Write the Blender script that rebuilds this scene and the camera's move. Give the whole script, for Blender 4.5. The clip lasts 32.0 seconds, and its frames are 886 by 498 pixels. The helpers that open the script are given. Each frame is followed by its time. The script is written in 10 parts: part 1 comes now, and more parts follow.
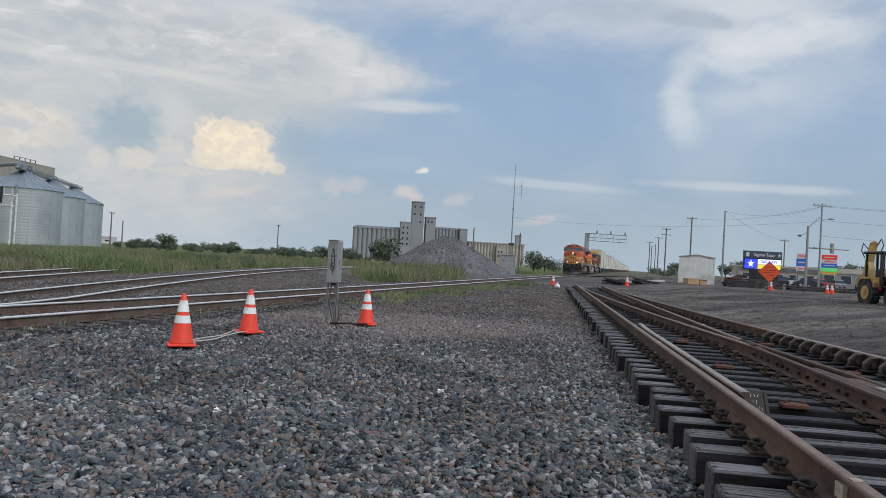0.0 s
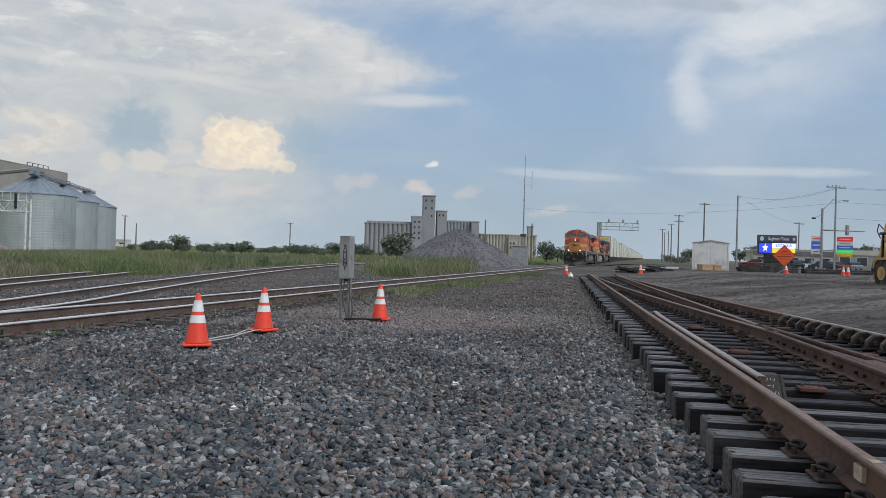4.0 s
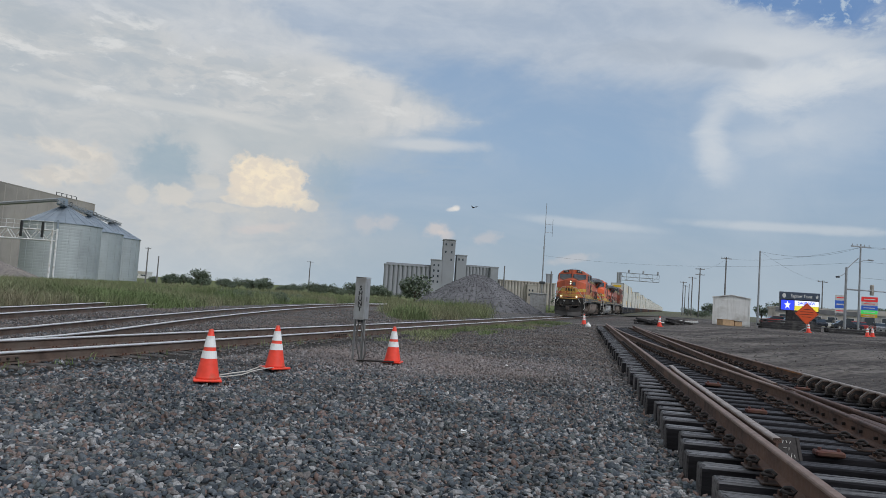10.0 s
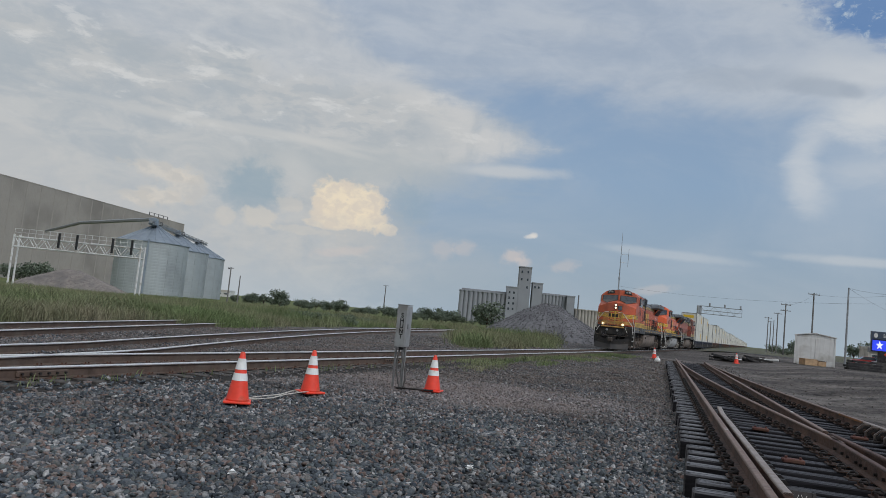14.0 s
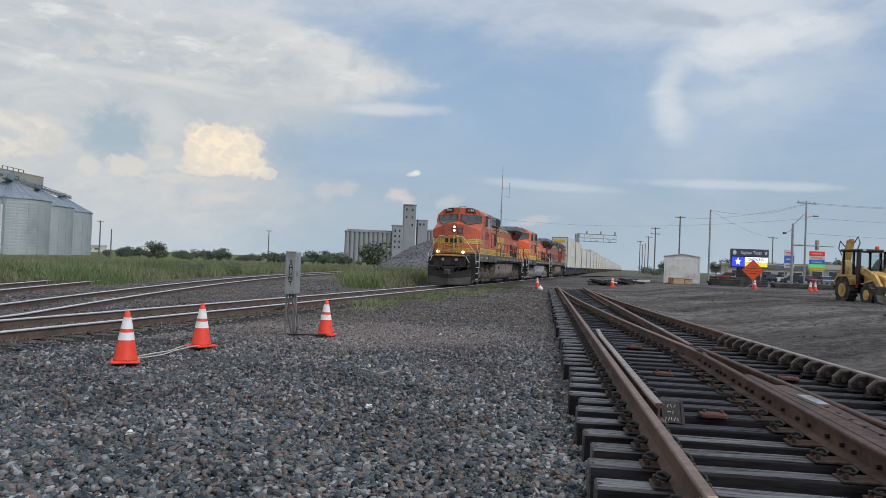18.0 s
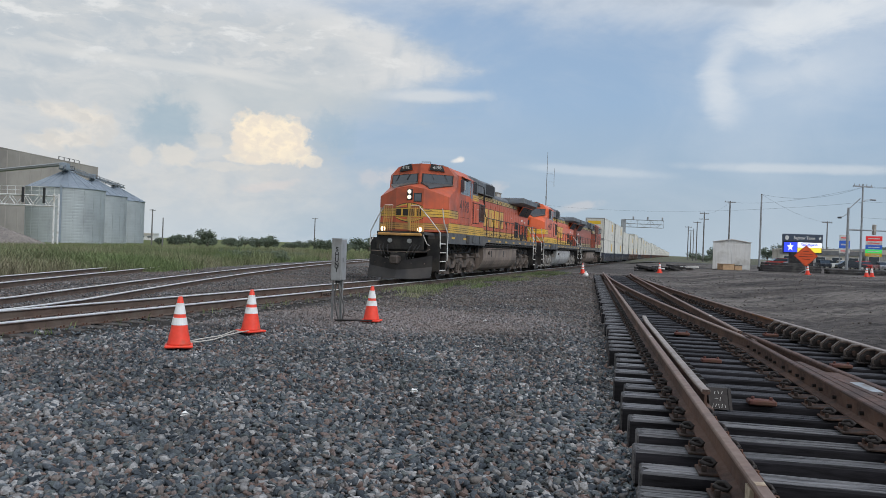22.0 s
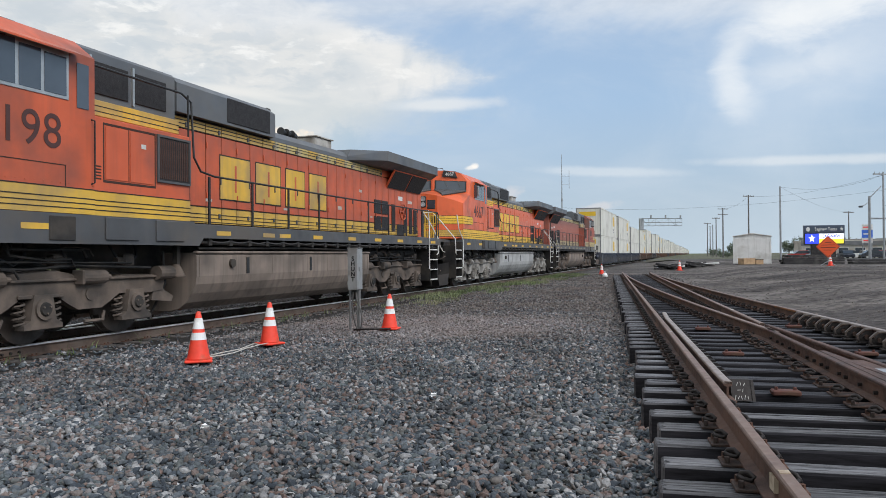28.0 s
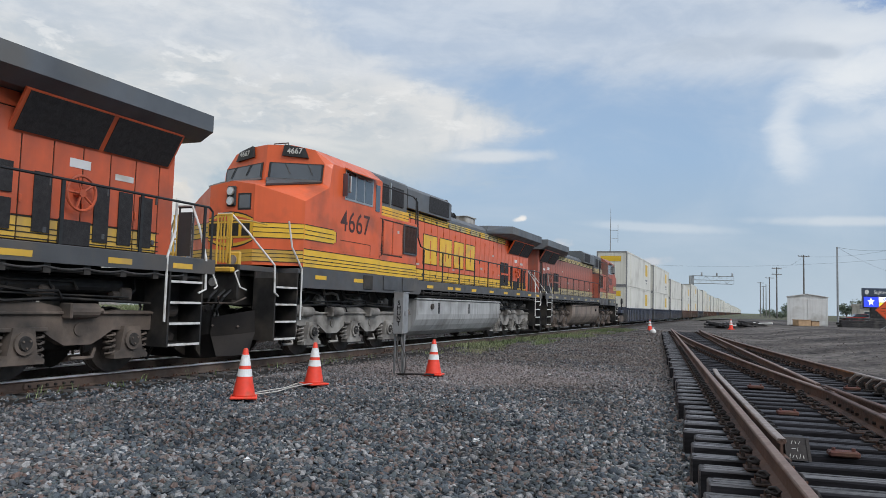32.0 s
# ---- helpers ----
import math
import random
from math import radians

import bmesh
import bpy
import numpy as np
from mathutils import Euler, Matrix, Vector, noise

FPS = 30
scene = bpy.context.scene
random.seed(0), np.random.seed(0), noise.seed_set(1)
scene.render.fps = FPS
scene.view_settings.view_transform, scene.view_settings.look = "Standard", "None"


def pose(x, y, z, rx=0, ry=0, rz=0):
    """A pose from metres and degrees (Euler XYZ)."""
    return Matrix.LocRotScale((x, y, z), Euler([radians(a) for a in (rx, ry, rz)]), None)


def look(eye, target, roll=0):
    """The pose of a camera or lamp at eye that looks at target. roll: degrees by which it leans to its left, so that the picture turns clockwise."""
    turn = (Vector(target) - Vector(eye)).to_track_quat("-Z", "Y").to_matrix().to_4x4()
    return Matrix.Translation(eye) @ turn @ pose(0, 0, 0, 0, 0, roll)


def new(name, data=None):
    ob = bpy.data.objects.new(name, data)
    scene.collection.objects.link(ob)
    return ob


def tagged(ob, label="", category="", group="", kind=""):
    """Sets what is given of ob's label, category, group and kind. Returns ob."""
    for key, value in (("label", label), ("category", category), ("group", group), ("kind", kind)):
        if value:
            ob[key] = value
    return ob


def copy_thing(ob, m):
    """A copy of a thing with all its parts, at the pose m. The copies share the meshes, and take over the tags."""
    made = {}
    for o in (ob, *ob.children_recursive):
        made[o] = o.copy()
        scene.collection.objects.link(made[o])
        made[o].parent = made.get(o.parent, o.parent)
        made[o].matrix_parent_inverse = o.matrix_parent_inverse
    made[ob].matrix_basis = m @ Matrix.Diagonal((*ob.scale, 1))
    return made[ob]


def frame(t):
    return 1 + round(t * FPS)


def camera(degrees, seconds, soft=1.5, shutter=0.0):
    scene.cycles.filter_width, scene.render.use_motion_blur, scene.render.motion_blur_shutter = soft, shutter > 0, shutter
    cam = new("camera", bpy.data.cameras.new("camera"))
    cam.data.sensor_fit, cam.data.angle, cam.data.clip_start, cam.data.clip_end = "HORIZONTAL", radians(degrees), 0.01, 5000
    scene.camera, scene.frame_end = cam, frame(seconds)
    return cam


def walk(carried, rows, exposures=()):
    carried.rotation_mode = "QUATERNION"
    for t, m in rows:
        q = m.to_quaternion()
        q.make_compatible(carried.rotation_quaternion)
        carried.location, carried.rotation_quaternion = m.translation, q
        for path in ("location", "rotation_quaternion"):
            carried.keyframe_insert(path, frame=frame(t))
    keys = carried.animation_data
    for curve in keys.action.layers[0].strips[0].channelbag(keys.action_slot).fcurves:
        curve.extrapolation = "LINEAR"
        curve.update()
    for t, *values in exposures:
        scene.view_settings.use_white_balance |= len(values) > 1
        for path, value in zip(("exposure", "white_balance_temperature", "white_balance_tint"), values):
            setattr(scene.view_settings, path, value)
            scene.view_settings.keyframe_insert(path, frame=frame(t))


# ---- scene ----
cam = camera(61.0, 32.0, soft=0.6)
PATH = [
    (0, (-0.234, -0.043, 1.379), (0.021, 1.941, 1.408), 3.3),
    (0.5, (-0.232, -0.049, 1.379), (0.028, 1.934, 1.406), 2.8),
    (1, (-0.228, -0.051, 1.377), (0.029, 1.933, 1.399), 2.4),
    (1.5, (-0.231, -0.053, 1.382), (0.016, 1.932, 1.399), 2.1),
    (2, (-0.219, -0.024, 1.379), (0.018, 1.962, 1.392), 1.7),
    (2.5, (-0.224, -0.04, 1.377), (0.006, 1.947, 1.386), 1.4),
    (4.5, (-0.222, -0.05, 1.374), (-0.007, 1.939, 1.385), 2.0),
    (5, (-0.237, -0.1, 1.388), (-0.017, 1.888, 1.412), 3.2),
    (5.5, (-0.2, -0.027, 1.376), (0.021, 1.96, 1.412), 3.9),
    (6, (-0.195, -0.047, 1.375), (0.038, 1.939, 1.409), 4.1),
    (6.5, (-0.198, -0.051, 1.375), (0.059, 1.932, 1.395), 3.8),
    (7, (-0.193, -0.026, 1.37), (0.094, 1.953, 1.37), 3.3),
    (7.5, (-0.194, -0.054, 1.365), (0.12, 1.922, 1.352), 3.0),
    (8, (-0.214, -0.066, 1.364), (0.103, 1.909, 1.349), 2.6),
    (8.5, (-0.211, -0.023, 1.37), (0.084, 1.955, 1.369), 2.4),
    (9, (-0.212, -0.018, 1.37), (0.038, 1.966, 1.402), 2.5),
    (9.5, (-0.21, -0.043, 1.373), (-0.002, 1.945, 1.449), 3.0),
    (10, (-0.167, -0.032, 1.387), (0.0, 1.957, 1.511), 3.9),
    (10.5, (-0.17, 0.031, 1.39), (-0.005, 2.015, 1.581), 5.4),
    (11, (-0.189, -0.031, 1.399), (0.005, 1.957, 1.494), 4.8),
    (11.5, (0.015, -0.049, 1.394), (0.152, 1.947, 1.4), 3.9),
    (12, (0.155, 0.079, 1.36), (0.275, 2.075, 1.353), 4.0),
    (12.5, (0.153, -0.056, 1.392), (0.254, 1.941, 1.405), 4.7),
    (13, (0.418, -0.005, 1.467), (0.443, 1.994, 1.527), 5.5),
    (13.5, (0.475, -0.022, 1.492), (0.443, 1.974, 1.614), 5.9),
    (14, (0.481, -0.039, 1.501), (0.439, 1.953, 1.677), 5.8),
    (14.5, (0.492, -0.119, 1.506), (0.489, 1.87, 1.712), 5.5),
    (16.5, (0.503, -0.171, 1.53), (0.566, 1.827, 1.596), 3.9),
    (17, (0.447, -0.235, 1.522), (0.686, 1.75, 1.535), 2.1),
    (17.5, (0.429, -0.235, 1.548), (0.714, 1.745, 1.561), 2.4),
    (18, (0.434, -0.191, 1.544), (0.707, 1.79, 1.58), 2.3),
    (18.5, (0.422, -0.217, 1.551), (0.675, 1.766, 1.595), 2.1),
    (19, (0.434, -0.198, 1.547), (0.665, 1.788, 1.583), 2.1),
    (19.5, (0.429, -0.242, 1.544), (0.643, 1.747, 1.568), 2.0),
    (20, (0.437, -0.214, 1.538), (0.636, 1.776, 1.55), 2.0),
    (20.5, (0.433, -0.229, 1.538), (0.621, 1.762, 1.543), 2.1),
    (21, (0.435, -0.237, 1.538), (0.612, 1.756, 1.539), 2.2),
    (21.5, (0.428, -0.243, 1.539), (0.596, 1.75, 1.538), 2.2),
    (22, (0.431, -0.238, 1.539), (0.588, 1.756, 1.535), 2.1),
    (22.5, (0.435, -0.236, 1.535), (0.581, 1.758, 1.531), 1.9),
    (23, (0.43, -0.241, 1.533), (0.57, 1.754, 1.534), 1.8),
    (23.5, (0.453, -0.232, 1.527), (0.584, 1.763, 1.539), 1.7),
    (24, (0.45, -0.25, 1.528), (0.576, 1.745, 1.553), 1.5),
    (24.5, (0.429, -0.294, 1.53), (0.557, 1.702, 1.568), 0.8),
    (25, (0.481, -0.236, 1.528), (0.614, 1.759, 1.579), -0.3),
    (25.5, (0.488, -0.242, 1.526), (0.638, 1.752, 1.577), -1.1),
    (27.5, (0.523, -0.159, 1.494), (0.66, 1.836, 1.522), -0.9),
    (28, (0.486, -0.218, 1.489), (0.595, 1.779, 1.505), -0.4),
    (28.5, (0.472, -0.215, 1.486), (0.543, 1.784, 1.493), -0.5),
    (29, (0.467, -0.219, 1.483), (0.5, 1.781, 1.487), -0.7),
    (29.5, (0.455, -0.231, 1.48), (0.47, 1.768, 1.497), -0.7),
    (30, (0.482, -0.196, 1.477), (0.489, 1.804, 1.527), -0.3),
    (30.5, (0.47, -0.222, 1.463), (0.487, 1.776, 1.555), 0.5),
    (31, (0.483, -0.231, 1.432), (0.5, 1.765, 1.564), 1.3),
    (31.5, (0.494, -0.188, 1.413), (0.496, 1.806, 1.567), 1.7),
    (32, (0.47, -0.239, 1.414), (0.455, 1.756, 1.562), 1.6),
]
EXPOSURE = [(0, 0, 6500, 10), (6.5, 0.03, 6500, 10), (8, 0.12, 6500, 10), (9.3, 0, 6500, 10), (11, -0.16, 6500, 10), (12.2, -0.05, 6500, 10), (13, 0.02, 6500, 10), (14, -0.25, 6500, 10), (14.5, -0.28, 6500, 10), (17, 0.03, 6500, 10), (18, 0.05, 6500, 10), (23, 0.1, 6500, 10), (24, 0.08, 6500, 10), (25.5, 0.15, 6500, 10), (27.5, 0.31, 6600, 10), (29, 0.39, 6630, 10), (30.5, 0.31, 6580, 10), (32, 0.17, 6500, 10)]
walk(cam, [(t, look(eye, target, roll)) for t, eye, target, roll in PATH], EXPOSURE)
DEG = 180.0 / math.pi
# The straight main track: along it ALONG, across it (to the camera's side) ACROSS.
TH = math.atan(0.398)
ALONG = Vector((math.sin(TH), math.cos(TH), 0.0))
ACROSS = Vector((math.cos(TH), -math.sin(TH), 0.0))
TRACK_C = -10.06
RAIL_Z = 0.15
TRAIN_YAW = -(90.0 + TH * DEG)


def on_track(s, off=0.0, z=0.0):
    """A point of the main track: s along it, off to the camera's side of its middle."""
    p = ALONG * s + ACROSS * (TRACK_C + off)
    return Vector((p.x, p.y, z))


# ---- world ----
def build_world():
    w = bpy.data.worlds.new("evening_sky")
    w.use_nodes = True
    scene.world = w
    nt = w.node_tree
    nt.nodes.clear()
    N, L = nt.nodes.new, nt.links.new

    def math_(op, a, b=0.0, c=0.0):
        n = N("ShaderNodeMath")
        n.operation = op
        for i, v in enumerate((a, b, c)):
            if isinstance(v, (int, float)):
                n.inputs[i].default_value = v
            else:
                L(v, n.inputs[i])
        return n.outputs[0]

    def smooth(x, lo, hi):
        n = N("ShaderNodeMapRange")
        n.interpolation_type = "SMOOTHSTEP"
        L(x, n.inputs[0])
        n.inputs[1].default_value, n.inputs[2].default_value = lo, hi
        return n.outputs[0]

    def mix(f, a, b):
        n = N("ShaderNodeMix")
        n.data_type = "RGBA"
        if isinstance(f, (int, float)):
            n.inputs[0].default_value = f
        else:
            L(f, n.inputs[0])
        for i, v in ((6, a), (7, b)):
            if isinstance(v, tuple):
                n.inputs[i].default_value = (*v, 1)
            else:
                L(v, n.inputs[i])
        return n.outputs[2]

    tc = N("ShaderNodeTexCoord")
    sep = N("ShaderNodeSeparateXYZ")
    L(tc.outputs["Generated"], sep.inputs[0])
    az = math_("MULTIPLY", math_("ARCTAN2", sep.outputs[0], sep.outputs[1]), DEG)   # degrees to the right of +y
    el = math_("MULTIPLY", math_("ARCSINE", sep.outputs[2]), DEG)

    comb = N("ShaderNodeCombineXYZ")
    L(az, comb.inputs[0])
    L(el, comb.inputs[1])

    def noise_(scale, detail=5.0, rough=0.55, stretch=(1, 1, 1), shift=(0, 0, 0), dist=0.0):
        mp = N("ShaderNodeMapping")
        L(comb.outputs[0], mp.inputs[0])
        mp.inputs["Scale"].default_value = stretch
        mp.inputs["Location"].default_value = shift
        n = N("ShaderNodeTexNoise")
        L(mp.outputs[0], n.inputs["Vector"])
        n.inputs["Scale"].default_value = scale
        n.inputs["Detail"].default_value = detail
        n.inputs["Roughness"].default_value = rough
        n.inputs["Distortion"].default_value = dist
        return n.outputs["Fac"]

    big = noise_(0.085, 6, 0.6, (0.6, 1.4, 1), (3, 1, 0), 0.6)
    fine = noise_(0.35, 6, 0.62, (0.7, 1.5, 1), (7, 2, 0), 0.4)
    puff = noise_(0.55, 5, 0.55, (1, 1.2, 1), (1, 9, 0), 0.2)
    tuft = noise_(0.95, 7, 0.62, (1, 1.15, 1), (4, 5, 0), 0.3)
    wisp = noise_(0.24, 6, 0.58, (1.1, 0.8, 1), (2, 8, 0), 0.5)

    def blob(a0, e0, ra, re, soft=0.8, warp=1.0, tilt=0.0, tex=None):
        """A cloud patch round a place of the sky: 1 inside, 0 outside, with a torn edge."""
        da, de = math_("SUBTRACT", az, a0), math_("SUBTRACT", el, e0)
        ct, st = math.cos(tilt / DEG), math.sin(tilt / DEG)
        da, de = math_("ADD", math_("MULTIPLY", da, ct), math_("MULTIPLY", de, st)), math_("SUBTRACT", math_("MULTIPLY", de, ct), math_("MULTIPLY", da, st))
        q = math_("ADD", math_("POWER", math_("DIVIDE", da, ra), 2.0), math_("POWER", math_("DIVIDE", de, re), 2.0))
        q = math_("ADD", math_("SQRT", q), math_("MULTIPLY", math_("SUBTRACT", tex or fine, 0.5), 2.0 * warp))
        n = N("ShaderNodeMapRange")
        n.interpolation_type = "SMOOTHSTEP"
        L(q, n.inputs[0])
        n.inputs[1].default_value, n.inputs[2].default_value = 1.0 + soft / 2, 1.0 - soft / 2
        return n.outputs[0]

    sky = N("ShaderNodeTexSky")
    sky.sky_type, sky.sun_disc = "NISHITA", False
    sky.sun_elevation, sky.sun_rotation = radians(38), radians(157)
    sky.air_density, sky.dust_density, sky.ozone_density = 1.0, 1.6, 1.4
    gain = N("ShaderNodeVectorMath")
    gain.operation = "SCALE"
    L(sky.outputs[0], gain.inputs[0])
    gain.inputs["Scale"].default_value = 0.055

    up = N("ShaderNodeValToRGB")
    L(smooth(el, -2, 34), up.inputs[0])
    ramp = up.color_ramp
    ramp.elements[0].position, ramp.elements[0].color = 0.0, (0.35, 0.44, 0.53, 1)
    ramp.elements[1].position, ramp.elements[1].color = 1.0, (0.27, 0.38, 0.57, 1)
    e = ramp.elements.new(0.30)
    e.color = (0.30, 0.43, 0.60, 1)
    c = mix(0.16, up.outputs[0], gain.outputs[0])

    # thin high veil over everything, denser overhead
    veil = math_("MULTIPLY", smooth(big, 0.36, 0.70), math_("ADD", 0.30, math_("MULTIPLY", smooth(el, 8, 22), 0.30)))
    c = mix(veil, c, (0.50, 0.55, 0.61))
    # the wide anvil to the left: its right-hand edge runs out to a torn tip and back down to the cumulus
    cauli = noise_(0.9, 7, 0.58, (1, 1.2, 1), (6, 3, 0), 0.25)
    line = N("ShaderNodeValToRGB")
    L(math_("DIVIDE", el, 24.0), line.inputs[0])
    line.color_ramp.interpolation = "EASE"
    knots = ((2.0, -4.0), (5.0, -5.5), (8.0, -5.0), (9.8, -3.2), (11.2, 0.2), (12.1, 3.2), (13.4, 5.6), (14.8, 3.6), (16.2, 0.0), (17.6, -4.5), (20.0, -9.5), (24.0, -15.0))
    for k, (e0, a0) in enumerate(knots):
        el_ = line.color_ramp.elements[0] if k == 0 else line.color_ramp.elements[-1] if k == len(knots) - 1 else line.color_ramp.elements.new(e0 / 24.0)
        g = (a0 + 20.0) / 40.0
        el_.position, el_.color = e0 / 24.0, (g, g, g, 1)
    inside = math_("SUBTRACT", math_("SUBTRACT", math_("MULTIPLY", line.outputs[0], 40.0), 20.0), az)
    torn = math_("ADD", inside, math_("ADD", math_("MULTIPLY", math_("SUBTRACT", big, 0.5), 7.0), math_("MULTIPLY", math_("SUBTRACT", fine, 0.5), 5.0)))
    anvil = smooth(math_("ADD", torn, math_("MULTIPLY", math_("SUBTRACT", tuft, 0.5), 3.0)), -3.0, 5.5)
    tone = mix(smooth(fine, 0.34, 0.66), (0.455, 0.495, 0.525), (0.575, 0.585, 0.580))
    tone = mix(math_("MULTIPLY", smooth(big, 0.40, 0.62), 0.5), tone, (0.60, 0.595, 0.58))
    c = mix(math_("MULTIPLY", anvil, 0.90), c, tone)
    # drawn-out tufts and grey furrows on the anvil's underside
    furrow = noise_(0.42, 7, 0.60, (0.6, 1.6, 1), (9, 4, 0), 0.25)
    above = math_("MULTIPLY", anvil, smooth(el, 9.5, 13.5))
    c = mix(math_("MULTIPLY", math_("MULTIPLY", above, smooth(furrow, 0.50, 0.40)), 0.55), c, (0.415, 0.465, 0.51))
    c = mix(math_("MULTIPLY", math_("MULTIPLY", above, smooth(furrow, 0.54, 0.66)), 0.75), c, (0.68, 0.69, 0.69))
    shade = blob(-9.0, 10.3, 11.0, 1.7, 1.3, 0.9, 2, fine)
    c = mix(math_("MULTIPLY", shade, 0.60), c, (0.445, 0.49, 0.515))
    for a0, e0, ra, re, tilt, k in ((-17.0, 12.1, 9.0, 0.32, -1, 0.55), (-10.5, 11.7, 3.0, 0.25, -8, 0.45), (-12.8, 9.6, 1.6, 0.9, -40, 0.40)):
        c = mix(math_("MULTIPLY", blob(a0, e0, ra, re, 1.3, 0.9, tilt), k), c, (0.62, 0.625, 0.615))
    rim = math_("MULTIPLY", math_("MULTIPLY", smooth(torn, -1.0, 3.5), smooth(torn, 10.0, 3.5)), math_("MULTIPLY", smooth(el, 10.5, 13.0), smooth(wisp, 0.30, 0.55)))
    c = mix(math_("MULTIPLY", rim, 0.75), c, (0.625, 0.63, 0.63))
    streak = blob(3.2, 11.35, 3.6, 0.42, 1.2, 0.7, 2)
    c = mix(math_("MULTIPLY", streak, 0.7), c, (0.60, 0.62, 0.635))
    # grey layer overhead, broken into small tufts higher up
    roof = math_("MULTIPLY", smooth(math_("ADD", el, math_("MULTIPLY", math_("SUBTRACT", big, 0.5), 9.0)), 15.6, 18.6), smooth(az, 60, 40))
    grain = mix(smooth(math_("ADD", math_("MULTIPLY", fine, 0.6), math_("MULTIPLY", big, 0.4)), 0.36, 0.64), (0.43, 0.485, 0.56), (0.55, 0.59, 0.64))
    c = mix(math_("MULTIPLY", roof, 0.62), c, grain)
    # blue gap
    gap = blob(-16.0, 7.9, 2.1, 1.9, 0.9, 0.8, 14, tuft)
    c = mix(math_("MULTIPLY", gap, 0.7), c, (0.29, 0.395, 0.475))
    # low cumulus bank towards the left and centre
    hole = blob(-4.2, 8.0, 1.6, 1.6, 1.0, 0.8, 0, tuft)
    c = mix(math_("MULTIPLY", hole, 0.6), c, (0.30, 0.405, 0.50))
    low = blob(-17, 4.2, 19, 2.6, 1.0, 0.8, -2, puff)
    c = mix(math_("MULTIPLY", low, 0.36), c, mix(smooth(puff, 0.35, 0.65), (0.44, 0.485, 0.53), (0.57, 0.565, 0.55)))
    glow = blob(-8.0, 6.6, 4.0, 2.2, 1.2, 0.9, -12, tuft)
    c = mix(math_("MULTIPLY", glow, 0.26), c, (0.59, 0.56, 0.51))
    cream = mix(smooth(cauli, 0.40, 0.62), (0.72, 0.645, 0.55), (0.87, 0.755, 0.58))
    for a0, e0, ra, re, k in ((-9.9, 8.0, 1.5, 1.35, 0.92), (-7.7, 7.9, 1.7, 1.3, 0.9), (-9.4, 6.6, 1.9, 0.9, 0.78), (-7.2, 6.7, 1.6, 0.9, 0.75), (-5.6, 6.1, 0.8, 0.45, 0.55), (-10.6, 5.9, 1.5, 0.3, 0.45)):
        c = mix(math_("MULTIPLY", blob(a0, e0, ra, re, 0.45, 0.85, -6, cauli), k), c, cream)
    for a0, e0, ra, re, k in ((-22.3, 8.2, 2.4, 0.55, 0.55), (-22.2, 6.5, 1.5, 0.6, 0.6), (-20.6, 7.5, 1.5, 1.1, 0.5), (-23.6, 6.1, 1.2, 0.5, 0.55)):
        c = mix(math_("MULTIPLY", blob(a0, e0, ra, re, 0.7, 1.1, -6, cauli), k), c, mix(smooth(cauli, 0.4, 0.6), (0.60, 0.575, 0.535), (0.74, 0.68, 0.595)))
    for a0, e0, ra, re, k in ((-15.2, 5.9, 1.15, 0.75, 0.75), (-17.6, 5.7, 0.8, 0.6, 0.55), (-13.0, 7.1, 1.0, 0.6, 0.5), (-11.8, 5.3, 2.2, 0.3, 0.45)):
        c = mix(math_("MULTIPLY", blob(a0, e0, ra, re, 0.6, 1.0, 0, cauli), k), c, (0.63, 0.605, 0.56))
    for a0, e0, ra, re in ((5.35, 6.6, 0.42, 0.14), (5.6, 6.74, 0.24, 0.17)):
        c = mix(math_("MULTIPLY", blob(a0, e0, ra, re, 1.3, 0.9, 6, tuft), 0.7), c, (0.76, 0.73, 0.69))
    for a0, e0, ra, re, k in ((4.2, 5.0, 0.8, 0.5, 0.6), (4.9, 4.6, 0.6, 0.4, 0.5), (8.2, 4.6, 0.9, 0.4, 0.35), (0.4, 5.3, 0.8, 0.5, 0.35), (-1.2, 5.0, 0.9, 0.6, 0.3), (-9.0, 4.0, 2.0, 0.35, 0.4), (14.5, 3.4, 1.6, 0.3, 0.35)):
        c = mix(math_("MULTIPLY", blob(a0, e0, ra, re, 1.1, 1.1, 10, cauli), k), c, (0.66, 0.585, 0.55))
    # bright curl to the right: a thin stroke that bends up into a broad soft patch
    white = (0.665, 0.69, 0.71)
    halo = blob(27.6, 11.2, 4.6, 5.2, 1.7, 0.9, 6, wisp)
    c = mix(math_("MULTIPLY", halo, 0.28), c, (0.56, 0.61, 0.66))
    for a0, e0, ra, re, tilt, k in ((25.0, 10.4, 0.9, 1.2, 30, 0.24), (24.2, 11.6, 0.85, 1.8, 12, 0.32), (24.0, 13.3, 0.9, 1.9, -8, 0.34), (25.0, 15.0, 1.0, 1.8, -32, 0.30), (26.8, 16.4, 1.2, 1.7, -50, 0.30), (28.6, 12.7, 2.6, 0.8, 8, 0.28)):
        c = mix(math_("MULTIPLY", blob(a0, e0, ra, re, 1.8, 1.1, tilt, fine), k), c, white)
    for a0, e0, ra, re, tilt, k in ((30.0, 16.2, 3.2, 1.3, 6, 0.72), (27.9, 15.4, 1.8, 1.3, -30, 0.5), (33.6, 16.4, 2.6, 0.9, 4, 0.5), (32.5, 13.6, 3.2, 2.2, 20, 0.22), (29.0, 18.6, 5.0, 1.1, -8, 0.5)):
        c = mix(math_("MULTIPLY", blob(a0, e0, ra, re, 1.4, 0.9, tilt, fine), k), c, white)
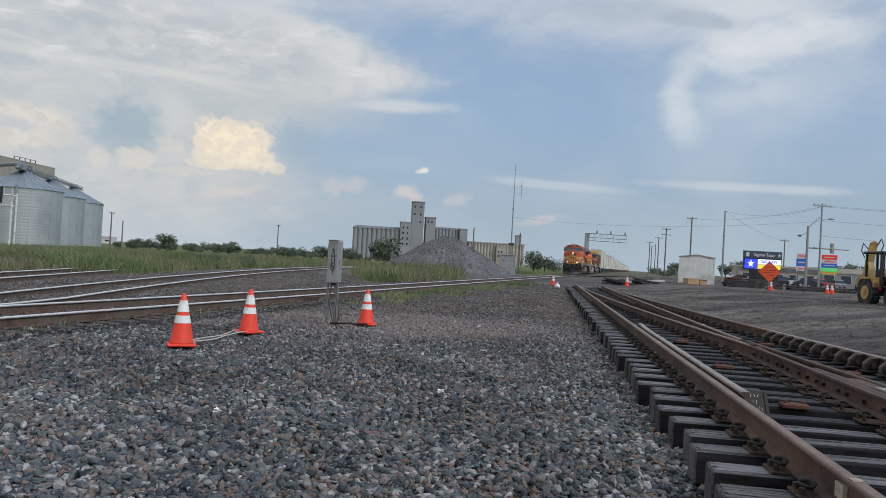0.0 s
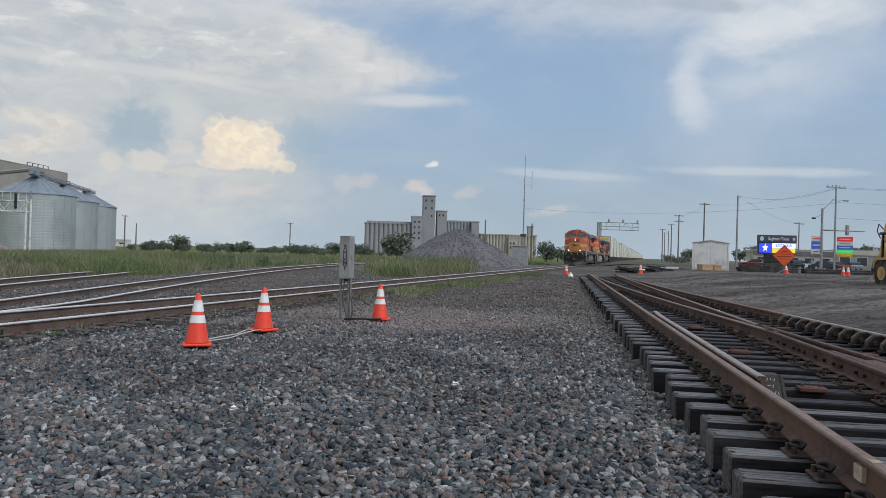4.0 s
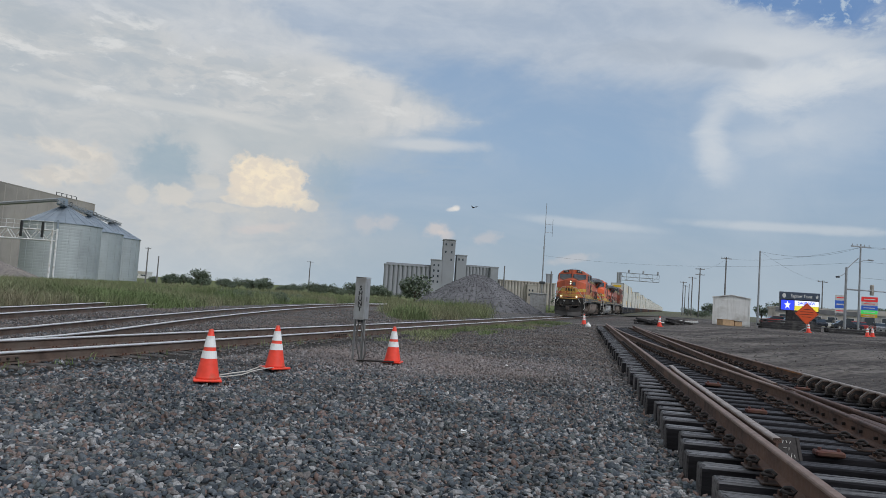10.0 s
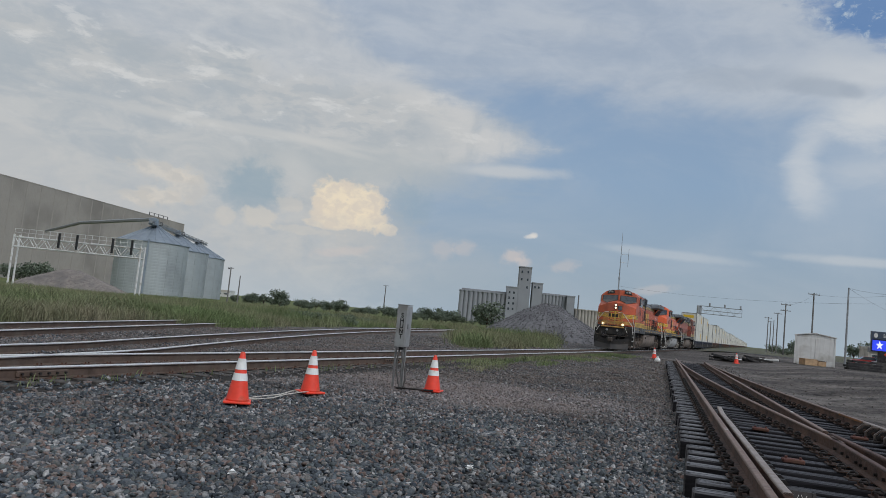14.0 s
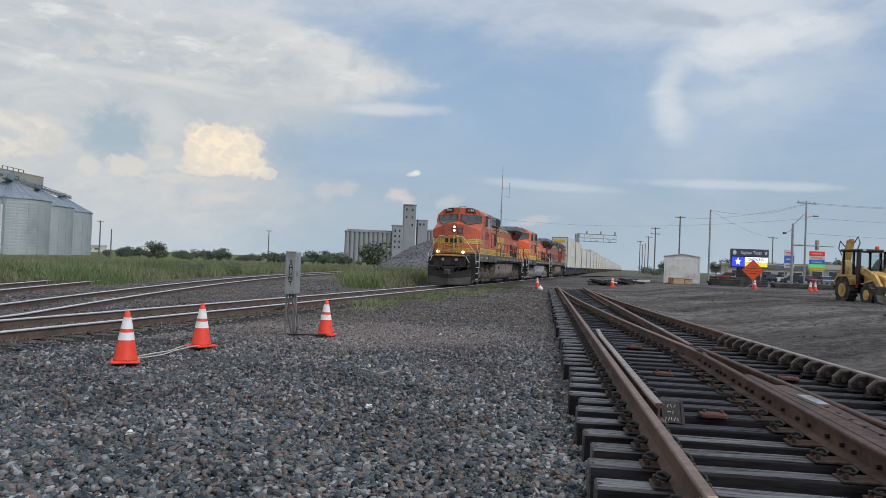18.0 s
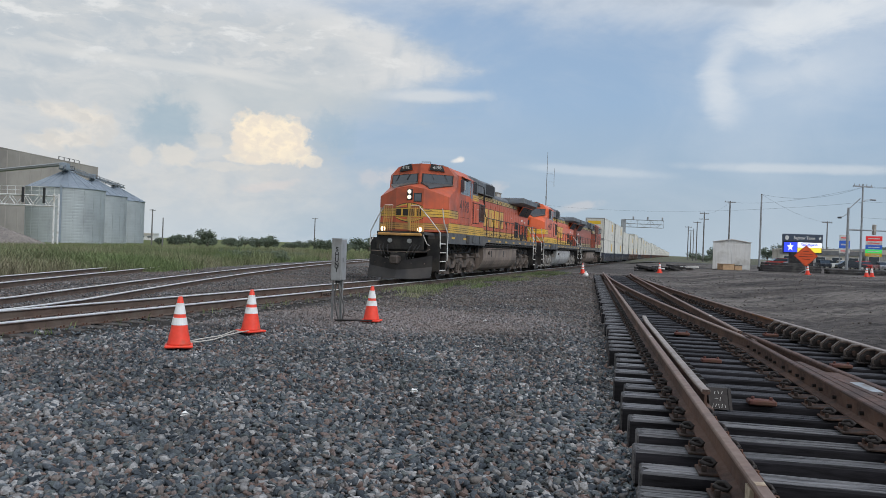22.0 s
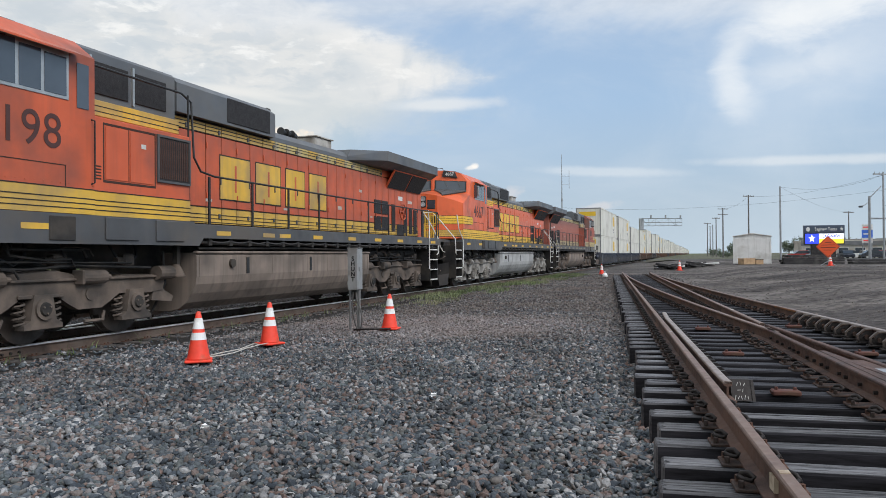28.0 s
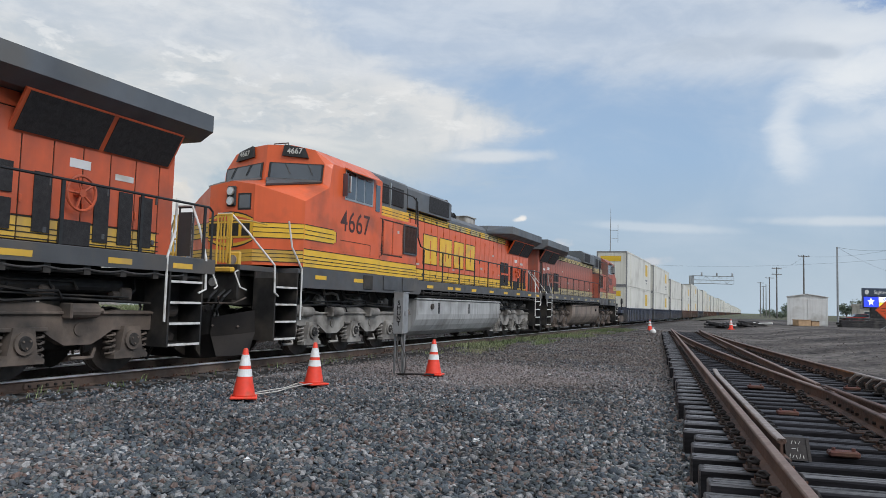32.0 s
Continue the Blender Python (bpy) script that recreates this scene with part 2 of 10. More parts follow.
    for a0, e0, ra, re, tilt, k in ((25.2, 17.9, 2.6, 0.55, -6, 0.65), (26.9, 17.6, 0.8, 0.4, -20, 0.5), (20.5, 18.6, 4.5, 0.8, -3, 0.4)):
        c = mix(math_("MULTIPLY", blob(a0, e0, ra, re, 0.9, 0.8, tilt), k), c, (0.37, 0.43, 0.51))
    clear = blob(30.5, 21.9, 6.4, 2.0, 0.8, 0.9, -14, fine)
    c = mix(math_("MULTIPLY", clear, 0.85), c, mix(smooth(tuft, 0.52, 0.66), (0.10, 0.22, 0.46), (0.40, 0.50, 0.62)))
    band = blob(29.0, 6.3, 6.0, 0.30, 1.2, 0.8, -2)
    c = mix(math_("MULTIPLY", band, 0.5), c, (0.60, 0.63, 0.655))
    band2 = blob(15.5, 6.1, 4.6, 0.30, 1.2, 0.8, -3)
    c = mix(math_("MULTIPLY", band2, 0.42), c, (0.58, 0.62, 0.655))
    # haze at the horizon, and the ground's own tone below it
    c = mix(math_("MULTIPLY", smooth(el, 4.5, -0.5), 0.55), c, (0.40, 0.49, 0.57))
    c = mix(smooth(el, -0.6, -3.0), c, (0.10, 0.10, 0.09))
    bg = N("ShaderNodeBackground")
    L(c, bg.inputs[0])
    bg.inputs[1].default_value = 1.1
    out = N("ShaderNodeOutputWorld")
    L(bg.outputs[0], out.inputs[0])


build_world()
sun = new("sun", bpy.data.lights.new("sun", "SUN"))
sun.data.energy, sun.data.angle, sun.data.color = 1.95, radians(38), (1.0, 0.985, 0.985)
sun.matrix_world = look((0, 0, 0), Vector((-0.50, 0.52, -0.66)))


# ---- mesh helpers ----
class Mesh:
    """Collects pieces of one part: vertices and faces in the part's own space."""

    def __init__(self):
        self.v, self.f = [], []

    def add(self, verts, faces, m=None):
        b = len(self.v)
        self.v += [tuple(m @ Vector(p)) if m else tuple(p) for p in verts]
        self.f += [tuple(b + i for i in f) for f in faces]
        return self

    def box(self, x0, x1, y0, y1, z0, z1, m=None, bevel=0.0):
        b = min(bevel, abs(x1 - x0) / 2.01, abs(y1 - y0) / 2.01, abs(z1 - z0) / 2.01)
        if b <= 0:
            v = [(x, y, z) for z in (z0, z1) for x, y in ((x0, y0), (x1, y0), (x1, y1), (x0, y1))]
            return self.add(v, [(3, 2, 1, 0), (4, 5, 6, 7), (0, 1, 5, 4), (1, 2, 6, 5), (2, 3, 7, 6), (3, 0, 4, 7)], m)
        v, idx = [], {}
        for i, (x, sx) in enumerate(((x0, 1), (x1, -1))):
            for j, (y, sy) in enumerate(((y0, 1), (y1, -1))):
                for k, (z, sz) in enumerate(((z0, 1), (z1, -1))):
                    for a in range(3):
                        p = [x + sx * b, y + sy * b, z + sz * b]
                        p[a] = (x, y, z)[a]
                        idx[i, j, k, a] = len(v)
                        v.append(tuple(p))
        F = []
        for a in range(3):
            o = [c for c in range(3) if c != a]
            for s in (0, 1):
                ring = []
                for p, q in ((0, 0), (1, 0), (1, 1), (0, 1)):
                    key = [0, 0, 0]
                    key[a], key[o[0]], key[o[1]] = s, p, q
                    ring.append(idx[(*key, a)])
                flip = (s == 0) ^ (a == 1)
                F.append(tuple(ring[::-1] if flip else ring))
        for a in range(3):
            o = [c for c in range(3) if c != a]
            for p in (0, 1):
                for q in (0, 1):
                    k0, k1 = [0, 0, 0], [0, 0, 0]
                    k0[o[0]], k0[o[1]] = p, q
                    k1[:] = k0
                    k1[a] = 1
                    F.append((idx[(*k0, o[0])], idx[(*k1, o[0])], idx[(*k1, o[1])], idx[(*k0, o[1])]))
        for i in (0, 1):
            for j in (0, 1):
                for k in (0, 1):
                    F.append((idx[i, j, k, 0], idx[i, j, k, 1], idx[i, j, k, 2]))
        return self.add(v, F, m)

    def prism(self, poly, a0, a1, axis="y", m=None):
        """A polygon, given in the two other axes in order, drawn out from a0 to a1 along axis."""
        n = len(poly)
        put = {"x": lambda p, a: (a, p[0], p[1]), "y": lambda p, a: (p[0], a, p[1]), "z": lambda p, a: (p[0], p[1], a)}[axis]
        v = [put(p, a0) for p in poly] + [put(p, a1) for p in poly]
        return self.add(v, [tuple(range(n)), tuple(range(2 * n - 1, n - 1, -1))] + [(i, i + n, (i + 1) % n + n, (i + 1) % n) for i in range(n)], m)

    def cyl(self, p, q, r, r2=None, seg=12, m=None, cap=True):
        p, q = Vector(p), Vector(q)
        r2 = r if r2 is None else r2
        d = (q - p).normalized()
        a = d.orthogonal().normalized()
        b = d.cross(a)
        v = []
        for c, rad in ((p, r), (q, r2)):
            v += [c + (a * math.cos(t) + b * math.sin(t)) * rad for t in (2 * math.pi * i / seg for i in range(seg))]
        F = [(i, (i + 1) % seg, (i + 1) % seg + seg, i + seg) for i in range(seg)]
        if cap:
            F += [tuple(range(seg - 1, -1, -1)), tuple(range(seg, 2 * seg))]
        return self.add(v, F, m)

    def tube(self, pts, r, seg=7, m=None, closed=False):
        pts = [Vector(p) for p in pts]
        n, v = len(pts), []
        a = None
        for i, p in enumerate(pts):
            d = (pts[min(i + 1, n - 1)] - pts[max(i - 1, 0)]).normalized()
            a = d.orthogonal().normalized() if a is None else (a - d * a.dot(d)).normalized()
            b = d.cross(a)
            v += [p + (a * math.cos(t) + b * math.sin(t)) * r for t in (2 * math.pi * k / seg for k in range(seg))]
        F = [(i * seg + k, i * seg + (k + 1) % seg, (i + 1) * seg + (k + 1) % seg, (i + 1) * seg + k) for i in range(n - 1) for k in range(seg)]
        F += [tuple(range(seg - 1, -1, -1)), tuple(range((n - 1) * seg, n * seg))]
        return self.add(v, F, m)

    def lathe(self, prof, seg=20, m=None):
        """A profile of (radius, z) turned round z."""
        v = [(r * math.cos(2 * math.pi * i / seg), r * math.sin(2 * math.pi * i / seg), z) for r, z in prof for i in range(seg)]
        n = len(prof)
        F = [(j * seg + i, j * seg + (i + 1) % seg, (j + 1) * seg + (i + 1) % seg, (j + 1) * seg + i) for j in range(n - 1) for i in range(seg)]
        F += [tuple(range(seg - 1, -1, -1)), tuple(range((n - 1) * seg, n * seg))]
        return self.add(v, F, m)

    def data(self, name, smooth=False):
        me = bpy.data.meshes.new(name)
        me.from_pydata(self.v, [], self.f)
        if smooth:
            me.polygons.foreach_set("use_smooth", [True] * len(me.polygons))
        me.update()
        return me


def part(name, mesh, material, parent=None, label="", at=None, smooth=False):
    me = mesh.data(name, smooth) if isinstance(mesh, Mesh) else mesh
    if not me.materials:
        me.materials.append(material)
    ob = new(name, me)
    if parent is not None:
        ob.parent = parent
    if at is not None:
        ob.matrix_basis = at
    return tagged(ob, label) if label else ob


def thing(name, label, category, group="", kind="", at=None):
    ob = new(name)
    ob.empty_display_size = 0.3
    if at is not None:
        ob.matrix_basis = at
    return tagged(ob, label, category, group, kind)


def bmesh_fix(me):
    bm = bmesh.new()
    bm.from_mesh(me)
    bmesh.ops.recalc_face_normals(bm, faces=bm.faces)
    bm.to_mesh(me)
    bm.free()
    return me


def weld(me):
    bm = bmesh.new()
    bm.from_mesh(me)
    bmesh.ops.remove_doubles(bm, verts=bm.verts, dist=0.0005)
    bmesh.ops.recalc_face_normals(bm, faces=bm.faces)
    bm.to_mesh(me)
    bm.free()
    return me


# ---- materials ----
def material(name, base, rough=0.7, metal=0.0, vary=0.25, scale=4.0, bump=0.15, bscale=60.0, dirt=None, dirt_amt=0.5, dirt_scale=1.2,
             streak=0.0, island=0.0, random_ob=0.0, emit=0.0, coat=0.0, spec=0.5):
    """A surface with grain, larger patches of wear, dirt of a second colour and fine relief."""
    m = bpy.data.materials.new(name)
    m.use_nodes = True
    nt = m.node_tree
    N, L = nt.nodes.new, nt.links.new
    p = nt.nodes["Principled BSDF"]
    tc = N("ShaderNodeTexCoord")

    def noise_(s, detail=4.0, stretch=None):
        v = tc.outputs["Object"]
        if stretch:
            mp = N("ShaderNodeMapping")
            mp.inputs["Scale"].default_value = stretch
            L(v, mp.inputs[0])
            v = mp.outputs[0]
        n = N("ShaderNodeTexNoise")
        n.inputs["Scale"].default_value, n.inputs["Detail"].default_value = s, detail
        L(v, n.inputs["Vector"])
        return n.outputs["Fac"]

    def mix(f, a, b, mode="MIX"):
        n = N("ShaderNodeMix")
        n.data_type, n.blend_type = "RGBA", mode
        L(f, n.inputs[0]) if not isinstance(f, float) else setattr(n.inputs[0], "default_value", f)
        for i, v in ((6, a), (7, b)):
            if isinstance(v, tuple):
                n.inputs[i].default_value = (*v[:3], 1)
            else:
                L(v, n.inputs[i])
        return n.outputs[2]

    def rng(x, lo, hi, a=0.0, b=1.0):
        n = N("ShaderNodeMapRange")
        L(x, n.inputs[0])
        for i, v in enumerate((lo, hi, a, b)):
            n.inputs[i + 1].default_value = v
        return n.outputs[0]

    lo = tuple(c * (1 - vary) for c in base)
    hi = tuple(min(1, c * (1 + vary)) for c in base)
    col = mix(rng(noise_(scale, 6), 0.3, 0.7), lo, hi)
    if dirt:
        f = rng(noise_(dirt_scale, 7), 0.62 - dirt_amt * 0.4, 0.80 - dirt_amt * 0.3)
        col = mix(f, col, dirt)
        if streak:
            g = N("ShaderNodeMath")
            g.operation = "MULTIPLY"
            L(rng(noise_(3.0, 5, (2.2, 2.2, 0.12)), 0.48, 0.72), g.inputs[0])
            g.inputs[1].default_value = streak
            col = mix(g.outputs[0], col, dirt)
    if island or random_ob:
        if island:
            src = N("ShaderNodeNewGeometry").outputs["Random Per Island"]
        else:
            src = N("ShaderNodeObjectInfo").outputs["Random"]
        k = island or random_ob
        gray = N("ShaderNodeCombineColor")
        for i in range(3):
            L(rng(src, 0, 1, 1 - k, 1 + k), gray.inputs[i])
        col = mix(1.0, col, gray.outputs[0], "MULTIPLY")
    L(col, p.inputs["Base Color"])
    r = rng(noise_(scale * 2.3, 4), 0.3, 0.7, max(0.02, rough - 0.1), min(1, rough + 0.1))
    L(r, p.inputs["Roughness"])
    p.inputs["Metallic"].default_value = metal
    p.inputs["Specular IOR Level"].default_value = spec
    p.inputs["Coat Weight"].default_value = coat
    if bump:
        b = N("ShaderNodeBump")
        b.inputs["Strength"].default_value, b.inputs["Distance"].default_value = bump, 0.01
        L(noise_(bscale, 5), b.inputs["Height"])
        L(b.outputs[0], p.inputs["Normal"])
    if emit:
        p.inputs["Emission Color"].default_value = (*base, 1)
        p.inputs["Emission Strength"].default_value = emit
    return m


def wood_material(name, dark, light, spread, gloss=0.3):
    """Split, weathered timber: grain along x, each tie of its own tone."""
    m = bpy.data.materials.new(name)
    m.use_nodes = True
    nt = m.node_tree
    N, L = nt.nodes.new, nt.links.new
    p = nt.nodes["Principled BSDF"]
    tc = N("ShaderNodeTexCoord")
    mp = N("ShaderNodeMapping")
    mp.inputs["Scale"].default_value = (1.6, 34.0, 12.0)
    info = N("ShaderNodeObjectInfo")
    L(tc.outputs["Object"], mp.inputs[0])
    L(info.outputs["Random"], mp.inputs["Location"])
    n = N("ShaderNodeTexNoise")
    n.inputs["Scale"].default_value, n.inputs["Detail"].default_value, n.inputs["Roughness"].default_value = 1.5, 6, 0.65
    L(mp.outputs[0], n.inputs["Vector"])
    r = N("ShaderNodeValToRGB")
    r.color_ramp.elements[0].position, r.color_ramp.elements[0].color = 0.36, (*dark, 1)
    r.color_ramp.elements[1].position, r.color_ramp.elements[1].color = 0.62, (*light, 1)
    L(n.outputs["Fac"], r.inputs[0])
    k = N("ShaderNodeMapRange")
    L(info.outputs["Random"], k.inputs[0])
    k.inputs[3].default_value, k.inputs[4].default_value = 1 - spread, 1 + spread
    s = N("ShaderNodeVectorMath")
    s.operation = "SCALE"
    L(r.outputs[0], s.inputs[0])
    L(k.outputs[0], s.inputs["Scale"])
    L(s.outputs[0], p.inputs["Base Color"])
    p.inputs["Roughness"].default_value = 0.85
    p.inputs["Specular IOR Level"].default_value = gloss
    b = N("ShaderNodeBump")
    b.inputs["Strength"].default_value, b.inputs["Distance"].default_value = 0.6, 0.006
    L(n.outputs["Fac"], b.inputs["Height"])
    L(b.outputs[0], p.inputs["Normal"])
    return m


def tie_material(name, end, side, top):
    """Creosoted timber: paler split end grain, flanks dark with creosote and painted-in gap shade, and a top that is
    greyer outside the rail.
    """
    m = bpy.data.materials.new(name)
    m.use_nodes = True
    nt = m.node_tree
    N, L = nt.nodes.new, nt.links.new
    p = nt.nodes["Principled BSDF"]
    tc, info = N("ShaderNodeTexCoord"), N("ShaderNodeObjectInfo")

    def grain(stretch, scale, detail=6.0):
        mp, n = N("ShaderNodeMapping"), N("ShaderNodeTexNoise")
        mp.inputs["Scale"].default_value = stretch
        L(tc.outputs["Object"], mp.inputs[0])
        L(info.outputs["Random"], mp.inputs["Location"])
        n.inputs["Scale"].default_value, n.inputs["Detail"].default_value, n.inputs["Roughness"].default_value = scale, detail, 0.65
        L(mp.outputs[0], n.inputs["Vector"])
        return n.outputs["Fac"]

    def rng(x, lo, hi, a=0.0, b=1.0):
        n = N("ShaderNodeMapRange")
        L(x, n.inputs[0])
        for i, v in enumerate((lo, hi, a, b)):
            n.inputs[i + 1].default_value = v
        return n.outputs[0]

    def mix(f, a, b):
        n = N("ShaderNodeMix")
        n.data_type = "RGBA"
        L(f, n.inputs[0])
        for i, v in ((6, a), (7, b)):
            if isinstance(v, tuple):
                n.inputs[i].default_value = (*v, 1)
            else:
                L(v, n.inputs[i])
        return n.outputs[2]

    fibre = grain((1.4, 34.0, 12.0), 1.5)
    blot = grain((1.0, 1.6, 1.6), 2.2, 5)
    sep = N("ShaderNodeSeparateXYZ")
    L(tc.outputs["Object"], sep.inputs[0])
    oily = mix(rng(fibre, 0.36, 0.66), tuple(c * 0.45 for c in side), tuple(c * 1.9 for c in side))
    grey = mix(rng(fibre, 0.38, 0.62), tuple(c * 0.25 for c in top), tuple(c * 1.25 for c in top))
    # oil drips between the rails: the greyer wood begins outside them
    reach = N("ShaderNodeMath")
    reach.operation = "MULTIPLY_ADD"
    L(blot, reach.inputs[0])
    reach.inputs[1].default_value = 0.9
    L(sep.outputs[0], reach.inputs[2])
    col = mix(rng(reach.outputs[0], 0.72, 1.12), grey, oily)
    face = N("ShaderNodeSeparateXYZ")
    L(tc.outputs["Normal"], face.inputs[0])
    # flanks keep the dark tone: creosote, plus shade between the ties painted in
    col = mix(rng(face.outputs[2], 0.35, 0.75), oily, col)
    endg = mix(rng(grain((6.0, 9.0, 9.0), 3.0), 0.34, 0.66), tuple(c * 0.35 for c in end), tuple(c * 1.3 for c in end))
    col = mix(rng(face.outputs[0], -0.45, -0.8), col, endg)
    k = N("ShaderNodeVectorMath")
    k.operation = "SCALE"
    L(col, k.inputs[0])
    L(rng(info.outputs["Random"], 0, 1, 0.6, 1.4), k.inputs["Scale"])
    L(k.outputs[0], p.inputs["Base Color"])
    p.inputs["Roughness"].default_value = 0.85
    p.inputs["Specular IOR Level"].default_value = 0.15
    b = N("ShaderNodeBump")
    b.inputs["Strength"].default_value, b.inputs["Distance"].default_value = 0.7, 0.007
    L(fibre, b.inputs["Height"])
    L(b.outputs[0], p.inputs["Normal"])
    return m


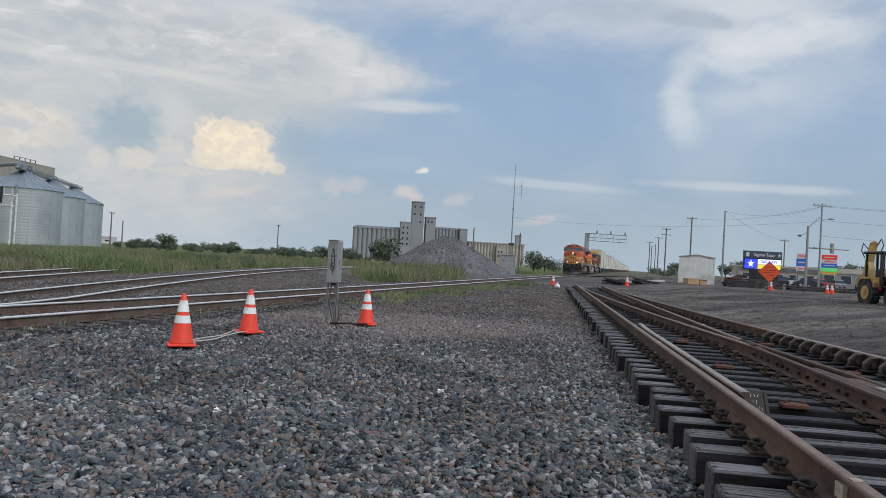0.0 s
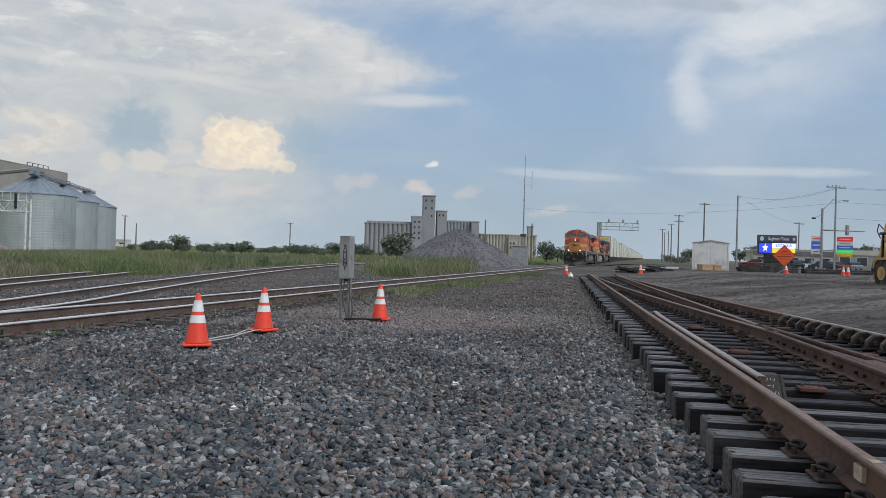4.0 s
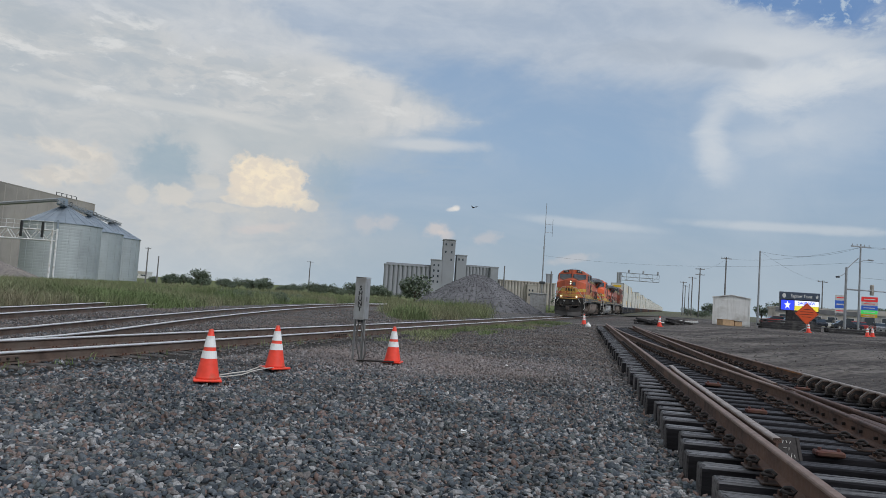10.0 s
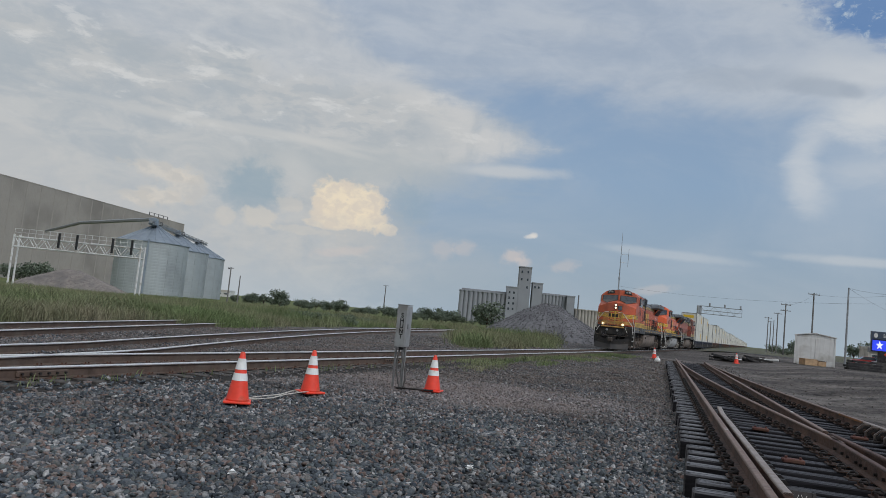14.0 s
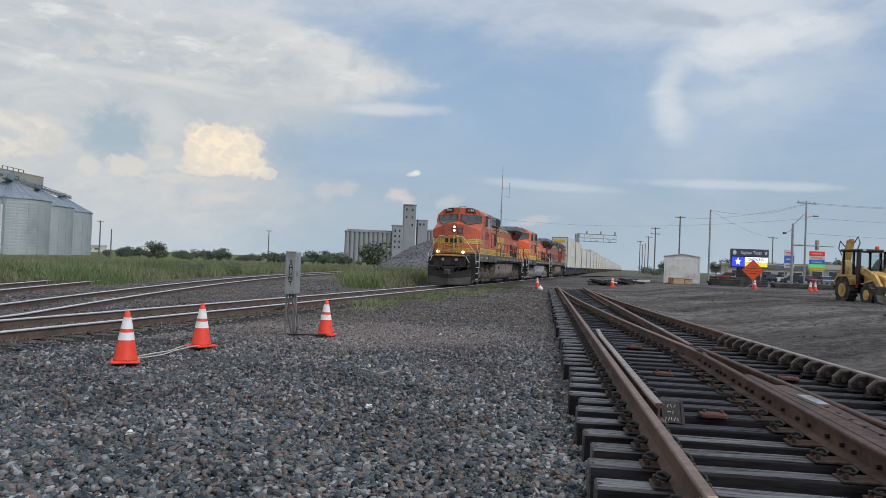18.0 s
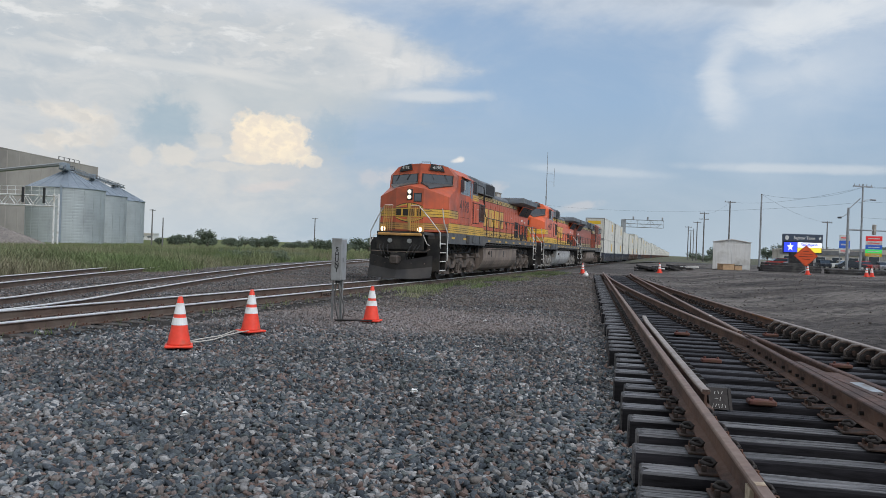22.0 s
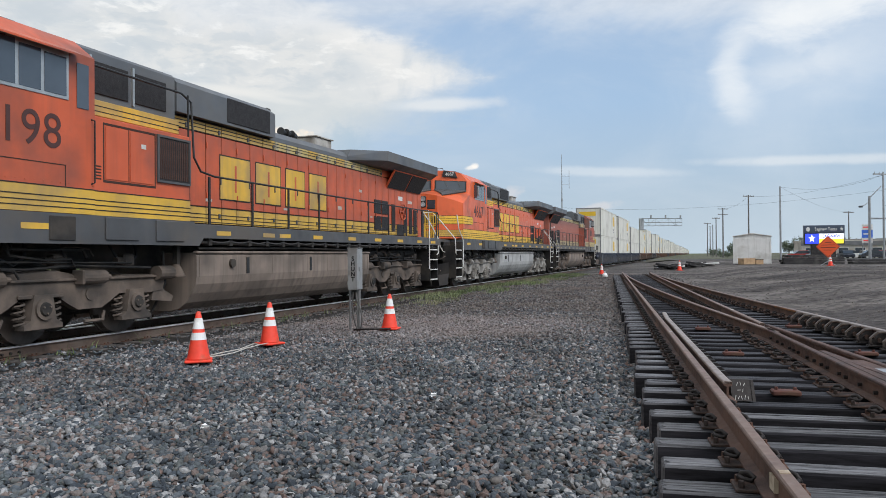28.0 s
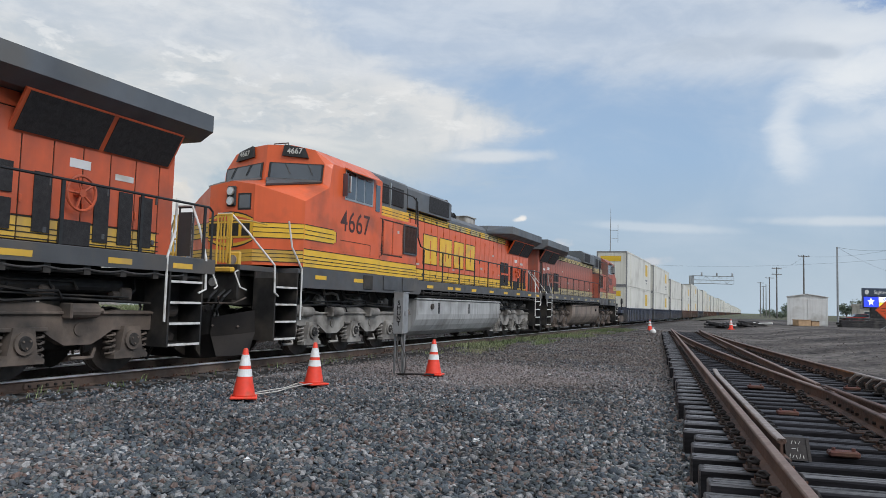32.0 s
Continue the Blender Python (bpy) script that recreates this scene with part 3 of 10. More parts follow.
RUST = (0.10, 0.055, 0.035)
M = dict(
    rail=material("rusty_rail_steel", (0.078, 0.046, 0.036), 0.8, 0.1, 0.4, 9, 0.3, 90, (0.15, 0.085, 0.060), 0.5, 2.2),
    rail_top=material("scuffed_brown_rail_head", (0.20, 0.135, 0.110), 0.6, 0.15, 0.25, 7, 0.15, 60, (0.20, 0.14, 0.11), 0.5, 3),
    guard_top=material("scuffed_grey_guard_rail", (0.33, 0.275, 0.245), 0.5, 0.3, 0.2, 7, 0.15, 60, (0.22, 0.17, 0.14), 0.4, 4),
    orange_rust=material("fresh_orange_rust", (0.30, 0.13, 0.045), 0.8, 0.1, 0.35, 9, 0.3, 60, (0.16, 0.08, 0.04), 0.5, 4),
    cream=material("cream_paint_mark", (0.52, 0.44, 0.32), 0.8, 0, 0.2, 14, 0.1, 60, (0.25, 0.17, 0.12), 0.4, 9),
    rail_brown=material("dusty_brown_rail", (0.105, 0.071, 0.054), 0.8, 0.15, 0.3, 6, 0.3, 70, (0.13, 0.10, 0.08), 0.5, 2),
    shine=material("polished_rail_head", (0.97, 0.95, 0.92), 0.50, 1.0, 0.03, 4, 0.0),
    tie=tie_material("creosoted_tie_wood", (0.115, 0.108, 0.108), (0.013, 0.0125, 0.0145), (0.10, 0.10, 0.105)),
    tie_top_dark=tie_material("oily_tie_top", (0.10, 0.10, 0.105), (0.050, 0.051, 0.057), (0.185, 0.188, 0.20)),
    tie_top=wood_material("weathered_tie_top", (0.035, 0.035, 0.038), (0.275, 0.275, 0.285), 0.5),
    old_tie=material("old_buried_tie_wood", (0.085, 0.075, 0.068), 0.9, 0, 0.4, 12, 0.6, 45, (0.04, 0.035, 0.03), 0.5, 4),
    plate=material("rusty_tie_plate", (0.060, 0.043, 0.036), 0.75, 0.4, 0.4, 20, 0.3, 90, (0.14, 0.07, 0.045), 0.5, 8),
    frog=material("dark_rusty_frog_steel", (0.105, 0.058, 0.044), 0.7, 0.15, 0.35, 7, 0.2, 70, (0.060, 0.036, 0.030), 0.5, 3),
    patch=material("grey_blue_paint_patch", (0.30, 0.33, 0.36), 0.6, 0, 0.2, 9, 0.1, 60, (0.16, 0.12, 0.10), 0.4, 6),
    edge=material("scuffed_steel_edge", (0.15, 0.12, 0.10), 0.6, 0.3, 0.4, 25, 0.2, 80, (0.045, 0.036, 0.032), 0.4, 12),
    clip=material("dark_spring_clip", (0.035, 0.030, 0.028), 0.6, 0.5, 0.3, 20, 0.2, 80),
    chalk=material("white_chalk_marks", (0.50, 0.49, 0.46), 0.9, 0, 0.2, 30, 0.0),
    block=material("rust_red_block", (0.115, 0.044, 0.034), 0.75, 0.2, 0.35, 12, 0.3, 60, RUST, 0.4, 5),
    cone=material("orange_cone_plastic", (0.86, 0.062, 0.030), 0.5, 0, 0.10, 8, 0.05, 60, (0.35, 0.10, 0.05), 0.2, 5),
    white_band=material("reflective_white_band", (0.80, 0.80, 0.78), 0.35, 0, 0.08, 10, 0.0, 60, (0.5, 0.48, 0.45), 0.2, 8),
    box_grey=material("galvanised_grey_box", (0.36, 0.37, 0.37), 0.5, 0.35, 0.12, 5, 0.1, 50, (0.25, 0.24, 0.22), 0.3, 3, streak=0.3),
    pipe=material("grey_conduit", (0.27, 0.27, 0.265), 0.45, 0.4, 0.15, 8, 0.05),
    flex=material("weathered_flexible_conduit", (0.095, 0.090, 0.085), 0.6, 0.1, 0.3, 14, 0.3, 90),
    cable=material("pale_cable_jacket", (0.50, 0.47, 0.42), 0.6, 0, 0.2, 12, 0.1),
    black=material("black_paint", (0.018, 0.018, 0.018), 0.5, 0, 0.3, 10, 0.05),
    pile_tan=material("tan_gravel_heap", (0.205, 0.180, 0.160), 0.95, 0, 0.25, 2.5, 0.9, 9, (0.15, 0.135, 0.125), 0.5, 0.6, island=0.4),
    pile=material("gravel_heap", (0.122, 0.121, 0.126), 0.95, 0, 0.25, 2.5, 0.9, 9, (0.088, 0.087, 0.092), 0.5, 0.6, island=0.4),
    # distance mist is put into this bluish concrete tone
    concrete=material("weathered_misty_concrete", (0.27, 0.282, 0.30), 0.95, 0, 0.08, 0.06, 0.1, 2, (0.22, 0.225, 0.235), 0.35, 0.05, streak=0.0),
    concrete_tan=material("tan_concrete", (0.39, 0.365, 0.325), 0.9, 0, 0.12, 0.08, 0.2, 2, (0.24, 0.21, 0.18), 0.35, 0.05),
    silo_tan=material("pale_tan_silo_concrete", (0.37, 0.34, 0.30), 0.9, 0, 0.12, 0.05, 0.1, 2, (0.24, 0.22, 0.195), 0.42, 0.05, streak=0.45),
    bin_steel=material("galvanised_corrugated_steel", (0.40, 0.435, 0.44), 0.55, 0.35, 0.06, 0.25, 0.1, 3, (0.30, 0.32, 0.325), 0.3, 0.12),
    bin_roof=material("galvanised_bin_roof", (0.27, 0.315, 0.36), 0.5, 0.4, 0.12, 0.3, 0.2, 3),
    dark_steel=material("dark_painted_steel", (0.06, 0.065, 0.07), 0.6, 0.4, 0.3, 3, 0.1, 20),
    white_steel=material("white_painted_steel", (0.66, 0.66, 0.64), 0.5, 0, 0.1, 3, 0.05, 20, (0.4, 0.36, 0.3), 0.25, 2),
    pole=material("weathered_pole_wood", (0.155, 0.150, 0.145), 0.9, 0, 0.3, 3, 0.3, 20),
    pole_grey=material("grey_pole_steel", (0.31, 0.325, 0.335), 0.5, 0.5, 0.15, 3, 0.05),
    wire=material("overhead_wire", (0.13, 0.14, 0.15), 0.6, 0.3, 0.1, 3, 0),
    shed=material("white_shed_panel", (0.72, 0.72, 0.70), 0.55, 0, 0.07, 1.5, 0.1, 12, (0.42, 0.40, 0.36), 0.3, 0.8, streak=0.3),
    wood=material("pale_plywood", (0.42, 0.28, 0.16), 0.75, 0, 0.2, 4, 0.2, 25),
    junk=material("dark_stacked_timber", (0.022, 0.021, 0.022), 0.85, 0, 0.5, 3, 0.4, 12, (0.07, 0.065, 0.06), 0.4, 1.5),
    sign_orange=material("orange_sign_sheeting", (0.85, 0.115, 0.030), 0.45, 0, 0.06, 4, 0),
    # leaf green paled and greyed: distance haze is put into the colour
    leaf=material("hazed_green_foliage", (0.115, 0.145, 0.100), 0.75, 0, 0.4, 1.2, 0, 5, island=0.40),
    grass=material("tall_green_grass", (0.138, 0.182, 0.080), 0.9, 0, 0.40, 0.30, 0, 5, (0.245, 0.225, 0.150), 0.52, 0.13, island=0.45, spec=0.15),
    bark=material("brown_bark", (0.10, 0.075, 0.055), 0.9, 0, 0.3, 4, 0.5, 20),
    cat_yellow=material("worn_yellow_machine_paint", (0.62, 0.38, 0.11), 0.55, 0, 0.15, 3, 0.1, 30, (0.22, 0.14, 0.07), 0.35, 2),
    tyre=material("black_rubber_tyre", (0.025, 0.025, 0.026), 0.85, 0, 0.3, 6, 0.4, 30, (0.10, 0.085, 0.07), 0.4, 3),
    glass=material("dark_window_glass", (0.025, 0.035, 0.045), 0.08, 0, 0.1, 2, 0, spec=0.8),
    red=material("red_plastic", (0.55, 0.03, 0.05), 0.5, 0, 0.2, 4, 0),
)


def ground_height(x, y):
    """Level round the tracks, up to the dirt lot on the right, down into the field on the left."""
    q = (x - 1.44 - 0.277 * y) * 0.964
    t = min(1.0, max(0.0, (q - 4.6) / 6.0))
    up = 0.45 * t * t * (3 - 2 * t)
    d = -(x * ACROSS.x + y * ACROSS.y - TRACK_C)
    t = min(1.0, max(0.0, (d - 14) / 90.0))
    down = 0.9 * t * t * (3 - 2 * t)
    return up - down


def panel_dip(x, y):
    """The ballast lies lower where the turnout panel's timbers stand on it."""
    q = (x - 1.44 - 0.277 * y) * 0.964
    if q < -1.3 or q > 5.5 or y > 50:
        return 0.0
    t = min(1.0, (q + 1.3) / 0.7)
    return 0.07 * t * t * (3 - 2 * t)


# ---- the second track's middle line, and the track that ends in the weeds ----
def siding_mid(y):
    """x of the middle of the track that leaves the main one to the left, bending back beside it."""
    if y < 16:
        return -6.72 + 0.16 * (y - 16)
    t = y - 16
    return -6.72 + 0.012 * t + 0.00175 * t * t if t < 62 else -6.72 + 0.012 * 62 + 0.00175 * 62 * 62 + 0.229 * (t - 62)


def siding_points(off, y0=3.0, y1=190.0, step=1.5):
    pts, y = [], y0
    while y < y1:
        s = (siding_mid(y + 0.1) - siding_mid(y - 0.1)) / 0.2
        k = 1 / math.hypot(1, s)
        pts.append((siding_mid(y) + off * k, y - off * s * k))
        y += step
    return pts


def zone(x, y):
    """Shares of gravel, dirt and grass at a place of the ground."""
    q = (x - 1.44 - 0.277 * y) * 0.964
    d = -(x * ACROSS.x + y * ACROSS.y - TRACK_C)
    n = noise.noise((x * 0.25, y * 0.25, 0.0)) * 1.2 + noise.noise((x * 0.9, y * 0.9, 3.0)) * 0.5
    ss = siding_mid(max(5.0, min(y, 185.0)))
    g = 0.0
    left = ss - x
    if d > 3 and left > 2.0:
        g = min(1.0, max(0.0, (left - (3.4 if y > 30 else 6.4) + n) / 0.8))
        if y < 33 and x > -12.4 + n * 0.3:
            g *= 0.0
    if d > 2.0 and left < -2.4 and y > 37 and y < 300:
        g = max(g, min(1.0, max(0.0, (min(d - 2.6, -left - 2.6, x - 0.010 * y - 0.2, (0.150 * y - x) * 0.7 if y < 110 else 9.0) + n) / 0.9)))
    if y > 220 and d > 4:
        g = 1.0
    dirt = min(1.0, max(0.0, (q - 3.3 + n * 0.4) / 0.8))
    far = min(1.0, max(0.0, (y - 21 + n * 2) / 10.0))
    dirt = max(dirt, far * 0.75 if d < -2.5 else 0.0)
    if q > 6 and y > 118:
        g = max(g, 0.35 * min(1.0, (y - 118) / 6))
    dirt *= 1 - g
    return (1 - g - dirt * (1 - g), dirt, g)


def margin(x, y):
    """How far a place lies in the oily dark strip beside the main track."""
    a = x * ACROSS.x + y * ACROSS.y - TRACK_C
    n = 0.5 * noise.noise((x * 0.8, y * 0.8, 7.0))
    return min(1.0, max(0.0, (2.35 + n - abs(a)) / 0.7)) * (1.0 if y < 60 else 0.4)


def pale_patch(nt, place):
    """Mask of the patch of fresh pale stone that was spread round the junction box."""
    N, L = nt.nodes.new, nt.links.new
    mp, ln, nz, ad, rg = N("ShaderNodeMapping"), N("ShaderNodeVectorMath"), N("ShaderNodeTexNoise"), N("ShaderNodeMath"), N("ShaderNodeMapRange")
    mp.vector_type = "POINT"
    mp.inputs["Location"].default_value = (-1.1 / 4.2, -15.6 / 3.0, 0)
    mp.inputs["Scale"].default_value = (1 / 4.2, 1 / 3.0, 0)
    L(place, mp.inputs[0])
    ln.operation = "LENGTH"
    L(mp.outputs[0], ln.inputs[0])
    nz.inputs["Scale"].default_value, nz.inputs["Detail"].default_value = 0.9, 5
    L(place, nz.inputs["Vector"])
    ad.operation = "ADD"
    L(ln.outputs["Value"], ad.inputs[0])
    L(nz.outputs["Fac"], ad.inputs[1])
    L(ad.outputs[0], rg.inputs[0])
    for i, v in enumerate((1.60, 1.0, 0.0, 0.48)):
        rg.inputs[i + 1].default_value = v
    return rg.outputs[0]


def ground_material():
    m = bpy.data.materials.new("ballast_dirt_and_grass")
    m.use_nodes = True
    nt = m.node_tree
    N, L = nt.nodes.new, nt.links.new
    p = nt.nodes["Principled BSDF"]
    tc = N("ShaderNodeTexCoord")
    at = N("ShaderNodeAttribute")
    at.attribute_name = "zone"
    sep = N("ShaderNodeSeparateColor")
    L(at.outputs["Color"], sep.inputs[0])

    def tex(kind, scale, detail=4.0, stretch=None):
        v = tc.outputs["Object"]
        if stretch:
            mp = N("ShaderNodeMapping")
            mp.inputs["Scale"].default_value = stretch
            L(v, mp.inputs[0])
            v = mp.outputs[0]
        n = N("ShaderNodeTexVoronoi" if kind == "v" else "ShaderNodeTexNoise")
        n.inputs["Scale"].default_value = scale
        if kind == "n":
            n.inputs["Detail"].default_value = detail
        L(v, n.inputs["Vector"])
        return n

    def ramp(x, *stops):
        n = N("ShaderNodeValToRGB")
        L(x, n.inputs[0])
        e = n.color_ramp.elements
        e[0].position, e[0].color = stops[0][0], (*stops[0][1], 1)
        e[1].position, e[1].color = stops[-1][0], (*stops[-1][1], 1)
        for s, c in stops[1:-1]:
            e.new(s).color = (*c, 1)
        return n.outputs[0]

    def mix(f, a, b, mode="MIX"):
        n = N("ShaderNodeMix")
        n.data_type, n.blend_type = "RGBA", mode
        if isinstance(f, float):
            n.inputs[0].default_value = f
        else:
            L(f, n.inputs[0])
        L(a, n.inputs[6])
        L(b, n.inputs[7])
        return n.outputs[2]

    stones = tex("v", 21)
    hue = N("ShaderNodeSeparateColor")
    L(stones.outputs["Color"], hue.inputs[0])
    grav = ramp(hue.outputs[0], (0.0, (0.07, 0.078, 0.085)), (0.35, (0.15, 0.155, 0.16)), (0.7, (0.20, 0.175, 0.155)), (0.9, (0.27, 0.26, 0.25)), (1.0, (0.36, 0.35, 0.33)))
    dust = ramp(tex("n", 0.5, 6).outputs["Fac"], (0.35, (0.8, 0.8, 0.82)), (0.7, (1.15, 1.08, 1.0)))
    grav = mix(1.0, grav, dust, "MULTIPLY")
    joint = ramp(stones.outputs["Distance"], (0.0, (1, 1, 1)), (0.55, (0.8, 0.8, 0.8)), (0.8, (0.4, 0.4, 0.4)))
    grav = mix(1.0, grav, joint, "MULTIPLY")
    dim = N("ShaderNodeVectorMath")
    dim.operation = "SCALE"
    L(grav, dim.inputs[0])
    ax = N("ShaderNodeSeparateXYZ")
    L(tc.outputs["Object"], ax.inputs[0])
    # gravel darkened under the near stones: shade of their gaps put into colour
    gap_shade = N("ShaderNodeMapRange")
    L(ax.outputs[1], gap_shade.inputs[0])
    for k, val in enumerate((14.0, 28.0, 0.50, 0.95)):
        gap_shade.inputs[k + 1].default_value = val
    L(gap_shade.outputs[0], dim.inputs["Scale"])
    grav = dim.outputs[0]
    grime = N("ShaderNodeRGB")
    grime.outputs[0].default_value = (0.030, 0.026, 0.023, 1)
    pale = N("ShaderNodeRGB")
    pale.outputs[0].default_value = (0.20, 0.165, 0.150, 1)
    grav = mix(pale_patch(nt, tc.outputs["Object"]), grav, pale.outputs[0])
    grav = mix(at.outputs["Alpha"], grav, grime.outputs[0])
    soil = ramp(tex("n", 0.5, 9, (0.55, 1.9, 1)).outputs["Fac"], (0.37, (0.030, 0.027, 0.026)), (0.45, (0.098, 0.087, 0.080)), (0.62, (0.215, 0.192, 0.172)))
    soil = mix(0.5, soil, ramp(tex("n", 4.5, 9).outputs["Fac"], (0.40, (0.042, 0.037, 0.035)), (0.60, (0.195, 0.174, 0.158))))
    wet = ramp(tex("n", 0.13, 5, (0.5, 1.6, 1)).outputs["Fac"], (0.40, (0.55, 0.54, 0.55)), (0.56, (1.1, 1.1, 1.1)))
    soil = mix(1.0, soil, wet, "MULTIPLY")
    green = ramp(tex("n", 0.16, 6).outputs["Fac"], (0.32, (0.075, 0.10, 0.035)), (0.52, (0.12, 0.145, 0.05)), (0.68, (0.20, 0.18, 0.085)))
    green = mix(0.4, green, ramp(tex("n", 2.5, 6, (1, 0.4, 1)).outputs["Fac"], (0.3, (0.05, 0.075, 0.022)), (0.7, (0.18, 0.20, 0.08))))
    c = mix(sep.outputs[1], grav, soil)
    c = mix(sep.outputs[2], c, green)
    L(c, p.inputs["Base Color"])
    p.inputs["Roughness"].default_value = 0.9
    p.inputs["Specular IOR Level"].default_value = 0.25
    h = N("ShaderNodeMath")
    h.operation = "MULTIPLY_ADD"
    L(stones.outputs["Distance"], h.inputs[0])
    h.inputs[1].default_value = -1.0
    L(tex("n", 14, 6).outputs["Fac"], h.inputs[2])
    b = N("ShaderNodeBump")
    b.inputs["Strength"].default_value, b.inputs["Distance"].default_value = 0.9, 0.03
    L(h.outputs[0], b.inputs["Height"])
    L(b.outputs[0], p.inputs["Normal"])
    return m


def build_ground():
    near = np.concatenate([np.arange(-16, 22, 0.45)])
    xs = np.concatenate([[-4000, -2000, -1000, -600, -400, -280, -200, -150, -110, -85, -65, -50, -40, -33, -28, -24, -21, -18.5], near, [23, 25, 27, 30, 33, 36, 40, 45, 50, 56, 63, 70, 80, 95, 120, 150, 200, 300, 450, 700, 1200, 2200, 4000]])
    ys = np.concatenate([[-600, -200, -80, -40, -20, -12, -8, -5], np.arange(-3, 50, 0.45), np.arange(50, 100, 2.0), [104, 110, 116, 120, 125, 132, 140, 150, 165, 180, 200, 220, 245, 270, 300, 340, 400, 500, 650, 900, 1400, 2400, 4500]])
    nx, ny = len(xs), len(ys)
    verts, cols = [], []
    for y in ys:
        for x in xs:
            g, d, gr = zone(x, y)
            rough = 0.035 * noise.noise((x * 0.7, y * 0.7, 1.0)) + 0.11 * d * noise.noise((x * 0.35, y * 0.8, 5.0)) + 0.05 * d * noise.noise((x * 0.9, y * 1.5, 8.0)) if abs(x) < 40 and y < 100 else 0.0
            z = ground_height(x, y) + rough - 0.02
            a = abs(x * ACROSS.x + y * ACROSS.y - TRACK_C)
            if a < 2.4:
                z -= 0.03
            z -= panel_dip(x, y)
            verts.append((x, y, z))
            cols.append((g, d, gr, margin(x, y)))
    faces = [(j * nx + i, j * nx + i + 1, (j + 1) * nx + i + 1, (j + 1) * nx + i) for j in range(ny - 1) for i in range(nx - 1)]
    me = bpy.data.meshes.new("ground")
    me.from_pydata(verts, [], faces)
    a = me.color_attributes.new("zone", "FLOAT_COLOR", "POINT")
    a.data.foreach_set("color", np.array(cols, dtype=np.float32).ravel())
    me.polygons.foreach_set("use_smooth", [True] * len(me.polygons))
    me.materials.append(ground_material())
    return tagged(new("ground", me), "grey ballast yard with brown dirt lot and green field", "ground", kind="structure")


build_ground()

# ---- rails ----
RAIL = [(-0.075, 0.0), (0.075, 0.0), (0.075, 0.012), (0.012, 0.032), (0.010, 0.135), (0.036, 0.148), (0.036, 0.172), (0.028, 0.181), (-0.028, 0.181), (-0.036, 0.172), (-0.036, 0.148), (-0.010, 0.135), (-0.012, 0.032), (-0.075, 0.012)]


def rail_mesh(pts, z, head=False, high=1.0):
    """A rail's profile along plan points, its foot at height z; head: only the thin polished top."""
    prof = [(-0.0375, 0.160), (0.0375, 0.160), (0.0375, 0.174), (0.029, 0.1835), (-0.029, 0.1835), (-0.0375, 0.174)] if head else RAIL
    k, v = len(prof), []
    zz = z if callable(z) else (lambda i: z)
    for i, p in enumerate(pts):
        a, b = Vector(pts[max(i - 1, 0)]), Vector(pts[min(i + 1, len(pts) - 1)])
        d = (b - a).normalized()
        n = Vector((d.y, -d.x))
        v += [(p[0] + n.x * u, p[1] + n.y * u, zz(i) + w * high) for u, w in prof]
    F = [(i * k + j, i * k + (j + 1) % k, (i + 1) * k + (j + 1) % k, (i + 1) * k + j) for i in range(len(pts) - 1) for j in range(k)]
    F += [tuple(range(k - 1, -1, -1)), tuple(range((len(pts) - 1) * k, len(pts) * k))]
    m = Mesh()
    m.v, m.f = v, F
    return m


def build_rail(points, z, parent, mat, shine=True):
    r = part("rail", rail_mesh(points, z), M[mat], parent)
    if shine:
        part("running_surface", rail_mesh(points, z, True), M["shine"], r, "bright polished rail head")
    return r


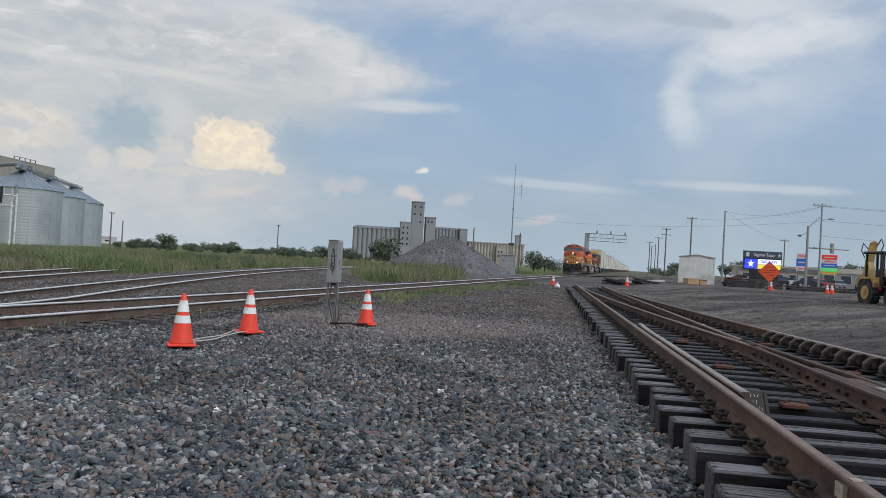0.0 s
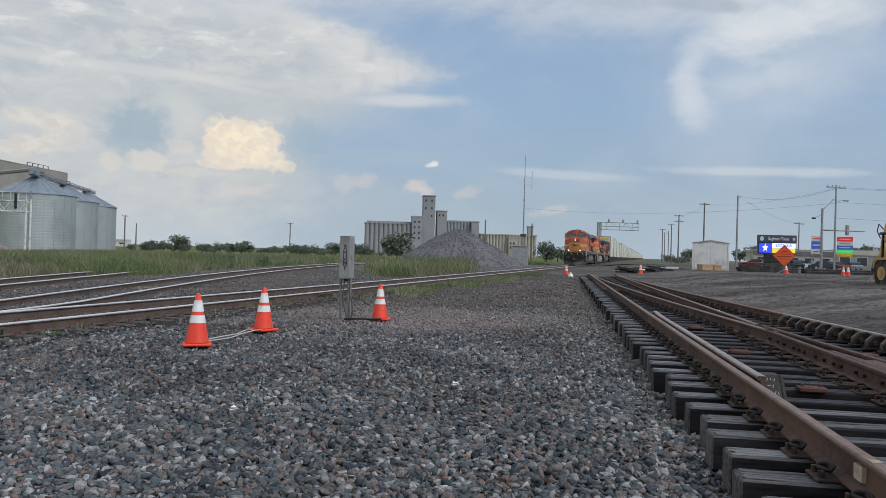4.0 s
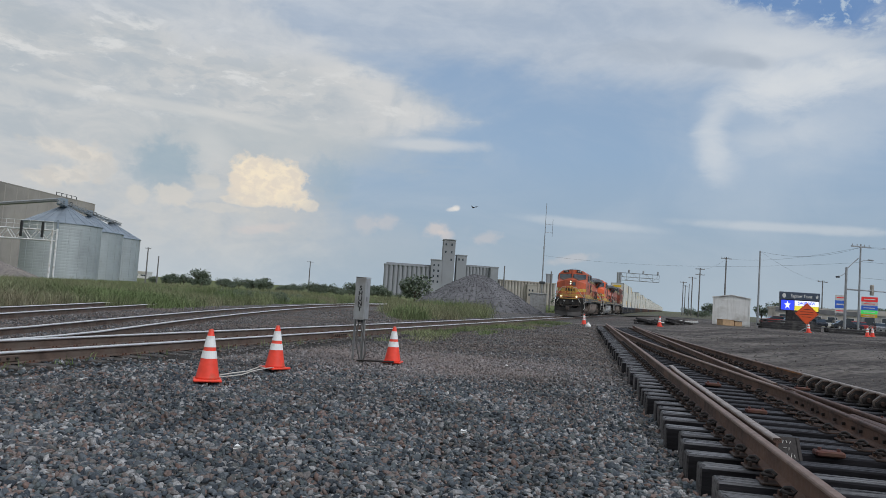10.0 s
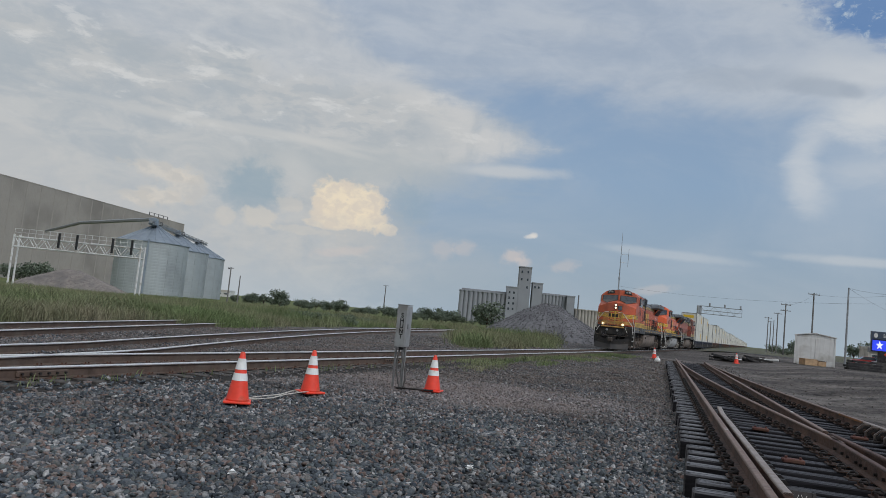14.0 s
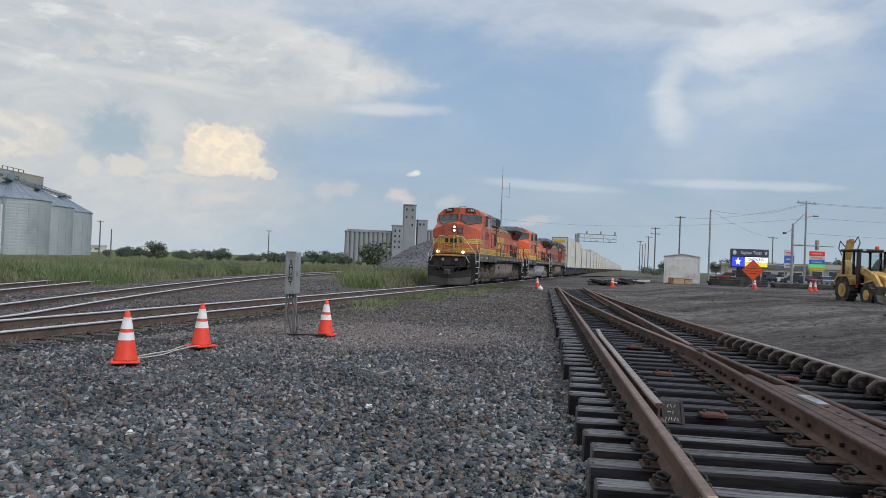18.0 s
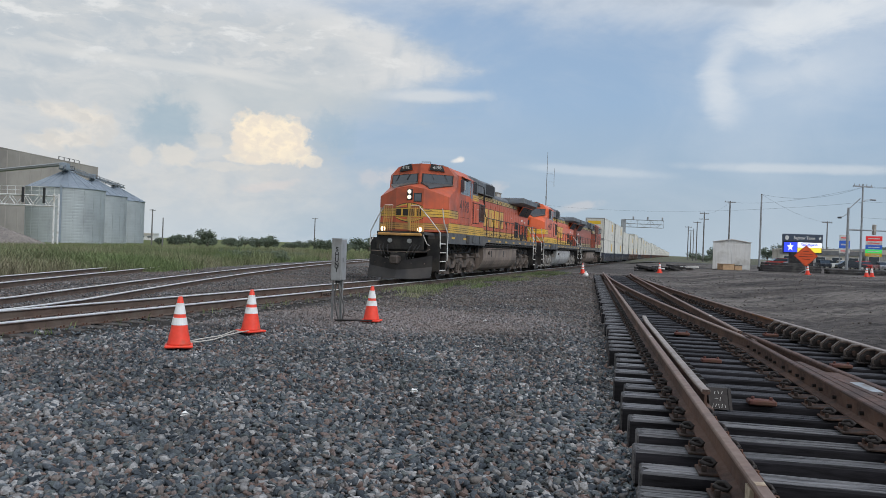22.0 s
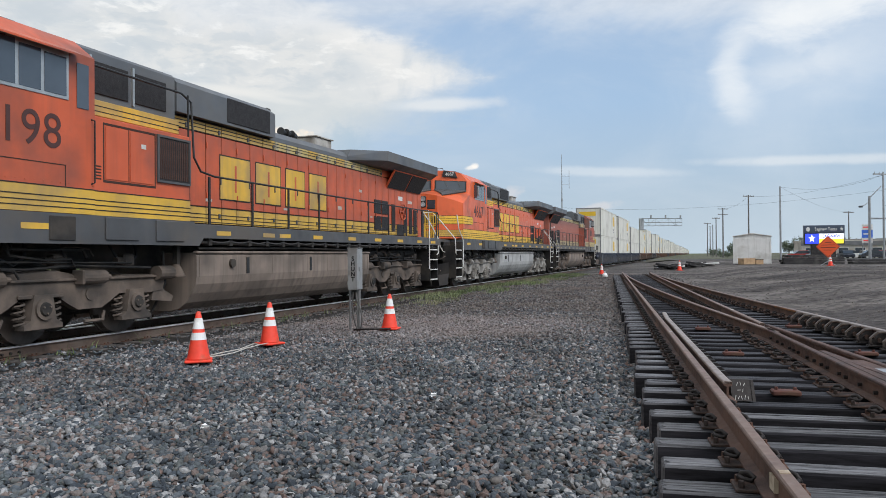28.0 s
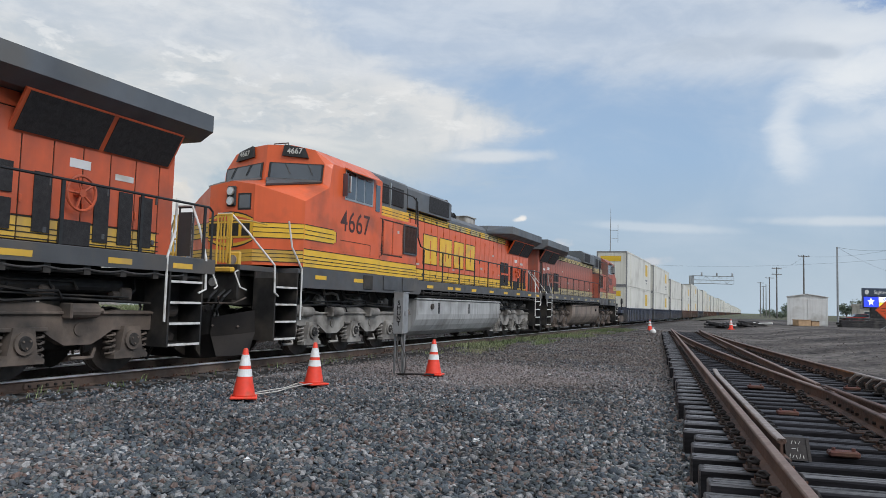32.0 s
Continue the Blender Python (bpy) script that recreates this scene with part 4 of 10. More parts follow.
def build_tracks():
    main = thing("main_track", "straight main track with bright worn rail heads", "railway track", kind="structure")
    foot = RAIL_Z - 0.182
    for off in (-0.754, 0.754):
        build_rail([tuple(on_track(s, off))[:2] for s in (-60, -20, 0, 20, 60, 150, 400, 900)], foot, main, "rail_brown")
    tie = Mesh().box(-0.115, 0.115, -1.3, 1.3, -0.16, 0.02, bevel=0.012).data("tie")
    s = -6.0
    rnd = random.Random(5)
    while s < 60:
        p = on_track(s, rnd.uniform(-0.04, 0.04), foot - 0.012)
        part("tie", tie, M["old_tie"], main, at=pose(p.x, p.y, p.z, 0, 0, TRAIN_YAW + rnd.uniform(-1, 1)))
        s += 0.5
    plate = Mesh().box(-0.09, 0.09, -0.17, 0.17, 0, 0.016, bevel=0.004)
    for a, b in ((-0.06, 0.105), (0.06, -0.105), (0.04, 0.13), (-0.04, -0.13)):
        plate.cyl((a, b, 0.01), (a, b, 0.045), 0.016, seg=6)
    plate = plate.data("tie_plate")
    s = -6.0
    while s < 30:
        for off in (-0.754, 0.754):
            p = on_track(s, off, foot + 0.001)
            part("tie_plate", plate, M["plate"], main, at=pose(p.x, p.y, p.z, 0, 0, TRAIN_YAW))
        s += 0.5
    anchor = Mesh().box(-0.03, 0.03, -0.11, 0.11, -0.03, 0.012, bevel=0.006).box(-0.022, 0.022, 0.075, 0.115, -0.02, 0.05, bevel=0.006).data("rail_anchor")
    s = -5.8
    while s < 26:
        p = on_track(s, 0.754, foot)
        part("rail_anchor", anchor, M["clip"], main, at=pose(p.x, p.y, p.z, 0, 0, TRAIN_YAW + 180 + rnd.uniform(-4, 4)))
        s += 0.5 + rnd.uniform(-0.06, 0.06)
    for s in (8.4, 20.2):
        p = on_track(s, 0.754, foot)
        bar = part("joint_bar", Mesh().box(-0.45, 0.45, -0.052, -0.018, 0.035, 0.13, bevel=0.012), M["rail_brown"], main, "bolted joint bar", pose(p.x, p.y, p.z, 0, 0, TRAIN_YAW + 180))
        for k in range(6):
            part("bolt", Mesh().cyl((-0.375 + 0.15 * k, -0.085, 0.085), (-0.375 + 0.15 * k, -0.05, 0.085), 0.02, seg=6), M["clip"], bar)
    side = thing("siding_track", "curving side track that joins the main track", "railway track", kind="structure")
    for off in (-0.754, 0.754):
        pts = siding_points(off)
        build_rail(pts, foot, side, "rail_brown")
    stub = thing("weedy_track", "old track running off into tall weeds", "railway track", kind="structure")
    for x in (-9.75, -11.2):
        build_rail([(x + 0.0, 4.0), (x, 14.0), (x - 0.12, 22.0), (x - 0.25, 36.0)], foot + 0.01, stub, "rail_brown")
    for i in range(40):
        part("tie", tie, M["old_tie"], stub, at=pose(-10.55, 12 + i * 0.52, foot - 0.01, 0, 0, 0.8))


build_tracks()


# ---- the turnout panel that lies on the ground ----
PANEL_YAW = -math.atan(0.277) * DEG      # its straight rail runs this way from +y


def on_panel(p, q, z=0.0):
    """p along the panel's left rail, from its crossing of y = 0; q to the right of it."""
    return Vector((1.44 + 0.267 * p + 0.964 * q, 0.964 * p - 0.267 * q, z))


def lead(p):
    """How far the curved inner rail has left the left-hand rail at p."""
    return 0.00117 * max(0.0, 45.6 - p) ** 2


PANEL_TIE_TOP = 0.178


def build_panel():
    pan = thing("turnout_panel", "prefabricated rusty turnout panel on dark ties lying on gravel", "railway turnout")
    rnd = random.Random(3)
    foot = PANEL_TIE_TOP + 0.018

    def pts(fun, p0, p1, step=1.0):
        n = max(2, int((p1 - p0) / step))
        return [tuple(on_panel(p0 + (p1 - p0) * i / n, fun(p0 + (p1 - p0) * i / n)))[:2] for i in range(n + 1)]

    def panel_rail(name, points, z, top="rail_top"):
        r = part(name, rail_mesh(points, z), M["rail"], pan)
        part("running_surface", rail_mesh(points, z, True), M[top], r, "scuffed lighter rail head")
        return r

    panel_rail("stock_rail", pts(lambda p: 0.0, 0.6, 47.0), foot)
    panel_rail("stock_rail", pts(lambda p: 1.60 + lead(p), 0.6, 47.0), foot)
    panel_rail("switch_rail", pts(lambda p: 1.508, 12.2, 43.5), foot)
    panel_rail("switch_rail", pts(lambda p: 0.05 + lead(p), 10.9, 43.0), foot)
    # frog: wing rails that flare, the point, and the heel rails
    panel_rail("wing_rail", pts(lambda p: 1.42 + (0.05 * (p - 10.9) if p > 10.9 else 0.0), 4.2, 11.6, 0.5), foot, "frog")
    panel_rail("wing_rail", pts(lambda p: 1.57 + 0.058 * (11.6 - p), 4.6, 12.0, 0.5), foot, "frog")
    panel_rail("frog_point", pts(lambda p: 1.508, 0.6, 8.8, 0.6), foot - 0.004, "frog")
    panel_rail("frog_point", pts(lambda p: 1.52 + 0.062 * (8.8 - p), 0.6, 8.8, 0.6), foot - 0.008, "frog")
    cast = part("frog_casting", Mesh().box(0.02, 0.27, -1.5, 1.45, 0.02, 0.168, bevel=0.012), M["frog"], pan, "solid rusty frog casting", Matrix.Translation(on_panel(6.7, 1.53, foot)) @ pose(0, 0, 0, 0, 0, PANEL_YAW))
    part("paint_mark", Mesh().box(0.09, 0.25, 0.30, 0.82, 0.1685, 0.1705), M["patch"], cast, "grey-blue paint patch")
    for k in range(6):
        part("bolt", Mesh().cyl((0.145, -1.3 + 0.28 * k, 0.16), (0.145, -1.3 + 0.28 * k, 0.182), 0.020, seg=6), M["clip"], cast)
    # guard rail beside the left-hand rail, its ends bent away
    def guard(p):
        return 0.125 + (0.05 * max(0, 6.9 - p) ** 2 * 0.5 if p < 6.9 else 0.0) + (0.03 * (p - 13.0) if p > 13.0 else 0.0)
    panel_rail("guard_rail", pts(guard, 6.35, 14.2, 0.35), foot + 0.012, "guard_top")
    panel_rail("guard_rail", pts(lambda p: 1.60 + lead(p) - 0.14, 7.4, 14.6, 0.5), foot + 0.03, "guard_top")
    hook = Mesh().box(0.02, 0.15, -0.035, 0.035, 0.0, 0.12, bevel=0.01).prism([(0.04, 0.12), (0.14, 0.12), (0.10, 0.16), (0.04, 0.16)], -0.03, 0.03, "y").data("guard_bracket")
    p = 7.2
    while p < 13.6:
        part("guard_bracket", hook, M["clip"], pan, at=Matrix.Translation(on_panel(p, guard(p) + 0.01, foot)) @ pose(0, 0, 0, 0, 0, PANEL_YAW))
        p += 0.27
    end = Mesh().prism([(-0.16, 0.0), (0.14, 0.0), (0.14, 0.17), (-0.02, 0.17)], -0.07, 0.10, "x", pose(0, 0, 0))
    spot = Matrix.Translation(on_panel(6.72, 0.27, foot - 0.01)) @ pose(0, 0, 0, 0, 0, PANEL_YAW)
    blk_end = part("guard_end_block", end, M["clip"], pan, "dark cast block with chalk marks", spot)
    rim = Mesh().prism([(-0.17, 0.0), (-0.145, 0.0), (-0.005, 0.17), (-0.03, 0.17)], 0.10, 0.125, "x")
    part("rim", rim, M["clip"], blk_end)
    # illegible chalk strokes on its slanting face
    slope = math.atan2(0.17, 0.14) * DEG
    face = spot @ pose(0.015, -0.163, 0.004, slope, 0, 0)
    for i, (u, v, a, ln) in enumerate(((-0.055, 0.03, 80, 0.028), (-0.028, 0.032, 65, 0.022), (-0.004, 0.03, 100, 0.024), (0.024, 0.034, 75, 0.026), (0.05, 0.03, 95, 0.018), (-0.02, 0.105, 5, 0.02), (0.012, 0.10, 80, 0.022), (-0.03, 0.165, 70, 0.022), (0.0, 0.168, 100, 0.02), (0.03, 0.165, 60, 0.02))):
        part("chalk_mark", Mesh().box(-ln * 0.8, ln * 0.8, -0.0022, 0.0022, 0.0, 0.002), M["chalk"], blk_end, at=spot.inverted() @ face @ pose(u, v, 0.001, 0, 0, a))
    # paint marks on the near rail, and a length of fresh rust on the far one
    part("paint_mark", Mesh().box(-0.034, -0.0105, -0.05, 0.06, 0.05, 0.13), M["cream"], pan, "cream paint mark", Matrix.Translation(on_panel(3.75, 0.0, foot)) @ pose(0, 0, 0, 0, 0, PANEL_YAW))
    part("paint_mark", Mesh().box(-0.027, 0.027, -0.16, -0.10, 0.1845, 0.187), M["cream"], pan, "cream paint mark", Matrix.Translation(on_panel(3.75, 0.0, foot)) @ pose(0, 0, 0, 0, 0, PANEL_YAW))
    part("paint_mark", Mesh().box(-0.026, 0.026, -0.10, 0.12, 0.1845, 0.187), M["chalk"], pan, "white paint mark", Matrix.Translation(on_panel(15.2, 1.508, foot)) @ pose(0, 0, 0, 0, 0, PANEL_YAW))
    for p in (10.6, 17.9):
        part("paint_mark", Mesh().box(-0.02, 0.02, -0.03, 0.03, 0.1845, 0.187), M["chalk"], pan, "white paint mark", Matrix.Translation(on_panel(p, 0.0, foot)) @ pose(0, 0, 0, 0, 0, PANEL_YAW))
    rust = part("rust_patch", Mesh().box(-0.0385, -0.0365, -0.9, 0.6, 0.146, 0.176), M["orange_rust"], pan, "bright orange fresh rust", Matrix.Translation(on_panel(15.9, 1.60 + lead(15.9), foot)) @ pose(0, 0, 0, 0, 0, PANEL_YAW + 3.9))
    bolt = Mesh().cyl((-0.045, 0, 0), (-0.010, 0, 0), 0.019, seg=6).data("bolt")
    p = 4.4
    while p < 11.3:
        part("bolt", bolt, M["clip"], pan, at=Matrix.Translation(on_panel(p, 1.42, foot + 0.075)) @ pose(0, 0, 0, 0, 0, PANEL_YAW))
        p += rnd.choice((0.22, 0.3, 0.42))
    # ties: the body, and on each a plate and two spring clips under every rail
    bodies, dark_tops = [], {}
    for ln in (0, 1, 2, 3):
        L = 2.65 + 0.62 * ln
        b = Mesh().box(0, L, -0.115, 0.115, -0.06, PANEL_TIE_TOP, bevel=0.012)
        tops = []
        for k in range(4):
            w, n, m_ = Mesh(), 3 + k % 2, 9
            step, rows = 0.192 / n, []
            for i in range(n):
                h = rnd.uniform(0.002, 0.007)
                for e, z in ((0.0, -0.006), (0.10, h), (0.90, h), (1.0, -0.006)):
                    if e == 0.0 and i:
                        continue
                    rows.append([(0.012 + rnd.uniform(0, 0.05) + (L - 0.075) * j / m_, -0.096 + (i + e) * step + rnd.uniform(-0.006, 0.006), z) for j in range(m_ + 1)])
            w.v = [p for r in rows for p in r]
            w.f = [(r * (m_ + 1) + j, r * (m_ + 1) + j + 1, (r + 1) * (m_ + 1) + j + 1, (r + 1) * (m_ + 1) + j) for r in range(len(rows) - 1) for j in range(m_)]
            tops.append(bmesh_fix(w.data("worn_top")))
        bodies.append((L, b.data("tie"), tops))
        dark_tops[id(tops)] = [m.copy() for m in tops]
        for m in dark_tops[id(tops)]:
            m.materials.append(M["tie_top_dark"])
    plate = Mesh().box(-0.19, 0.19, -0.10, 0.10, 0.0, 0.018, bevel=0.004)
    for a in (-0.155, 0.155):
        for b in (-0.06, 0.06):
            plate.cyl((a, b, 0.015), (a, b, 0.055), 0.017, seg=6)
    plate = plate.data("tie_plate")
    clip = Mesh().tube([(0.075, -0.05, 0.03), (0.10, -0.05, 0.055), (0.14, -0.035, 0.06), (0.155, 0.0, 0.062), (0.14, 0.035, 0.06), (0.10, 0.05, 0.055), (0.085, 0.05, 0.075), (0.11, 0.03, 0.095), (0.14, 0.0, 0.085), (0.16, -0.02, 0.05)], 0.014, 6).data("spring_clip", True)
    rot = pose(0, 0, 0, 0, 0, PANEL_YAW)
    p = 1.93
    while p < 47:
        right = 1.60 + lead(p) + 0.52
        left = -0.545 + rnd.uniform(-0.05, 0.05)
        L, body, top = min(bodies, key=lambda b: abs(b[0] - (right - left)))
        turn = rot @ pose(0, 0, 0, 0, 0, rnd.uniform(-0.8, 0.8))
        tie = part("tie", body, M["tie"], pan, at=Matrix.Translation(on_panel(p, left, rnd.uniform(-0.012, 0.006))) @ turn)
        part("worn_top", rnd.choice(top if p < 4.6 + rnd.uniform(0, 2.0) else dark_tops[id(top)]), M["tie_top"], tie, "grey weathered upper face", at=pose(0, 0, PANEL_TIE_TOP))
        rails = [0.0, 1.60 + lead(p)]
        if p > 12:
            rails += [1.508, 0.05 + lead(p)]
        for q in rails:
            if q > 0.3 and abs(q - 1.508) < 0.1 and p < 12:
                continue
            at = Matrix.Translation(on_panel(p, q, PANEL_TIE_TOP + 0.004)) @ rot
            part("tie_plate", plate, M["plate"], pan, at=at)
            if p < 26:
                part("spring_clip", clip, M["clip"], pan, at=at @ pose(0, 0, 0))
                part("spring_clip", clip, M["clip"], pan, at=at @ pose(0, 0, 0, 0, 0, 180))
        if p < 12:
            for q in (1.30, 1.72 + 0.05 * (11 - p)):
                at = Matrix.Translation(on_panel(p, q, PANEL_TIE_TOP + 0.004)) @ rot
                part("tie_plate", plate, M["plate"], pan, at=at)
                part("spring_clip", clip, M["clip"], pan, at=at @ pose(0, 0, 0, 0, 0, 180 if q < 1.5 else 0))
        p += rnd.choice((0.50, 0.52, 0.54, 0.48))
    # braces of the far guard rail, and rust-red gauge blocks between the rails
    web = Mesh().prism([(-0.19, 0.0), (0.0, 0.0), (0.0, 0.17), (-0.10, 0.17), (-0.165, 0.10), (-0.19, 0.10)], -0.009, 0.009, "y").data("brace")
    edge = Mesh().prism([(-0.215, 0.0), (-0.195, 0.0), (-0.195, 0.105), (-0.112, 0.185), (0.03, 0.185), (0.03, 0.205), (-0.12, 0.205), (-0.215, 0.115)], -0.028, 0.028, "y").data("worn_edge")
    foot_ = Mesh().box(-0.24, 0.02, -0.075, 0.075, 0.0, 0.022, bevel=0.004).cyl((-0.20, 0.045, 0.02), (-0.20, 0.045, 0.05), 0.02, seg=6).cyl((-0.20, -0.045, 0.02), (-0.20, -0.045, 0.05), 0.02, seg=6).data("foot_plate")
    pin = Mesh().cyl((-0.09, -0.055, 0.085), (-0.09, 0.055, 0.085), 0.034, seg=10).data("bolt")
    p = 7.5
    while p < 14.5:
        b_ = part("brace", web, M["clip"], pan, at=Matrix.Translation(on_panel(p, 1.60 + lead(p) - 0.165, foot)) @ rot @ pose(0, 0, 0, 0, 0, -3))
        part("worn_edge", edge, M["edge"], b_, "scuffed paler edge")
        part("foot_plate", foot_, M["clip"], b_)
        part("bolt", pin, M["plate"], b_)
        p += 0.42
    blk = Mesh().box(-0.125, 0.125, -0.065, 0.065, 0, 0.05, bevel=0.012)
    for a in (-0.08, 0.08):
        blk.cyl((a, 0, 0.045), (a, 0, 0.075), 0.016, seg=6)
    blk = blk.data("gauge_block")
    for p, q in ((6.95, 0.72), (9.70, 0.69), (9.96, 2.32), (12.98, 0.71), (13.6, 2.28)):
        part("gauge_block", blk, M["block"], pan, at=Matrix.Translation(on_panel(p, q, PANEL_TIE_TOP + 0.004)) @ rot)
    return pan


build_panel()


# ---- cones, shunt box and cable ----
CONE_AT = [(-2.36, 10.47), (-1.72, 12.45), (0.235, 14.75)]


def build_cone(x, y, z, yaw=0.0, scale=1.0, group=""):
    c = thing("traffic_cone", "orange traffic cone with two white bands on gravel", "traffic cone", group, at=pose(x, y, z, 0, 0, yaw))
    h = 0.70 * scale

    def rad(t):
        return (0.165 * (1 - t) + 0.030 * t) * scale
    base = Mesh().box(-0.185 * scale, 0.185 * scale, -0.185 * scale, 0.185 * scale, 0.0, 0.035 * scale, bevel=0.012)
    part("base", base, M["cone"], c)
    body = Mesh().lathe([(rad(0), 0.03), (rad(0) * 0.93, 0.06), *[(rad(t), h * t) for t in (0.12, 0.4, 0.7, 0.97)], (rad(1) * 0.8, h), (0.012, h)], 20)
    part("body", body, M["cone"], c, smooth=True)
    for t0, t1 in ((0.44, 0.585), (0.655, 0.87)):
        part("reflective_band", Mesh().lathe([(rad(t0), h * t0), (rad(t0) + 0.004, h * t0), (rad(t1) + 0.004, h * t1), (rad(t1), h * t1)], 20), M["white_band"], c, "white reflective band", smooth=False)
    return c


for i, (x, y) in enumerate(CONE_AT):
    build_cone(x, y, 0.025, 14 + 31 * i, 1.0, "cones by the track")


def build_shunt():
    s = thing("shunt_box", "tall grey metal junction box lettered SHUNT on conduit legs", "junction box", at=pose(-0.43, 14.62, 0.0, 0, 0, -25))
    part("box", Mesh().box(-0.10, 0.105, -0.105, 0.105, 0.83, 1.62, bevel=0.010), M["box_grey"], s)
    part("cover", Mesh().box(-0.105, 0.108, -0.122, -0.107, 0.822, 1.628, bevel=0.005), M["box_grey"], s, "flat cover plate")
    part("cap", Mesh().box(-0.112, 0.115, -0.128, 0.112, 1.6285, 1.642, bevel=0.004), M["box_grey"], s, "thin lid")
    part("hasp", Mesh().box(0.1055, 0.122, -0.06, -0.02, 1.18, 1.27, bevel=0.005), M["pipe"], s)
    for z in (0.95, 1.50):
        part("hinge", Mesh().cyl((-0.108, -0.113, z - 0.04), (-0.108, -0.113, z + 0.04), 0.009, seg=8), M["pipe"], s)
    part("post", Mesh().cyl((-0.135, 0.03, -0.05), (-0.135, 0.03, 1.60), 0.024, seg=10), M["pipe"], s, "full-height galvanised post")
    for z in (0.98, 1.46):
        part("bracket", Mesh().box(-0.165, -0.10, 0.0, 0.06, z - 0.018, z + 0.018, bevel=0.003), M["pipe"], s)
    for x in (0.035, 0.075):
        part("post", Mesh().cyl((x, 0.03, -0.05), (x, 0.03, 0.84), 0.019, seg=10), M["pipe"], s)
    for x in (-0.025, 0.03):
        part("gland", Mesh().cyl((x, -0.03, 0.77), (x, -0.03, 0.832), 0.024, seg=10), M["black"], s, "black cable gland")
    for x0, way in ((-0.025, ((-0.035, 0.66), (-0.045, 0.50), (-0.025, 0.33), (0.02, 0.17), (0.06, 0.05), (0.08, 0.01))), (0.03, ((0.045, 0.66), (0.10, 0.52), (0.155, 0.36), (0.17, 0.22), (0.145, 0.09), (0.11, 0.01)))):
        part("conduit", Mesh().tube([(x0, -0.03, 0.80)] + [(x, -0.05, z) for x, z in way], 0.016, 8), M["flex"], s, "dark flexible conduit", smooth=True)
    for i, ch in enumerate("SHUNT"):
        cu = bpy.data.curves.new("letter", "FONT")
        cu.body, cu.size, cu.extrude, cu.align_x, cu.align_y, cu.offset = ch, 0.122, 0.001, "CENTER", "CENTER", 0.004
        cu.materials.append(M["black"])
        ob = new("letter", cu)
        ob.parent = s
        ob.matrix_basis = pose(0.012, -0.1235, 1.425 - 0.100 * i, 90, 0, 0)
    c = thing("ground_cable", "pale cable looped on gravel between cones", "cable")
    for dy in (0.0, 0.45):
        pts = [(-2.33, 10.60 + dy * 0.3, 0.06), (-2.15, 10.75 + dy, 0.065), (-2.0, 11.0 + dy, 0.07), (-1.92, 11.5 + dy * 1.5, 0.075), (-1.8, 12.0, 0.07), (-1.72, 12.3, 0.06)]
        part("cable", Mesh().tube(pts, 0.0095, 7), M["cable"], c, smooth=True)
    part("cable", Mesh().tube([(-0.45, 14.5, 0.05), (-0.2, 14.3, 0.075), (0.05, 14.35, 0.075), (0.25, 14.5, 0.06)], 0.018, 7), M["clip"], c, "dark cable by the box", smooth=True)


build_shunt()


# ---- far things ----
def heap(name, x, y, z, rx, ry, h, label, seed, res=44):
    """A heap of gravel at its angle of repose, with an uneven foot and slumped sides."""
    m = Mesh()
    rings = 26
    for j in range(rings + 1):
        t = j / rings
        for i in range(res):
            a = 2 * math.pi * i / res
            k = 1 + 0.10 * noise.noise((math.cos(a) * 1.4 + seed, math.sin(a) * 1.4, 0)) + 0.03 * noise.noise((math.cos(a) * 6 + seed, math.sin(a) * 6, t * 3))
            hh = h * (1.0198 - math.sqrt(t * t + 0.04)) / 0.8198 * (1 + 0.05 * noise.noise((math.cos(a) * 2, math.sin(a) * 2 + seed, t * 4))) if j else h * 0.985
            m.v.append((math.cos(a) * rx * t * k, math.sin(a) * ry * t * k, hh - 0.15 * t + 0.05 * noise.noise((a * 5, t * 20, seed))))
    m.f = [(j * res + i, j * res + (i + 1) % res, (j + 1) * res + (i + 1) % res, (j + 1) * res + i) for j in range(rings) for i in range(res)]
    # coarse stones lying on its slopes
    rnd = random.Random(int(seed * 10))
    grid = list(m.v)
    for _ in range(5200):
        j, i = int(rings * rnd.random() ** 0.6), rnd.randrange(res)
        p = Vector(grid[j * res + i]).lerp(Vector(grid[min(rings, j + 1) * res + (i + 1) % res]), rnd.random()).lerp(Vector(grid[min(rings, j + 1) * res + i]), rnd.random())
        if p.y > ry * 0.35:
            continue
        r = rnd.uniform(0.05, 0.13) if x > 0 else rnd.uniform(0.03, 0.06)
        m.add([p + Vector((a * r * rnd.uniform(0.6, 1.2), b * r * rnd.uniform(0.6, 1.2), c * r * rnd.uniform(0.5, 1.0))) for a, b, c in ((1, 0, 0), (0, 1, 0), (-1, 0, 0), (0, -1, 0), (0, 0, 1), (0, 0, -1))],
              [(0, 1, 4), (1, 2, 4), (2, 3, 4), (3, 0, 4), (1, 0, 5), (2, 1, 5), (3, 2, 5), (0, 3, 5)])
    me = m.data(name, False)
    me.materials.append(M["pile" if x > 0 else "pile_tan"])
    ob = new(name, me)
    ob.matrix_basis = pose(x, y, z)
    return tagged(ob, label, "gravel heap")


heap("gravel_mound", 12.0, 92.0, -0.1, 8.2, 8.5, 4.3, "steep heap of grey crushed gravel beyond the track", 2.0)
heap("gravel_mound", -54.4, 107.0, -1.3, 12.0, 8.0, 4.0, "wide grey gravel heap in the field", 7.0)


